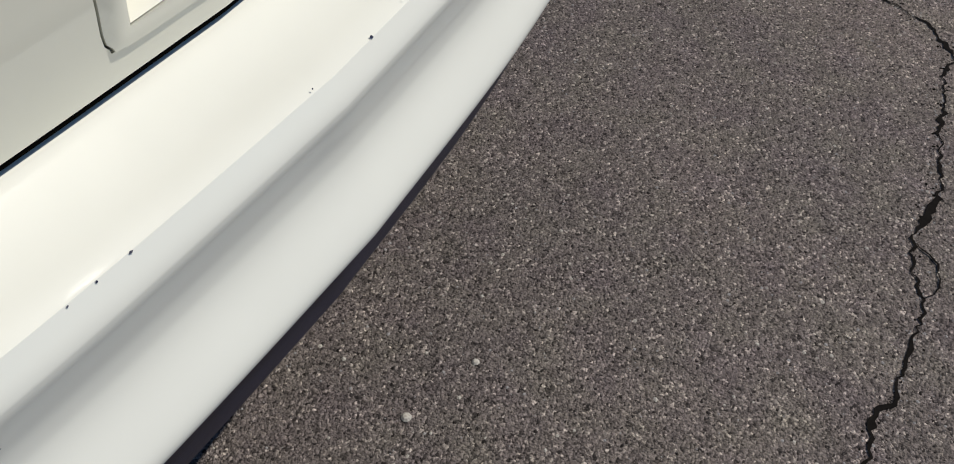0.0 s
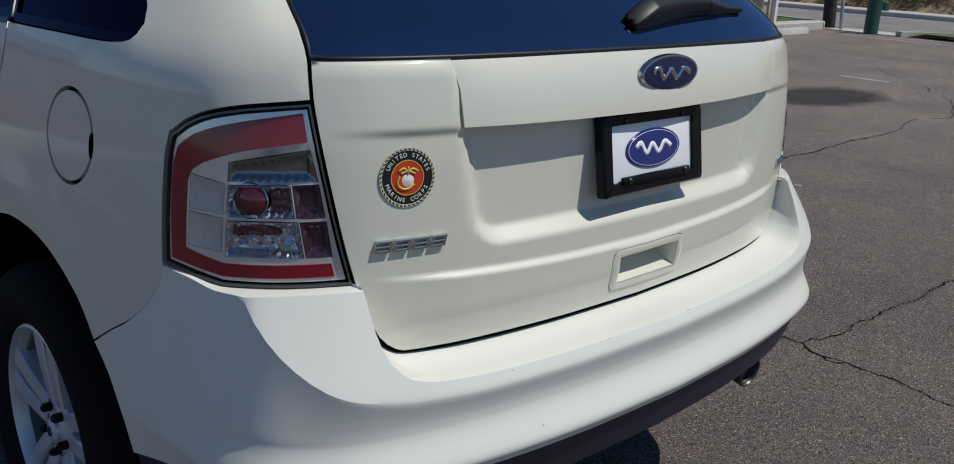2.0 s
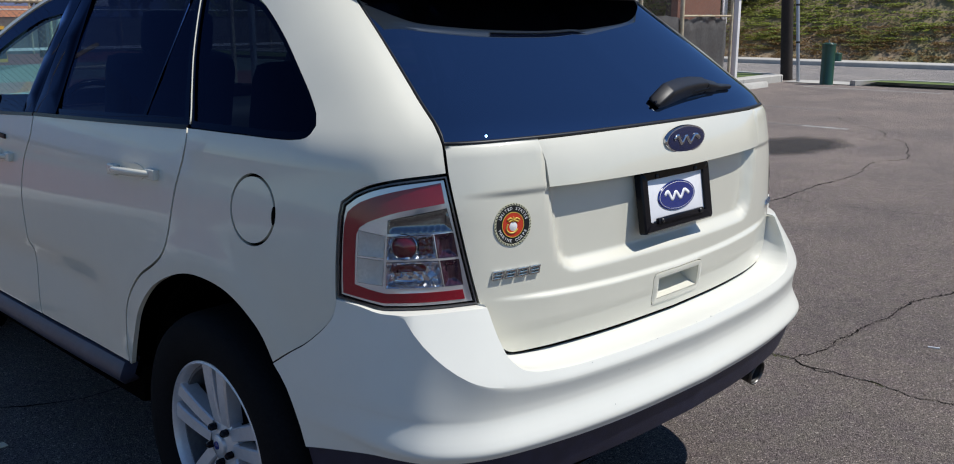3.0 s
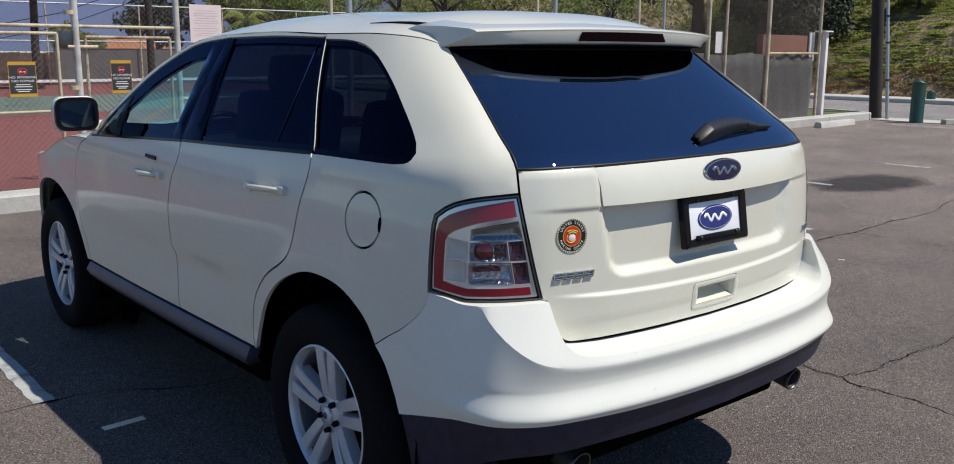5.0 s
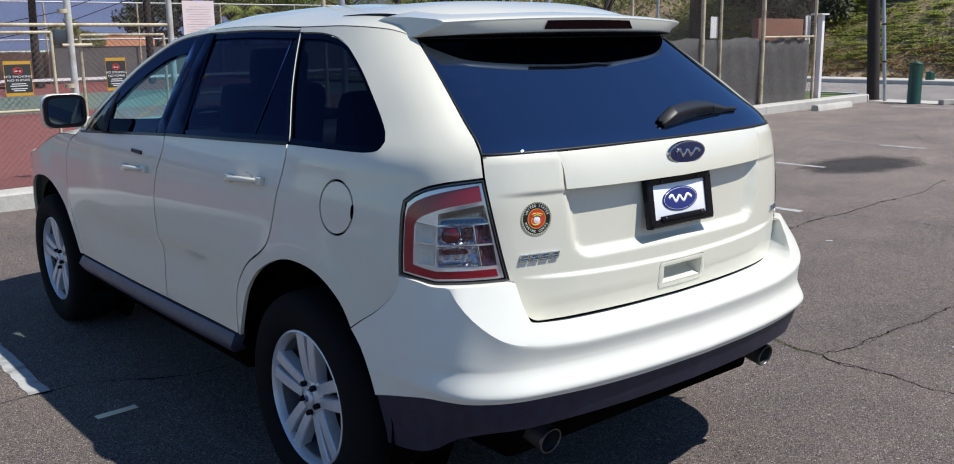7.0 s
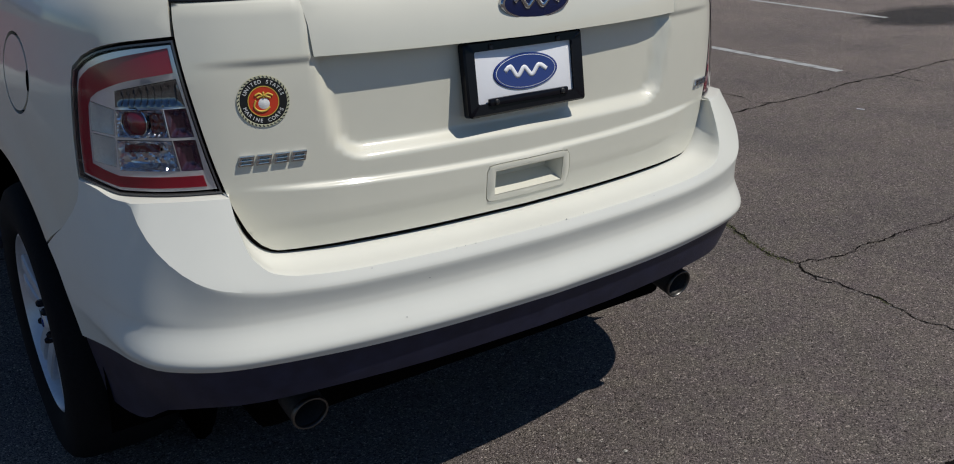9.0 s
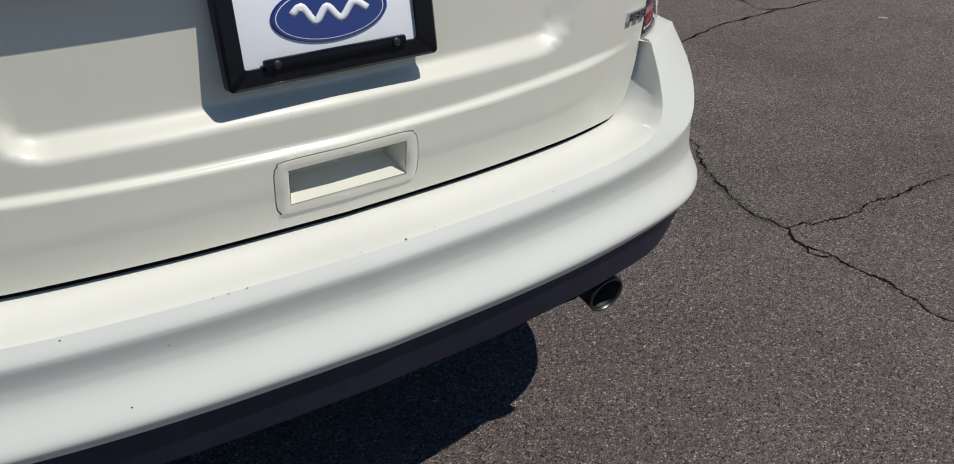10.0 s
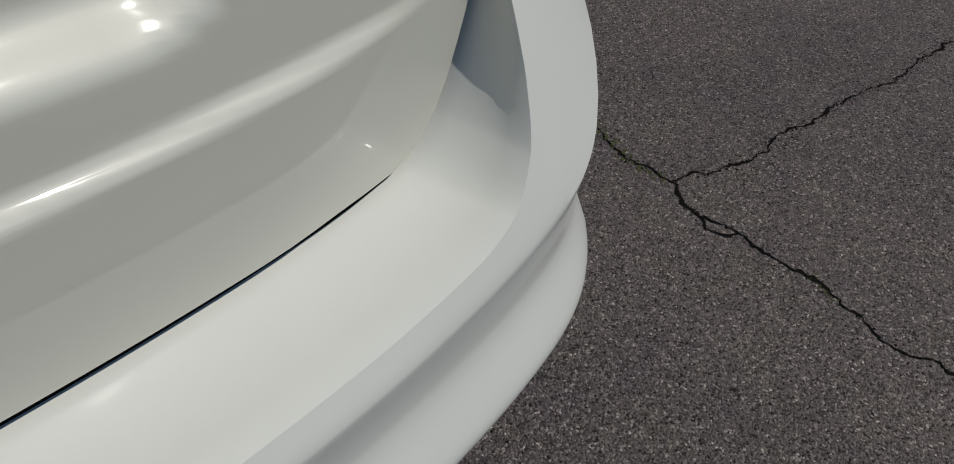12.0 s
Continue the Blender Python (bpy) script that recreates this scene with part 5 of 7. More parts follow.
for pts in ([(-0.016, 0.010), (-0.008, 0.015), (0.0, 0.010), (0.008, 0.015), (0.017, 0.011)], [(-0.012, 0.006), (-0.004, 0.010), (0.004, 0.010), (0.013, 0.007)],
            [(-0.014, 0.002), (-0.017, -0.010), (-0.008, -0.018), (0.004, -0.017), (0.012, -0.010)], [(0.0, 0.018), (0.0, 0.006)]):
    bm = bmesh.new()
    add_tube(bm, [(x, y, 0.0022) for x, y in spline(pts, 0.002)], 0.0019, 6)
    bm.transform(DM)
    part("gold_figure", bm, YEL, decal)
for word, mid, radius, turn in (("UNITED STATES", 90, 0.0368, 1), ("MARINE CORPS", -90, 0.0368, -1)):
    stepw = 11.2 if turn > 0 else 12.0
    for k, ch in enumerate(word):
        if ch == " ":
            continue
        ang = radians(mid - turn * (k - (len(word) - 1) / 2) * stepw)
        me = text_mesh(ch, 0.0098, "letter")
        me.transform(DM @ Matrix.Translation((radius * math.cos(ang), radius * math.sin(ang), 0.0016)) @ Matrix.Rotation(ang - turn * math.pi / 2, 4, "Z"))
        me.materials.append(DWHT)
        ob = new("letter", me)
        ob.parent = decal

# chips and scuffs on the bumper
rng = random.Random(4)
for u, z, w, h in ((0.048, 0.7185, 0.010, 0.006), (0.10, 0.722, 0.004, 0.003), (-0.02, 0.7205, 0.004, 0.003), (-0.19, 0.7175, 0.008, 0.004), (-0.215, 0.7172, 0.006, 0.003),
                   (-0.235, 0.717, 0.005, 0.003), (-0.42, 0.714, 0.006, 0.004), (-0.30, 0.668, 0.007, 0.006), (-0.36, 0.60, 0.006, 0.004), (-0.05, 0.565, 0.012, 0.004), (0.12, 0.563, 0.009, 0.004), (0.33, 0.712, 0.004, 0.003)):
    w, h = w * 0.7, h * 0.7
    bm = bmesh.new()
    ring = [bm.verts.new(on_skin(u + w * rng.uniform(0.12, 0.35) * math.cos(a), z + h * rng.uniform(0.12, 0.35) * math.sin(a),
                                 bumper_d(u, z + h * 0.4 * math.sin(a)) + 0.0009)) for a in (k * math.tau / 9 for k in range(9))]
    bm.faces.new(ring)
    part("paint_chip", bm, TRIM, bumper, "dark chip in the paint")

# exhaust tips
for s in (-1, 1):
    m = Matrix.Translation((s * 0.56 + 0.014, 0.156, 0.372)) @ Matrix.Rotation(radians(-78), 4, "X")
    bm = lathe([(0.0415, 0.30), (0.0415, 0.0), (0.0405, -0.003), (0.038, -0.003), (0.0365, 0.0), (0.0365, 0.28), (0.0, 0.28)], m, 32)
    pipe = part("exhaust_tip", bm, SOOT, car, "dull steel exhaust pipe")
    part("pipe_rim", lathe([(0.0425, 0.004), (0.0425, -0.002), (0.041, -0.0045), (0.0375, -0.0045), (0.036, -0.002), (0.036, 0.004)], m, 32, close=True), BRUSHED, pipe, "bright worn pipe rim")

# wheels: built once, about the x axis
AX = Matrix.Rotation(radians(-90), 4, "Y")


def wheel_meshes():
    """tyre, rim barrel, spoke pair, hub, cap and nut of one wheel; its outer face looks to -x."""
    tyre = lathe([(0.235, 0.0), (0.245, 0.012), (0.262, 0.020), (0.30, 0.026), (0.335, 0.022), (0.352, 0.012), (0.3605, -0.004), (0.366, -0.022), (0.3675, -0.05), (0.368, -0.11),
                  (0.3675, -0.17), (0.366, -0.20), (0.355, -0.232), (0.30, -0.245), (0.24, -0.235)], AX, 72)
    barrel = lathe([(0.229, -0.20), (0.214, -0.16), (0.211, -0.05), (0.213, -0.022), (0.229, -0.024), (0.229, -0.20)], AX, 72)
    lip = lathe([(0.220, -0.040), (0.222, -0.020), (0.2255, -0.006), (0.2275, 0.004), (0.231, 0.009), (0.237, 0.006), (0.239, -0.004), (0.236, -0.014), (0.229, -0.023)], AX, 72)
    spoke = bmesh.new()
    for side_ in (-1, 1):
        rows_ = []
        for t in range(9):
            f = t / 8
            r = 0.058 + (0.228 - 0.058) * f
            off = side_ * (0.0205 + 0.0165 * f ** 0.9)
            hw = 0.0185 + 0.0035 * f + 0.005 * bump_out(f, 0.85, 1)
            h = -0.002 - 0.014 * (1 - f) ** 2
            rows_.append([(-(h - 0.045), r, off - hw), (-(h - 0.005), r, off - hw), (-h, r, off - hw * 0.84), (-h, r, off + hw * 0.84), (-(h - 0.005), r, off + hw), (-(h - 0.045), r, off + hw)])
        b2 = grid_mesh(rows_)
        me_ = bpy.data.meshes.new("tmp")
        b2.to_mesh(me_), b2.free()
        spoke.from_mesh(me_)
        bpy.data.meshes.remove(me_)
    bmesh.ops.recalc_face_normals(spoke, faces=spoke.faces)
    sharpen(spoke, 30)
    hub = lathe([(0.0, -0.012), (0.030, -0.012), (0.036, -0.016), (0.062, -0.018), (0.074, -0.024), (0.078, -0.05), (0.0, -0.06)], AX, 40)
    cap = lathe([(0.0, 0.002), (0.018, 0.0), (0.026, -0.004), (0.029, -0.010), (0.029, -0.014)], AX, 28)
    nut = lathe([(0.0, 0.006), (0.005, 0.0055), (0.009, 0.002), (0.0105, -0.002), (0.0105, -0.016)], AX @ Matrix.Translation((0.052, 0, 0)), 6, angle=25)
    logo = lathe([(0.0, 0.004), (0.011, 0.0035), (0.012, 0.001)], AX, 20)
    drum = lathe([(0.0, -0.075), (0.15, -0.075), (0.155, -0.085), (0.155, -0.10), (0.0, -0.10)], AX, 40)
    return tyre, barrel, spoke, hub, cap, nut, drum, lip, logo


wm = []
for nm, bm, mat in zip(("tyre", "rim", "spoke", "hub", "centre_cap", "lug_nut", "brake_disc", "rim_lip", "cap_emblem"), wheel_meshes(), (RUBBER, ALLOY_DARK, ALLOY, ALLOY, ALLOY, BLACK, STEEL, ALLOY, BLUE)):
    me = bpy.data.meshes.new(nm)
    for f in bm.faces:
        f.smooth = True
    bm.to_mesh(me), bm.free()
    me.materials.append(mat)
    wm.append(me)
for x, y, phase in ((-0.915, 0.952, 18), (-0.915, 3.776, 16), (0.915, 0.952, 20), (0.915, 3.776, 55)):
    wheel = new("wheel", wm[1])
    wheel.parent = car
    wheel.matrix_basis = Matrix.Translation((x, y, 0.366)) @ Matrix.Rotation(radians(0 if x < 0 else 180), 4, "Z") @ Matrix.Rotation(radians(phase), 4, "X")
    wheel["label"] = "silver alloy wheel with five twin spokes"
    for nm, me, turns in (("tyre", wm[0], 1), ("spoke", wm[2], 5), ("hub", wm[3], 1), ("centre_cap", wm[4], 1), ("lug_nut", wm[5], 5), ("brake_disc", wm[6], 1), ("rim_lip", wm[7], 1), ("cap_emblem", wm[8], 1)):
        for k in range(turns):
            ob = new(nm, me)
            ob.parent = wheel
            ob.matrix_basis = Matrix.Rotation(k * math.tau / 5 + (math.pi / 2 if nm == "lug_nut" else 0), 4, "X")
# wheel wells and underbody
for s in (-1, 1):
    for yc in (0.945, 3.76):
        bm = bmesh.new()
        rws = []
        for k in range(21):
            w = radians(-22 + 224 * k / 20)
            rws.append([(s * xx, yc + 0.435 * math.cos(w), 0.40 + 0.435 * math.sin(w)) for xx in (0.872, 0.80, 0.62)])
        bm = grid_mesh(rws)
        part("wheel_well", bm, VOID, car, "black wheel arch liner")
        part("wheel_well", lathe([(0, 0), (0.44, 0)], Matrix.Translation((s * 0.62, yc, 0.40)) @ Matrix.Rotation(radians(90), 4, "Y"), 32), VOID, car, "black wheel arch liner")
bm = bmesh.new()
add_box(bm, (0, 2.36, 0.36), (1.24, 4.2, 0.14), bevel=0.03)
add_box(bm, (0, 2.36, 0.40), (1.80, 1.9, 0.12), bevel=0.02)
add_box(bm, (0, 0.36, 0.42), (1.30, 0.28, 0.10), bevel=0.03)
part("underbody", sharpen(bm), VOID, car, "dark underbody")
# cabin
bm = bmesh.new()
add_box(bm, (0, 1.95, 0.62), (1.70, 3.1, 0.04), bevel=0.01)
add_box(bm, (0, 0.55, 0.80), (1.24, 0.5, 0.5), bevel=0.05)
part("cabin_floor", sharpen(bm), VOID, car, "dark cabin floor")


def seat(x, y):
    bm = bmesh.new()
    add_box(bm, (x, y + 0.08, 0.84), (0.50, 0.52, 0.16), bevel=0.05)
    add_box(bm, (x, y - 0.22, 1.10), (0.48, 0.15, 0.56), Matrix.Rotation(radians(14), 3, "X"), bevel=0.06)
    st = part("seat", sharpen(bm, 60), SEAT, car, "beige cloth car seat")
    part("headrest", sharpen(add_box(bmesh.new(), (x, y - 0.33, 1.44), (0.26, 0.10, 0.17), Matrix.Rotation(radians(14), 3, "X"), bevel=0.045), 60), SEAT, st)


for x, y in ((-0.38, 2.35), (0.38, 2.35), (-0.40, 1.35), (0.40, 1.35)):
    seat(x, y)
bm = bmesh.new()
add_box(bm, (0, 3.05, 0.98), (1.60, 0.55, 0.22), bevel=0.07)
dash = part("dashboard", sharpen(bm, 60), DASH, car, "dark grey vinyl dashboard")
bm = bmesh.new()
ring = [(-0.38 + 0.18 * math.cos(k * math.tau / 28), 2.74 + 0.05 * math.sin(k * math.tau / 28), 1.06 + 0.17 * math.sin(k * math.tau / 28)) for k in range(29)]
add_tube(bm, ring, 0.014, 8)
add_tube(bm, [(-0.38, 2.74, 1.06), (-0.38, 2.95, 1.0)], 0.03, 10)
add_tube(bm, [(-0.55, 2.74, 1.05), (-0.21, 2.74, 1.05)], 0.018, 8)
part("steering_wheel", bm, BLACK, dash, "black steering wheel")

# ---- the car park ----


def sheet(name, x0, x1, y0, y1, z, mat, n=1, label="", category="", kind="structure"):
    bm = grid_mesh([[(x0 + (x1 - x0) * i / n, y0 + (y1 - y0) * j / n, z) for i in range(n + 1)] for j in range(n + 1)])
    return tagged(part(name, bm, mat), label, category, kind=kind)


sheet("ground", -250, 250, -250, 250, 0.0, ASPHALT, 10, "worn dark grey asphalt of a car park", "ground")


def ribbon(pts, width, z, jag, seed, step=0.018):
    """A ragged strip on the ground, pinched and swelling along its length."""
    r = random.Random(seed)
    c = spline(pts, step)
    bm = bmesh.new()
    prev = None
    ox = oy = 0.0
    for i, p in enumerate(c):
        a, b = Vector(c[max(i - 1, 0)]), Vector(c[min(i + 1, len(c) - 1)])
        d = (b - a).normalized()
        n = Vector((-d.y, d.x))
        ox = ox * 0.75 + r.uniform(-jag, jag)
        w = width * (0.22 + 1.25 * abs(noise.noise((p[0] * 11, p[1] * 11, seed)))) * (0.55 + 0.9 * r.random())
        m = Vector(p) + n * ox
        q = [bm.verts.new((m + n * w * r.uniform(0.7, 1.2)).to_3d() + Vector((0, 0, z))), bm.verts.new((m - n * w * r.uniform(0.7, 1.2)).to_3d() + Vector((0, 0, z)))]
        if prev:
            bm.faces.new((prev[0], prev[1], q[1], q[0]))
        prev = q
    for f in bm.faces:
        if f.normal.z < 0:
            f.normal_flip()
    return bm


CRACKS = [([(2.02, 1.30), (1.95, 1.18), (1.86, 1.06), (1.80, 0.95), (1.74, 0.79), (1.70, 0.68), (1.71, 0.57), (1.66, 0.47), (1.68, 0.41), (1.67, 0.31), (1.69, 0.21), (1.66, 0.1), (1.65, 0.01), (1.67, -0.11), (1.64, -0.25), (1.56, -0.38), (1.49, -0.45),
            (1.35, -0.46), (1.19, -0.48), (0.99, -0.5), (0.87, -0.48), (0.75, -0.52), (0.6, -0.52), (0.41, -0.5), (0.1, -0.55)], 0.0064, 0.0072),
          ([(1.71, 0.57), (1.87, 0.52), (2.08, 0.51), (2.29, 0.51), (2.46, 0.5), (2.67, 0.48), (2.95, 0.50), (3.15, 0.43), (3.5, 0.36), (4.0, 0.30)], 0.0054, 0.0072),
          ([(1.665, 0.45), (1.64, 0.42), (1.655, 0.385), (1.68, 0.37)], 0.004, 0.003),
          ([(0.87, -0.49), (0.84, -0.53), (0.78, -0.54), (0.745, -0.52)], 0.004, 0.003),
          ([(2.6, 2.1), (3.31, 2.3), (3.95, 2.33), (4.45, 2.35), (4.80, 2.40), (5.27, 2.38), (5.55, 2.40), (6.1, 2.44), (6.6, 2.42), (6.95, 2.45), (7.3, 2.53), (7.72, 2.60), (8.14, 2.46), (8.73, 2.63), (9.38, 2.89), (9.81, 3.15), (9.87, 3.32), (10.5, 3.6), (10.8, 3.9), (11.3, 4.42), (12.04, 4.93)], 0.010, 0.012),
          ([(3.4, 3.2), (3.78, 2.64), (3.73, 2.40), (3.95, 2.31)], 0.008, 0.010), ([(5.24, 2.38), (5.23, 2.2), (5.22, 2.02), (5.26, 1.74), (5.32, 1.41), (5.42, 1.07), (5.6, 0.6), (5.7, 0.1)], 0.007, 0.010), ([(9.95, 3.46), (9.72, 3.42), (9.6, 3.2), (9.45, 3.27), (9.6, 3.45)], 0.006, 0.012),
          ([(-2.6, 2.7), (-1.9, 2.66), (-1.39, 2.63), (-1.16, 2.63), (-0.7, 2.4), (-0.3, 2.5)], 0.006, 0.008)]
for k, (pts, w, j) in enumerate(CRACKS):
    tagged(part("ground_crack", ribbon(pts, w, 0.0022 + 0.0002 * k, j, k + 3, 0.009 if k < 4 else 0.04), CRACK), "dark ragged crack in the asphalt", "crack", kind="structure")


def pebbles(n, place, lo, hi, seed, z=0.0):
    """Many small angular stones as one mesh."""
    r = random.Random(seed)
    vs, fs = [], []
    for _ in range(n):
        x, y = place(r)
        s = lo + (hi - lo) * r.random() ** 3
        k = len(vs)
        a0 = r.uniform(0, math.tau)
        for i in range(5):
            a = a0 + i * math.tau / 5
            q = s * r.uniform(0.7, 1.2)
            vs.append((x + q * math.cos(a), y + q * math.sin(a), z))
        vs.append((x + s * r.uniform(-0.3, 0.3), y + s * r.uniform(-0.3, 0.3), z + s * r.uniform(0.35, 0.8)))
        fs += [(k + i, k + (i + 1) % 5, k + 5) for i in range(5)]
    me = bpy.data.meshes.new("pebbles")
    me.from_pydata(vs, [], fs)
    return me


def stuff(name, me, mat, label, category):
    me.materials.append(mat)
    return tagged(new(name, me), label, category, kind="stuff")


STONE_PALE = material("pale_chip", (0.40, 0.37, 0.32), rough=0.8, vary=0.3, scale=60)
STONE_GREY = material("grey_chip", (0.27, 0.255, 0.245), rough=0.85, vary=0.3, scale=60)
near = lambda r: (r.uniform(-0.3, 3.0), r.uniform(-1.0, 1.4))
stuff("loose_chips", pebbles(2600, near, 0.0008, 0.0042, 1), STONE_PALE, "tiny pale stone chips in the asphalt", "gravel")
stuff("coarse_grains", pebbles(4200, near, 0.0012, 0.0032, 2), STONE_GREY, "grey grains standing out of the asphalt", "gravel")


def along(pts, spread):
    c = spline(pts, 0.01)

    def f(r):
        p = r.choice(c)
        return p[0] + r.gauss(0, spread), p[1] + r.gauss(0, spread)
    return f


stuff("crack_crumbs", pebbles(700, along(CRACKS[0][0], 0.011), 0.001, 0.004, 5), CRACK, "dark crumbs along the cracks", "gravel")
stuff("crack_crumbs", pebbles(500, along(CRACKS[1][0][:8], 0.010), 0.001, 0.004, 15), CRACK, "dark crumbs along the cracks", "gravel")
stuff("crack_crumbs", pebbles(600, along(CRACKS[0][0], 0.014), 0.001, 0.0035, 16), STONE_GREY, "grey crumbs along the cracks", "gravel")
MOSS = material("moss", (0.075, 0.085, 0.02), rough=0.95, vary=0.4, scale=80)
stuff("moss", pebbles(420, along([(1.86, 1.06), (1.80, 0.95), (1.74, 0.80), (1.70, 0.68), (1.71, 0.58)], 0.011), 0.0015, 0.005, 6, 0.001), MOSS, "green moss in the crack", "moss")
stuff("moss", pebbles(50, along([(1.69, 0.20), (1.67, 0.14)], 0.006), 0.0015, 0.004, 7, 0.001), MOSS, "green moss in the crack", "moss")
tagged(part("paper_scrap", box((2.295, 0.155, 0.004), (0.05, 0.008, 0.006), Matrix.Rotation(radians(-70), 3, "Z"), bevel=0.002), WHITE), "small white paper scrap on the asphalt", "litter")
tagged(part("paper_scrap", box((4.12, 1.88, 0.004), (0.05, 0.010, 0.004), Matrix.Rotation(radians(-60), 3, "Z"), bevel=0.002), WHITE), "torn pale paper scrap on the asphalt", "litter")
# a thin pale slab stands in for a patch of sunlight within the car's shadow
SUN_PATCH = material("sun_patch_tan", (0.84, 0.74, 0.52), rough=0.75, vary=0.1, scale=30)
tagged(part("paper_strip", box((-1.163, 2.181, 0.004), (0.176, 0.042, 0.003), Matrix.Rotation(radians(4), 3, "Z"), bevel=0.001), SUN_PATCH), "patch of sunlight painted on the shaded asphalt", "litter")
for x, y, sz in ((0.16, 0.08, 0.008), (0.29, 0.04, 0.006)):
    tagged(part("pebble", lathe([(0, sz * 0.9), (sz * 0.6, sz * 0.75), (sz, sz * 0.3), (sz * 0.7, 0)], Matrix.Translation((x, y, 0)), 8, angle=20), STONE_PALE), "pale pebble on the asphalt", "pebble")


def stripe(x, y0, y1, mat=LINE, w=0.09):
    r = random.Random(int(x * 10))
    n = max(4, int(abs(y1 - y0) / 0.05))
    bm = grid_mesh([[(x - w / 2 + r.uniform(-0.006, 0.006), y0 + (y1 - y0) * k / n, 0.003), (x + w / 2 + r.uniform(-0.006, 0.006), y0 + (y1 - y0) * k / n, 0.003)] for k in range(n + 1)])
    tagged(part("parking_line", bm, mat), "worn white parking line on asphalt" if mat is LINE else "almost worn away parking line on asphalt", "parking line", group="parking lines", kind="structure")


for x, y0, y1, mat in ((-1.35, 2.65, 6.9, LINE), (5.06, 2.68, 7.2, LINE), (7.80, 4.02, 7.2, LINE), (10.42, 4.04, 4.68, LINE), (10.42, 4.70, 7.6, LINE_FAINT), (12.85, 5.2, 8.0, LINE_FAINT),
                       (17.6, 5.2, 8.1, LINE), (-3.9, 2.6, 6.8, LINE)):
    stripe(x, y0, y1, mat)


def oil_stain(x, y, rx, ry, turn, depth):
    """A thin round patch that fades out to its edge."""
    m = material("oil_stain", (0.04, 0.038, 0.037), rough=0.8, vary=0.2, scale=6, spec=0.2)
    nt = m.node_tree
    tc, gr, ns, ad, mp = (nt.nodes.new("ShaderNode" + k) for k in ("TexCoord", "TexGradient", "TexNoise", "Math", "MapRange"))
    gr.gradient_type, ad.operation = "SPHERICAL", "MULTIPLY_ADD"
    ns.inputs["Scale"].default_value = 3.0
    ad.inputs[1].default_value = 0.5
    nt.links.new(tc.outputs["Object"], gr.inputs[0])
    nt.links.new(tc.outputs["Object"], ns.inputs["Vector"])
    nt.links.new(ns.outputs["Fac"], ad.inputs[0])
    nt.links.new(gr.outputs["Fac"], ad.inputs[2])
    nt.links.new(ad.outputs[0], mp.inputs["Value"])
    mp.inputs["From Min"].default_value, mp.inputs["From Max"].default_value, mp.inputs["To Max"].default_value = 0.28, 0.62, depth
    nt.links.new(mp.outputs[0], nt.nodes["Principled BSDF"].inputs["Alpha"])
    bm = bmesh.new()
    bm.faces.new([bm.verts.new((1.0 * math.cos(a), 1.0 * math.sin(a), 0)) for a in (k * math.tau / 40 for k in range(40))])
    ob = tagged(part("oil_stain", bm, m), "soft dark oil stain on the asphalt", "stain", kind="structure")
    ob.matrix_world = Matrix.Translation((x, y, 0.0016)) @ Matrix.Rotation(turn, 4, "Z") @ Matrix.Diagonal((rx, ry, 1, 1))


oil_stain(8.35, 3.85, 1.15, 0.62, 0.0, 0.62)
oil_stain(8.9, 6.3, 0.9, 0.5, 0.4, 0.3)

FENCE = lambda x: 8.35 + 0.065 * x
rotF = Matrix.Rotation(math.atan(0.065), 3, "Z")


def along_fence(x, off=0.0, z=0.0):
    return Vector((x, FENCE(x) + off, z))


# kerb in front of the court and out to the street
def kerb_run(name, pts, w, h, mat, label):
    bm = bmesh.new()
    secs = []
    for i, p in enumerate(pts):
        a, b = Vector(pts[max(i - 1, 0)]), Vector(pts[min(i + 1, len(pts) - 1)])
        d = (b - a).normalized()
        n = Vector((-d.y, d.x))
        secs.append([bm.verts.new((p[0] + n.x * o, p[1] + n.y * o, z)) for o, z in ((0, -0.05), (0.0, h - 0.02), (0.02, h), (w, h), (w, -0.05))])
    for s1, s2 in zip(secs, secs[1:]):
        for k in range(4):
            bm.faces.new((s1[k], s2[k], s2[k + 1], s1[k + 1]))
    bm.faces.new(secs[0]), bm.faces.new(secs[-1][::-1])
    bmesh.ops.recalc_face_normals(bm, faces=bm.faces)
    return tagged(part(name, sharpen(bm, 30), mat), label, "kerb", kind="structure")


for i in range(12):
    x0, x1 = -12 + i * 2.6, -12 + (i + 1) * 2.6 - 0.012
    if x1 > 18.6:
        x1 = 18.6
    kerb_run("kerb", [(x0, FENCE(x0) - 0.42), (x1, FENCE(x1) - 0.42)], 0.34, 0.17, CONCRETE, "pale concrete kerb stone")
kerb_run("kerb", [(18.62, 9.13), (19.0, 9.3), (19.4, 9.9), (19.55, 10.6), (19.6, 14), (19.6, 60)], 0.16, 0.15, CONCRETE, "pale concrete kerb round the corner")
kerb_run("kerb", [(19.6, -60), (19.6, 6.6), (19.3, 7.2), (18.6, 7.5)], 0.16, 0.11, CONCRETE, "pale concrete kerb along the street")
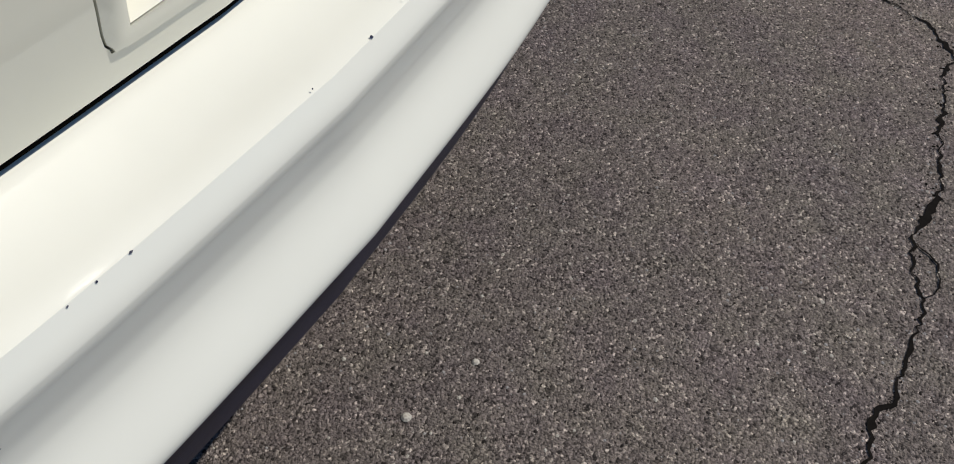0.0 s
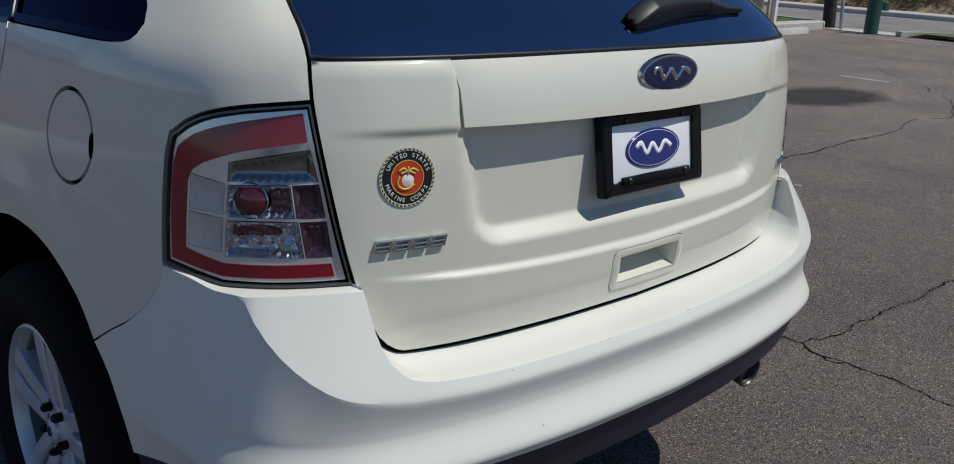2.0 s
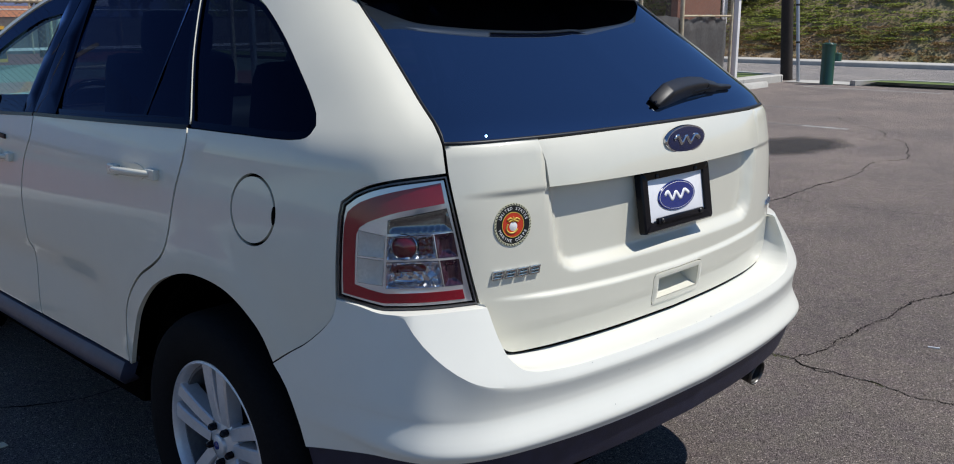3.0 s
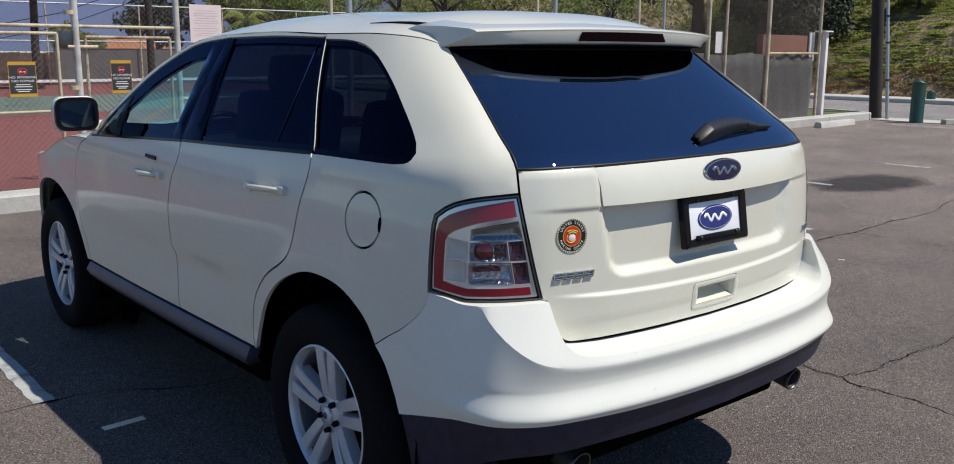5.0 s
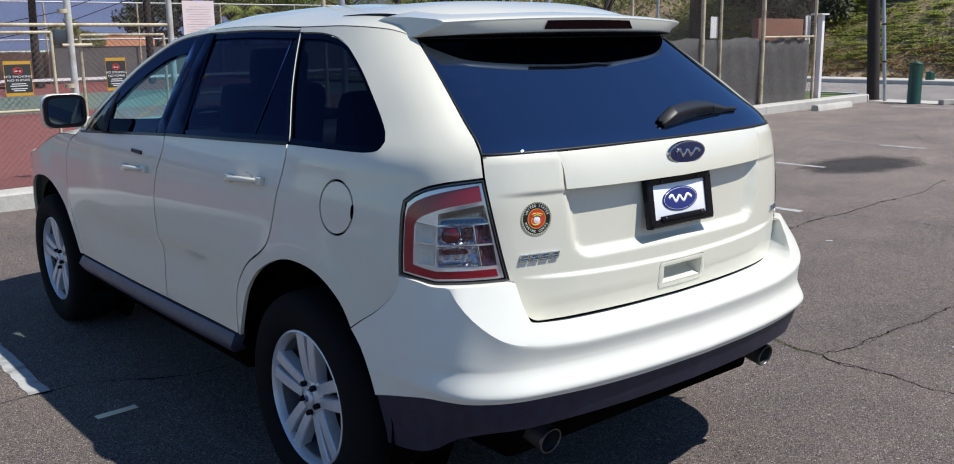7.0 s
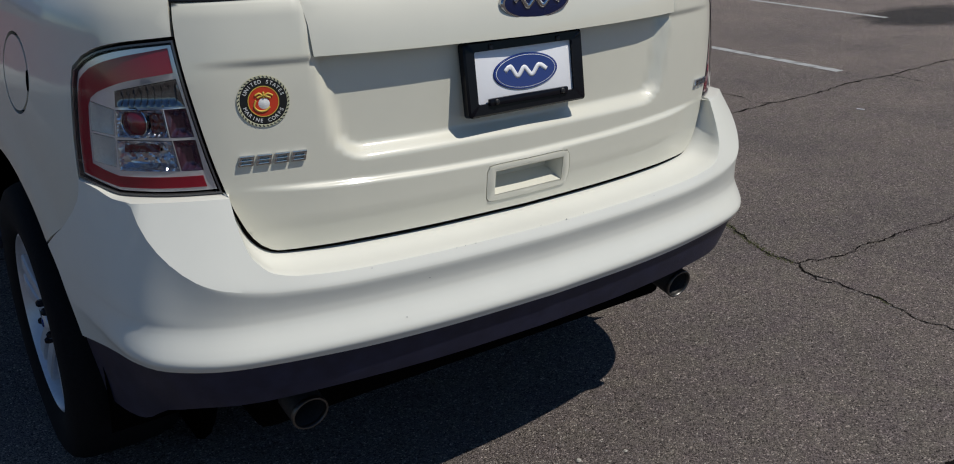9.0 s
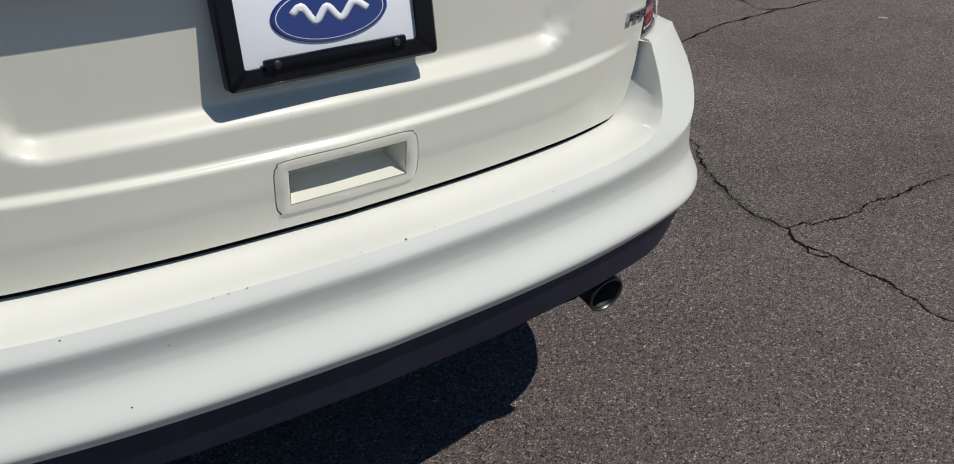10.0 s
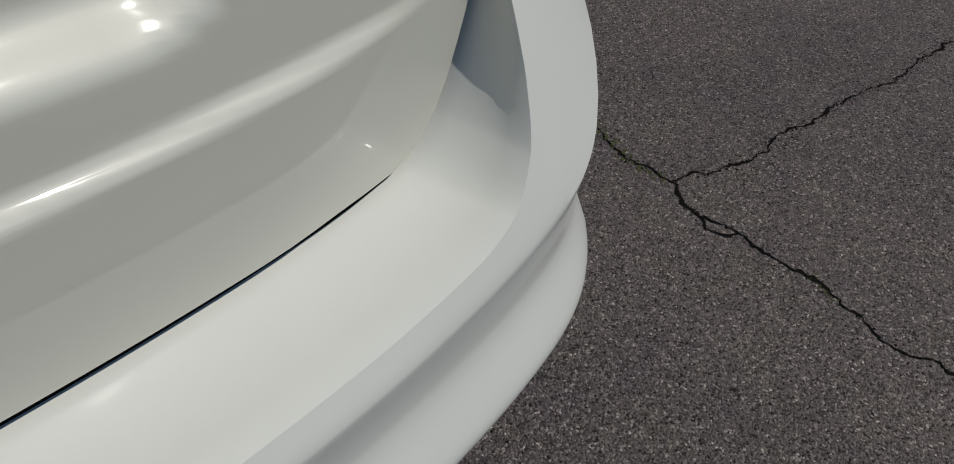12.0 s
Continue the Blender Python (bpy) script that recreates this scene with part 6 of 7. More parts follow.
# grass verge at the fence's end
bm = grid_mesh([[(17.1, 9.6, 0.12), (19.3, 9.9, 0.12)], [(17.1, 12, 0.12), (19.45, 12, 0.12)], [(17.1, 60, 0.12), (19.45, 60, 0.12)]])
tagged(part("grass_verge", bm, GRASS), "strip of green grass by the kerb", "grass", kind="structure")
bm = grid_mesh([[(18.7, 7.25, 0.1), (19.4, 7.0, 0.1)], [(18.7, 5, 0.1), (19.4, 5, 0.1)], [(18.7, -40, 0.1), (19.4, -40, 0.1)]])
tagged(part("grass_verge", bm, GRASS), "strip of green grass by the kerb", "grass", kind="structure")
sheet("pavement", 18.6, 19.58, 7.3, 9.1, 0.015, CONCRETE, 4, "pale concrete footway slab", "pavement")
STREET = asphalt("street_asphalt", (0.35, 0.345, 0.335), (0.36, 0.34, 0.32), (0.12, 0.115, 0.11))
sheet("road", 19.8, 26.4, -200, 200, 0.006, STREET, 4, "sunlit grey street", "road")
kerb_run("kerb", [(26.4, 120), (26.4, -120)], 1.3, 0.14, CONCRETE, "far pavement with its kerb")
for x, y in ((16.15, 8.63),):
    bm = bmesh.new()
    prof = [(-0.09, 0), (-0.075, 0.09), (-0.05, 0.12), (0.05, 0.12), (0.075, 0.09), (0.09, 0)]
    e1, e2 = [[bm.verts.new((x + sx * 0.78, y + sx * 0.05 + p, z)) for p, z in prof] for sx in (-1, 1)]
    for k in range(5):
        bm.faces.new((e1[k], e1[k + 1], e2[k + 1], e2[k]))
    bm.faces.new(e1), bm.faces.new(e2)
    bmesh.ops.recalc_face_normals(bm, faces=bm.faces)
    tagged(part("wheel_stop", sharpen(bm), CONCRETE), "concrete wheel stop on the asphalt", "wheel stop")

# tennis court
bm = grid_mesh([[along_fence(x, o, 0.03) for x in (-40, -10, 5, 17.0)] for o in (-0.08, 13.2)])
tagged(part("court_surround", bm, COURT_RED), "faded red tennis court surround", "court", kind="structure")
bm = grid_mesh([[along_fence(x, o, 0.026) for x in (-40, -10, 5, 17.0)] for o in (13.2, 21.8)])
tagged(part("court_floor", bm, COURT_GREEN), "dull green tennis court floor", "court", kind="structure")
bm = grid_mesh([[along_fence(x, o, 0.028) for x in (-40, -10, 5, 17.0)] for o in (21.8, 31.6)])
tagged(part("court_surround", bm, COURT_RED), "faded red run-off at the court's far end", "court", kind="structure")
for o in (14.0, 21.4):
    bm = grid_mesh([[along_fence(x, o + dd, 0.034) for x in (-30, 15)] for dd in (0, 0.08)])
    tagged(part("court_line", bm, LINE), "white painted court line", "court line", kind="structure")
def chain_link(name, p, q, z0, z1, pitch, r, label, mat=WIRE):
    """Two families of slanting wires between two posts."""
    p, q = Vector(p), Vector(q)
    L = (q - p).length
    d = (q - p).normalized()
    n = Vector((-d.y, d.x))
    H = z1 - z0
    vs, fs = [], []
    for sg in (1, -1):
        k = -int(H / pitch) - 1
        while k * pitch < L + H:
            s0 = k * pitch
            a, b = max(0, s0 if sg > 0 else s0 - H), min(L, s0 + H if sg > 0 else s0)
            k += 1
            if b - a < 0.01:
                continue
            za, zb = (z0 + (a - s0), z0 + (b - s0)) if sg > 0 else (z0 + (s0 - a), z0 + (s0 - b))
            i = len(vs)
            for t, z in ((a, za), (b, zb)):
                c = p + d * t
                for da, dn in ((r, 0), (0, r), (-r, 0), (0, -r)):
                    vs.append((c.x + n.x * dn, c.y + n.y * dn, z + da))
            fs += [(i, i + 1, i + 5, i + 4), (i + 1, i + 2, i + 6, i + 5), (i + 2, i + 3, i + 7, i + 6), (i + 3, i, i + 4, i + 7)]
    me = bpy.data.meshes.new(name)
    me.from_pydata(vs, [], fs)
    me.materials.append(mat)
    ob = new(name, me)
    ob["label"] = label
    return ob


net_y = 20.4
net = tagged(part("tennis_net", box((3, net_y, 0.83), (26, 0.02, 0.06)), SIGN_WHITE), "tennis net with a white top tape", "net")
ob = chain_link("mesh", (-10, net_y), (16, net_y), 0.06, 0.80, 0.06, 0.0016, "dark netting", BLACK)
ob.parent = net
for x in (-10, 16):
    part("net_post", tube([(x, net_y, 0.026), (x, net_y, 1.0)], 0.04), POST_GREEN, net)

fence = tagged(new("court_fence"), "tall rusty chain-link fence round the tennis court", "fence")
for x0, x1, pit in ((-6, 3.8, 0.062), (3.8, 16.7, 0.060)):
    ob = chain_link("chain_link_mesh", along_fence(x0).to_2d(), along_fence(x1).to_2d(), 0.06, 3.6, pit, 0.0014 if x1 < 5 else 0.0012, "rusty chain-link wire")
    ob.parent = fence
for x, r, mat in ((-5.9, 0.04, GALV), (-2.6, 0.035, RUSTY), (0.65, 0.036, PIPE_PALE), (1.74, 0.033, PIPE_PALE), (3.77, 0.028, RUSTY), (4.05, 0.04, GALV), (7.53, 0.03, RUSTY), (7.94, 0.036, GALV), (10.07, 0.032, RUSTY),
                  (10.81, 0.026, GALV), (12.25, 0.040, RUSTY), (12.87, 0.026, RUSTY), (14.45, 0.045, RUSTY), (16.67, 0.034, RUSTY)):
    part("fence_post", tube([along_fence(x, 0, 0.0), along_fence(x, 0, 3.75)], r, 12), mat, fence)
for x0, x1, z, r, mat in ((-6, 1.74, 1.765, 0.019, RUSTY), (1.74, 16.7, 3.62, 0.024, GALV), (14.45, 16.67, 1.52, 0.022, RUSTY), (-6, 0.62, 0.92, 0.016, RUSTY), (1.74, 3.77, 1.0, 0.02, RUSTY)):
    part("fence_rail", tube([along_fence(x0, 0.01, z), along_fence(x1, 0.01, z)], r, 10), mat, fence)
for z in (0.55, 1.15, 1.56, 1.9, 2.6):
    part("hinge_band", tube([along_fence(0.56, -0.01, z), along_fence(0.86, -0.01, z)] if z == 1.56 else [along_fence(0.60, 0, z - 0.02), along_fence(0.60, 0, z + 0.02)], 0.018 if z == 1.56 else 0.052, 10), RUSTY, fence)
part("lock_box", box(along_fence(0.56, 0.03, 1.64), (0.13, 0.07, 0.16), rotF, bevel=0.012), BRUSHED, fence, "grey metal lock box")
# gate leaves
for name, a, b, z0, z1 in (("court_gate", (0.46, FENCE(0.46)), (-1.1, FENCE(-1.1)), 0.14, 1.69), ("court_gate", (0.75, 8.42), (1.66, 8.48), 0.12, 1.66)):
    g = tagged(new(name), "rusty pipe gate with chain-link infill", "gate")
    a, b = Vector(a), Vector(b)
    for p in (a, b):
        part("gate_post", tube([(p.x, p.y, z0), (p.x, p.y, z1)], 0.017, 10), RUSTY, g)
    for z in (z0, z1):
        part("gate_rail", tube([(a.x, a.y, z), (b.x, b.y, z)], 0.017, 10), RUSTY, g)
    ob = chain_link("gate_mesh", a, b, z0, z1, 0.062, 0.002, "rusty chain-link wire")
    ob.parent = g
    part("gate_leg", tube([(a.x, a.y, 0.02), (a.x, a.y, z0)], 0.018, 8), RUSTY, g)
# dark fabric on the street end of the fence
rows = []
rr = random.Random(9)
for k in range(61):
    x = 8.0 + 8.5 * k / 60
    sag = 0.05 * math.sin(k * 0.5) + rr.uniform(-0.02, 0.02)
    rows.append([along_fence(x, 0.05 + 0.05 * math.sin(k * 1.7 + z * 5) * (0.3 + z * 0.3), 0.10 + (1.40 + sag * (0.5 if x < 14.4 else 1.0)) * z) for z in (0, 0.2, 0.4, 0.6, 0.8, 1.0)])
bm = grid_mesh(rows)
bmesh.ops.solidify(bm, geom=bm.faces[:], thickness=0.004)
tagged(part("windscreen_cloth", bm, SCREEN), "sagging dark grey windscreen fabric on the fence", "screen")
for k, (x0, x1, o) in enumerate(((14.55, 16.45, 0.25),)):
    tagged(part("brown_wall", box(along_fence((x0 + x1) / 2, o, 0.95), (x1 - x0, 0.15, 1.9), rotF, bevel=0.01), BRICK_RED), "reddish brown board wall behind the fence", "wall")
pillar = tagged(part("pillar", box(along_fence(16.93, 0.0, 0.99), (0.115, 0.115, 1.98), rotF, bevel=0.012), SIGN_WHITE), "white painted pillar at the fence's end", "pillar")
part("pillar_cap", box(along_fence(16.86, 0.0, 1.995), (0.36, 0.26, 0.03), rotF, bevel=0.008), SIGN_WHITE, pillar, "flat white cap")
part("end_board", box(along_fence(16.58, 0.14, 1.66), (0.22, 0.03, 0.62), rotF, bevel=0.004), SIGN_WHITE, pillar, "white painted board beside the pillar")

# signs on the fence


def on_fence_sign(me_or_bm, x, z, off, wide=1.0):
    m = Matrix.Translation(along_fence(x, off, z)) @ rotF.to_4x4() @ Matrix.Rotation(radians(90), 4, "X") @ Matrix.Diagonal((wide, 1, 1, 1))
    if isinstance(me_or_bm, bmesh.types.BMesh):
        me_or_bm.transform(m)
    else:
        me_or_bm.transform(m)
    return me_or_bm


def smoking_sign(x, z, wide):
    def on_sign(shape, x_, z_, off_):
        return on_fence_sign(shape, x_, z_, off_, wide)
    sg = tagged(part("no_smoking_sign", on_sign(box((0, 0, 0), (0.19, 0.34, 0.004)), x, z, -0.055), SIGN_YELLOW), "black and yellow no smoking sign wired to the fence", "sign")
    part("black_field", on_sign(box((0, 0, 0.003), (0.182, 0.275, 0.002)), x, z, -0.055), SIGN_BLACK, sg)
    part("ban_ring", on_sign(lathe([(0.027, 0.006), (0.034, 0.006), (0.034, 0.003), (0.027, 0.003)], Matrix.Translation((0, 0.075, 0.001)), 28, close=True), x, z, -0.055), SIGN_RED, sg, "red ring")
    part("ban_bar", on_sign(box((0, 0.075, 0.0055), (0.056, 0.008, 0.002), Matrix.Rotation(radians(-45), 3, "Z")), x, z, -0.055), SIGN_RED, sg)
    part("cigarette", on_sign(box((0, 0.072, 0.0045), (0.042, 0.010, 0.002)), x, z, -0.055), SIGN_WHITE, sg)
    for body, yy, size in (("NO SMOKING", 0.018, 0.031), ("NO FUMAR", -0.018, 0.031)):
        me = on_sign(text_mesh(body, size, "lettering"), x, z + yy, -0.0595)
        me.materials.append(SIGN_WHITE)
        ob = new("lettering", me)
        ob.parent = sg
    for yy, w in ((-0.052, 0.10), (-0.072, 0.12), (-0.10, 0.11), (-0.118, 0.08)):
        part("small_print", on_sign(box((0, yy, 0.0045), (w, 0.008, 0.001)), x, z, -0.055), SIGN_WHITE, sg)


smoking_sign(0.093, 1.245, 1.36)
smoking_sign(1.073, 1.255, 1.14)
nt_ = tagged(part("notice_board", on_fence_sign(box((0, 0, 0), (0.38, 0.41, 0.006)), 2.06, 1.82, -0.06), material("notice_pink", (0.70, 0.58, 0.56), rough=0.5, vary=0.05)), "pale pinkish notice with faded print on the fence", "sign")
for k in range(11):
    part("print_line", on_fence_sign(box((0, 0.14 - 0.027 * k, 0.004), (0.29 if k % 3 else 0.22, 0.006, 0.001)), 2.06, 1.82, -0.06), material("faded_print", (0.56, 0.44, 0.43), rough=0.6), nt_)
sg = tagged(part("small_sign", on_fence_sign(box((0, 0, 0), (0.25, 0.40, 0.006)), 12.72, 1.72, 0.06), SIGN_WHITE), "small white sign on the fence", "sign")

# poles and posts by the street
pole = tagged(part("utility_pole", tube([(19.44, 9.42, -0.05), (19.36, 9.6, 3.5), (19.24, 9.88, 9.0)], [0.145, 0.135, 0.11], 18), BARK), "dark weathered wooden utility pole", "pole")
pole = tagged(part("street_pole", tube([(18.86, 8.84, 0.0), (18.81, 8.99, 2.1), (18.81, 8.99, 2.12), (18.70, 9.35, 7.0)], [0.040, 0.040, 0.034, 0.032], 14), GALV), "slim galvanised steel pole", "pole")
for z in (0.9, 1.75, 2.35):
    part("band", tube([(18.86 - 0.0235 * z, 8.84 + 0.072 * z, z), (18.86 - 0.0235 * z, 8.843 + 0.072 * z, z + 0.04)], 0.046, 14), STEEL, pole)


def green_post(x, y, h, r, z=0.0):
    p = tagged(part("green_post", lathe([(0, h), (r * 0.55, h), (r * 0.6, h - 0.01), (r, h - 0.02), (r, 0.02), (r * 1.05, 0.0)], Matrix.Translation((x, y, z)), 28), POST_GREEN), "dark green metal drinking fountain post", "fountain")
    part("spout", tube([(x, y, z + h), (x, y, z + h + 0.035), (x - 0.03, y, z + h + 0.05)], 0.014, 8), CHROME, p)
    part("top_ring", lathe([(r * 1.03, h - 0.03), (r * 1.03, h - 0.05), (r, h - 0.055), (r, h - 0.025)], Matrix.Translation((x, y, z)), 28, close=True), POST_GREEN, p)


green_post(18.55, 8.02, 0.93, 0.145)
green_post(26.9, 11.45, 0.26, 0.13, 0.14)

# ---- distance: far fence, hill, trees ----
tagged(part("far_windscreen", box((19.2, 40.2, 0.80), (19.6, 0.1, 1.5)), SCREEN), "dark fabric on the far court fence", "screen")
BOARDS = material("brown_boards", (0.13, 0.075, 0.060), rough=0.9, vary=0.25, scale=0.8, stain=(0.20, 0.14, 0.11), stain_amount=0.6, stain_scale=0.4)
fw = tagged(new("board_fence"), "weathered reddish brown board fence beyond the court", "fence")
rb = random.Random(12)
for k in range(74):
    part("board", box((9.3 - 0.5 * k, 40.2 + rb.uniform(-0.02, 0.02), 0.68 + rb.uniform(-0.02, 0.03)), (0.49, 0.04, 1.36)), BOARDS, fw)
ff = tagged(new("far_fence"), "far chain-link court fence", "fence")
for k in range(14):
    part("fence_post", tube([(-26 + k * 3.9, 40.0, 0), (-26 + k * 3.9, 40.0, 3.4)], 0.035, 8), RUSTY, ff)
for z in (1.85, 3.4):
    part("fence_rail", tube([(-26, 40.0, z), (25, 40.0, z)], 0.03, 8), GALV, ff)
ob = chain_link("chain_link_mesh", (-26, 40.0), (25, 40.0), 0.1, 3.4, 0.16, 0.006, "far chain-link wire")
ob.parent = ff

HILL_BASE = spline([(46, 88), (35, 64), (31, 48), (31, 36), (31, 27), (29.6, 18), (28.9, 8), (28.9, -6), (30, -40)], 1.5)


def hill_point(k, t):
    """t metres up the slope from the foot at sample k."""
    a, b = Vector(HILL_BASE[max(k - 1, 0)]), Vector(HILL_BASE[min(k + 1, len(HILL_BASE) - 1)])
    d = (b - a).normalized()
    n = Vector((-d.y, d.x))
    p = Vector(HILL_BASE[k]) + n * t
    h = 0.03 if t <= 0 else 4.5 * (1 - math.exp(-t / 7.0)) + 0.17 * t
    h *= min(1.0, 0.35 + k * 0.03)
    h += 0.7 * noise.noise((p.x * 0.15, p.y * 0.15, 1.0)) * min(1, max(0, t / 3))
    return Vector((p.x, p.y, h))


bm = grid_mesh([[hill_point(k, t) for t in (-1.9, -0.5, 0.0, 0.6, 1.3, 2.2, 3.2, 4.4, 6, 8, 10.5, 13.5, 17, 22, 30, 42)] for k in range(len(HILL_BASE))])
bmesh.ops.recalc_face_normals(bm, faces=bm.faces)
tagged(part("hillside", bm, SOIL), "dry brown hillside bank", "hill", kind="structure")


def leaves(spots, per, size, spread, seed, flat=0.7, tilt=1.0):
    """Loose clumps of small leaf blades round the given spots (x, y, z, radius)."""
    r = np.random.default_rng(seed)
    vs = []
    for x, y, z, rad in spots:
        n = int(per * max(0.4, rad))
        c = r.normal(0, 1, (n, 3))
        c /= np.linalg.norm(c, axis=1, keepdims=True)
        c *= (rad * (0.45 + 0.6 * r.random((n, 1)) ** 0.5)) * np.array([spread, spread, flat])
        c += np.array([x, y, z])
        a, b = r.normal(0, 1, (n, 3)) * (1, 1, tilt), r.normal(0, 1, (n, 3)) * (1, 1, tilt)
        a /= np.linalg.norm(a, axis=1, keepdims=True)
        b -= a * np.sum(a * b, axis=1, keepdims=True)
        b /= np.linalg.norm(b, axis=1, keepdims=True)
        s = size * (0.6 + 0.8 * r.random((n, 1)))
        vs.append(np.stack([c - a * s, c + b * s * 0.45, c + a * s, c - b * s * 0.45], 1).reshape(-1, 3))
    v = np.concatenate(vs)
    f = np.arange(len(v)).reshape(-1, 4)
    me = bpy.data.meshes.new("leaves")
    me.from_pydata(v.tolist(), [], f.tolist())
    return me


rh = random.Random(21)
K = len(HILL_BASE)


def hill_spots(n, k0, k1, t0, t1, r0, r1, lift=0.1, patch=None, seed=0):
    """Spots over the bank; with patch, only where a broad noise lies above that level."""
    out = []
    while len(out) < n:
        k, t = rh.randrange(int(k0 * K), int(k1 * K)), rh.uniform(t0, t1)
        p = hill_point(k, t).lerp(hill_point(k + 1, t), rh.random())
        if patch is not None and noise.noise((p.x * 0.55, p.y * 0.38, seed)) + rh.uniform(-0.12, 0.12) < patch:
            continue
        r = rh.uniform(r0, r1)
        out.append((p.x, p.y, p.z + lift * r, r))
    return out


stuff("ground_cover", leaves(hill_spots(2700, 0.48, 0.72, 0.9, 8.5, 0.14, 0.34, 0.1, -0.5, 3), 300, 0.039, 1.4, 31, 0.12, 0.2), LEAF_BANK, "green creeping ground cover on the bank", "ground cover")
stuff("ground_cover", leaves(hill_spots(1300, 0.48, 0.72, 0.5, 8, 0.16, 0.36, 0.1, -0.2, 9), 280, 0.037, 1.4, 32, 0.12, 0.2), LEAF_DRY, "olive dry ground cover on the bank", "ground cover")
stuff("ground_cover", leaves(hill_spots(1100, 0.48, 0.72, 0.0, 1.6, 0.12, 0.26), 260, 0.031, 1.4, 35, 0.25, 0.25), LEAF_BROWN, "brown dried ground cover at the bank's foot", "ground cover")
stuff("hill_scrub", leaves(hill_spots(480, 0.0, 0.56, 0.5, 22, 0.7, 1.7, 0.4), 170, 0.105, 1.0, 33, 0.8), LEAF_DRY, "olive scrub over the hillside", "scrub")
stuff("hill_scrub", leaves(hill_spots(300, 0.0, 0.56, 0.5, 22, 0.7, 1.6, 0.4), 170, 0.10, 1.0, 34, 0.8), LEAF, "green scrub over the hillside", "scrub")


def tree(x, y, z, h, crown, mat, seed, label, size=0.13, per=70):
    r = random.Random(seed)
    t = tagged(new("tree"), label, "tree")
    t.location = (x, y, z)
    top = (r.uniform(-0.4, 0.4), r.uniform(-0.4, 0.4), h * 0.75)
    bm = bmesh.new()
    add_tube(bm, [(0, 0, -0.2), (top[0] * 0.3, top[1] * 0.3, h * 0.3), top], [0.045 * h, 0.033 * h, 0.012 * h], 10)
    tips = []
    for k in range(9):
        a = k * 2.4 + r.uniform(-0.3, 0.3)
        z0 = h * r.uniform(0.28, 0.62)
        reach = crown * r.uniform(0.55, 0.95)
        tip = (reach * math.cos(a), reach * math.sin(a), z0 + h * r.uniform(0.12, 0.32))
        add_tube(bm, [(top[0] * 0.5, top[1] * 0.5, z0), (tip[0] * 0.5, tip[1] * 0.5, (z0 + tip[2]) / 2 + 0.1), tip], [0.016 * h, 0.010 * h, 0.004 * h], 6)
        tips.append(tip)
    part("trunk", bm, BARK, t)
    spots = [(q[0] + r.uniform(-0.3, 0.3), q[1] + r.uniform(-0.3, 0.3), q[2] + r.uniform(-0.2, 0.4), crown * r.uniform(0.22, 0.42)) for q in tips + [top, (top[0], top[1], h * 0.9)] for _ in range(3)]
    me = leaves(spots, per, size, 1.0, seed, 0.8)
    me.materials.append(mat)
    ob = new("crown", me)
    ob.parent = t
    return t


for i, (k, t_, h, c, mat, lb) in enumerate(((0.10, 3, 6.0, 2.6, LEAF, "green tree on the hillside"), (0.17, 2, 5.0, 2.4, LEAF_DRY, "olive tree on the hillside"), (0.24, 2, 6.0, 2.8, LEAF, "green tree on the hillside"),
                                            (0.30, 3, 5.5, 2.6, LEAF_DRY, "olive tree on the hillside"), (0.36, 1.5, 6.0, 3.0, LEAF, "green tree on the hillside"), (0.41, 1.5, 5.5, 2.8, LEAF_DRY, "grey-green tree behind the court"),
                                            (0.46, 1.2, 5.5, 2.7, LEAF, "grey-green tree behind the court"))):
    p = hill_point(int(k * K), t_)
    tree(p.x, p.y, p.z, h, c, mat, 50 + i, lb)
# near-black leaf colour holds the shade these trees and shrubs stand in
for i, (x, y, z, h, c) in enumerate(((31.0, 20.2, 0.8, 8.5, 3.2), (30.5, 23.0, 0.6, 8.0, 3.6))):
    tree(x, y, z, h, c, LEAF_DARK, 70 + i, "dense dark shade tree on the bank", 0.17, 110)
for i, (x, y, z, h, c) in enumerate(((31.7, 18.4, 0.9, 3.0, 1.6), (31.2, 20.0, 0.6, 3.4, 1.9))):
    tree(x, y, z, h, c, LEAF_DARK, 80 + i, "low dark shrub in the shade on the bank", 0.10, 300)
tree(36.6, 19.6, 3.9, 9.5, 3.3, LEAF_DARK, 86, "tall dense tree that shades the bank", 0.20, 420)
tree(35.0, 15.9, 3.1, 1.8, 0.9, LEAF, 87, "small bright green shrub on the bank", 0.07, 500)
for i, (x, y, h, c, mat) in enumerate(((20.3, 45.5, 5.6, 2.0, LEAF_DRY), (23.4, 46.5, 6.4, 2.4, LEAF))):
    tree(x, y, 0, h, c, mat, 96 + i, "leafy olive green tree beyond the court", 0.14, 190)
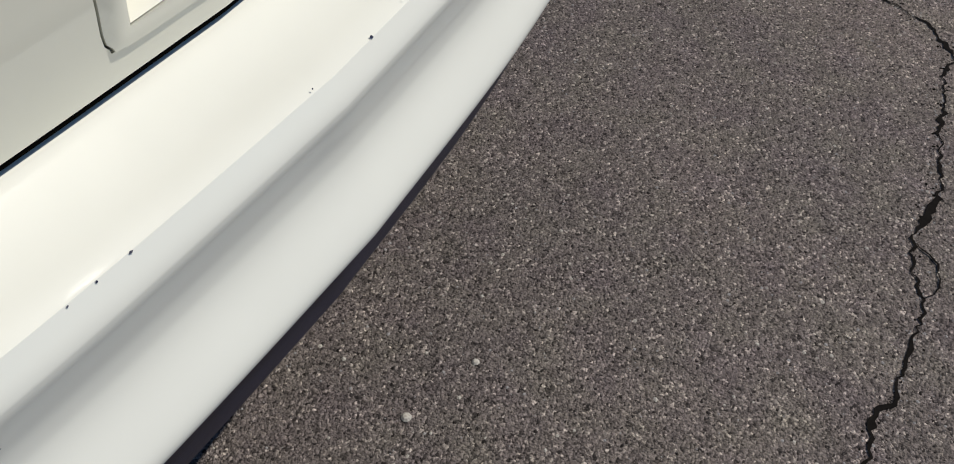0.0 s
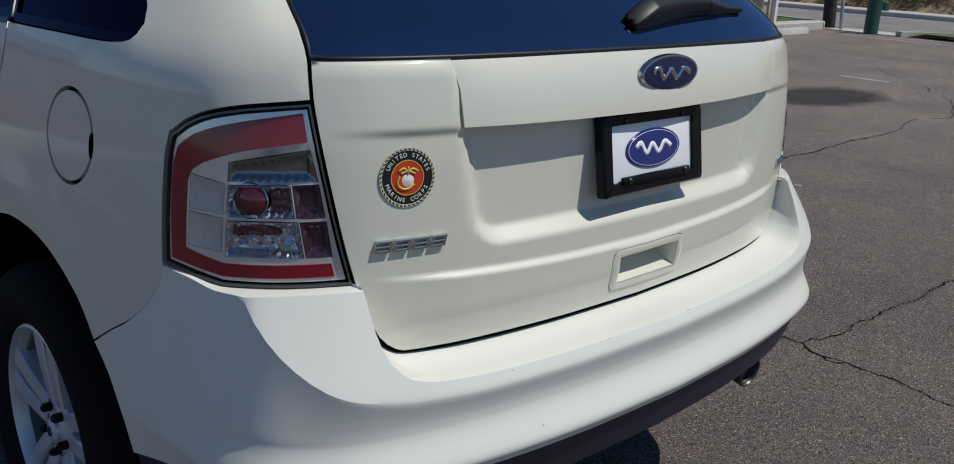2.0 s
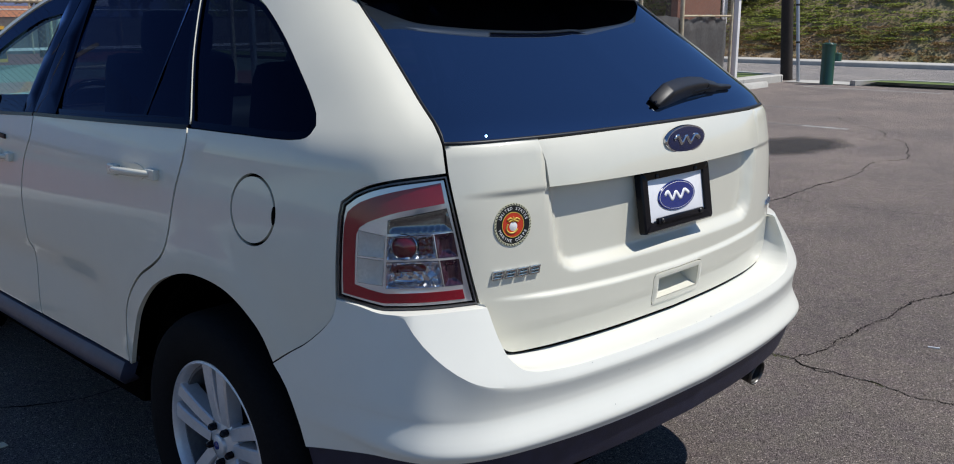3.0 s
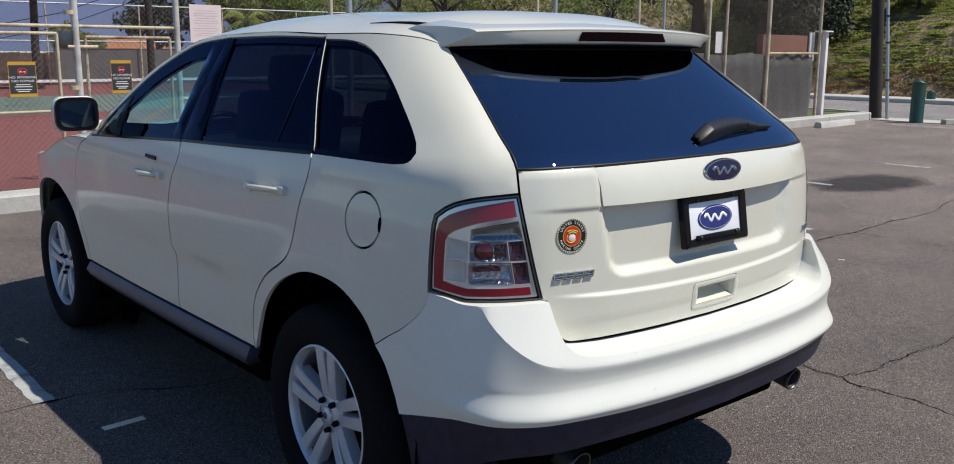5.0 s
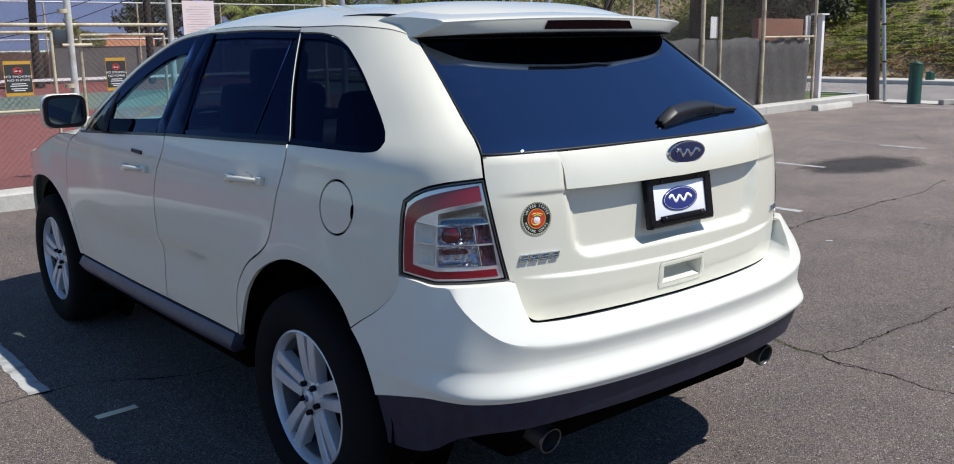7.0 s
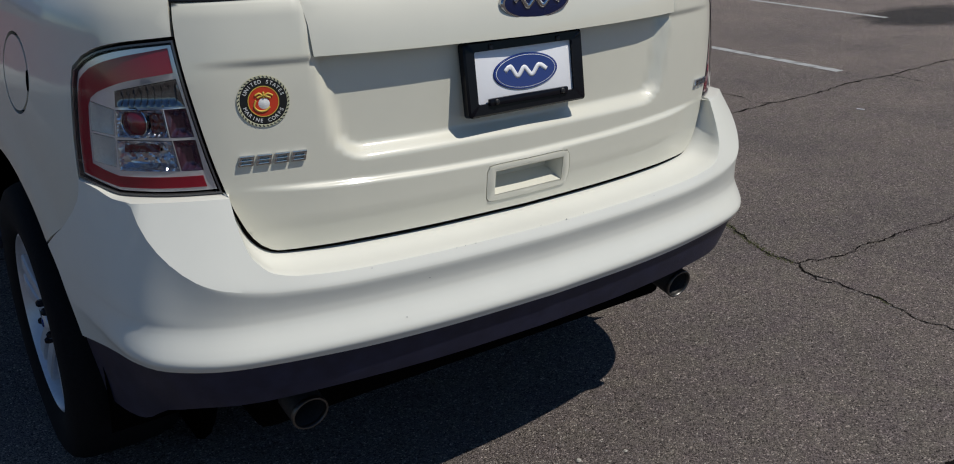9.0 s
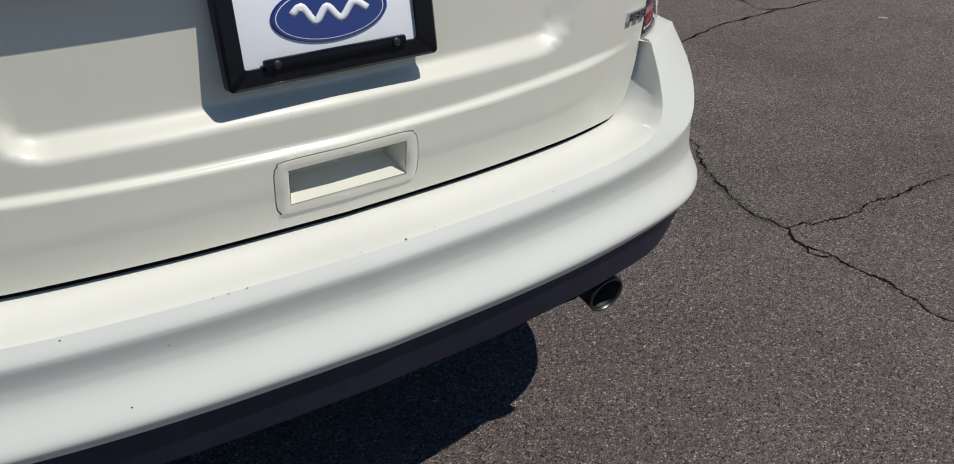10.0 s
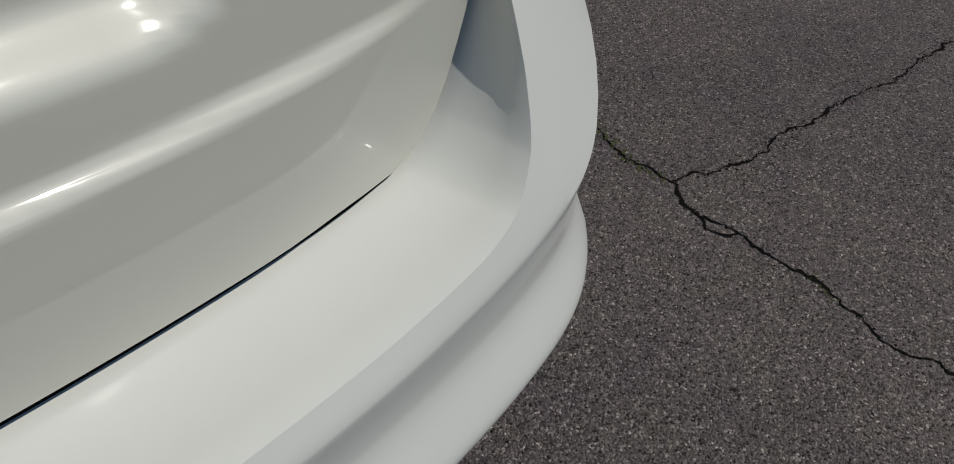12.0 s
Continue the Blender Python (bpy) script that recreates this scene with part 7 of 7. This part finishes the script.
# bare trunks and wires beyond the court, hazy hills
palm = tagged(part("palm_tree", tube([(7.6, 36, -0.1), (7.55, 36, 1.5), (7.65, 36, 4.2)], [0.20, 0.15, 0.13], 12), BARK), "tall palm with a rough bare trunk", "tree")
me = leaves([(7.65 + 0.55 * math.cos(k * 0.9), 36 + 0.55 * math.sin(k * 0.9), 4.15 + 0.25 * math.sin(k * 2.1), 0.75) for k in range(7)], 70, 0.28, 1.0, 95, 0.7)
me.materials.append(LEAF_DARK)
fronds = new("fronds", me)
fronds.parent = palm
tagged(part("utility_pole", tube([(11.9, 36, 0), (11.95, 36, 9)], [0.15, 0.12], 10), BARK), "far wooden utility pole", "pole")
for dz in (0.0, 0.5):
    tagged(part("overhead_wire", tube([(5.0, 36, 1.6 + dz), (8.5, 36, 2.35 + dz), (11.9, 36, 3.6 + dz)], 0.014, 5), BLACK), "overhead wire between poles", "wire")
tree(12.0, 46, 0, 2.5, 1.2, LEAF_DRY, 90, "olive round bush beyond the court", 0.12, 160)
tree(16.6, 47, 0, 4.4, 1.7, LEAF_DARK, 91, "dark green tree beyond the court", 0.14, 140)
ROOF_TILE = material("roof_tiles", (0.36, 0.15, 0.075), rough=0.9, vary=0.2, scale=3)
STUCCO = material("tan_stucco", (0.34, 0.26, 0.19), rough=0.9, vary=0.1, scale=2)
house = tagged(new("house"), "low stucco house with an orange tile roof", "house")
part("wall", box((22.4, 69, 0.75), (5.0, 5.0, 1.5)), STUCCO, house)
bm = bmesh.new()
base = [bm.verts.new((22.4 + sx * 2.9, 69 + sy * 2.9, 1.5)) for sx, sy in ((-1, -1), (1, -1), (1, 1), (-1, 1))]
ends = [bm.verts.new((22.4 + sx * 1.3, 69, 2.35)) for sx in (-1, 1)]
for f in ((base[0], base[1], ends[1], ends[0]), (base[1], base[2], ends[1]), (base[2], base[3], ends[0], ends[1]), (base[3], base[0], ends[0]), (base[3], base[2], base[1], base[0])):
    bm.faces.new(f)
bmesh.ops.recalc_face_normals(bm, faces=bm.faces)
part("roof", sharpen(bm, 20), ROOF_TILE, house, "orange tile hip roof")


def fan_palm(x, y, h, reach, seed):
    """A short trunk with arching fronds, each a rib with many narrow leaflets."""
    r = random.Random(seed)
    pt = tagged(part("palm_tree", tube([(x, y, -0.1), (x + 0.05, y, h * 0.5), (x, y, h)], [0.20, 0.15, 0.14], 12), BARK), "green palm with arching fronds beyond the court", "tree")
    vs, fs = [], []
    for k in range(34):
        w, up = k * 2.4, r.uniform(-0.35, 1.0)
        d, sd = Vector((math.cos(w), math.sin(w), 0)), Vector((-math.sin(w), math.cos(w), 0))
        length = reach * r.uniform(0.75, 1.05)
        for j in range(2, 15):
            t = j / 14
            c = Vector((x, y, h)) + d * length * t * (1 - 0.25 * up) + Vector((0, 0, length * (up * t - 0.75 * t * t)))
            for sg in (-1, 1):
                tip = c + sd * sg * 0.42 * (1.1 - t) + d * 0.22 + Vector((0, 0, -0.12 - 0.1 * r.random()))
                i = len(vs)
                vs += [tuple(c - d * 0.03), tuple(c + d * 0.03), tuple(tip)]
                fs.append((i, i + 1, i + 2))
    me = bpy.data.meshes.new("fronds")
    me.from_pydata(vs, [], fs)
    me.materials.append(LEAF_BANK)
    ob = new("fronds", me)
    ob.parent = pt


fan_palm(19.4, 42.6, 3.0, 2.0, 41)
fan_palm(22.4, 43.5, 2.6, 1.8, 42)
fan_palm(25.4, 42.5, 2.8, 1.9, 43)
# the blue of distance haze is put into the hills' own colour
HAZE = material("far_hills", (0.15, 0.19, 0.33), rough=1.0, vary=0.1, scale=0.01)
rows = []
for k in range(41):
    a = radians(50 + 75 * k / 40)
    d = 900
    hgt = 62 + 14 * noise.noise((k * 0.23, 0, 5)) + 5 * noise.noise((k * 0.9, 2, 5))
    rows.append([(d * math.cos(a), d * math.sin(a), -1), (d * 1.02 * math.cos(a), d * 1.02 * math.sin(a), max(4, hgt))])
tagged(part("backdrop", grid_mesh(rows), HAZE), "hazy blue hills on the horizon", "hills", kind="structure")
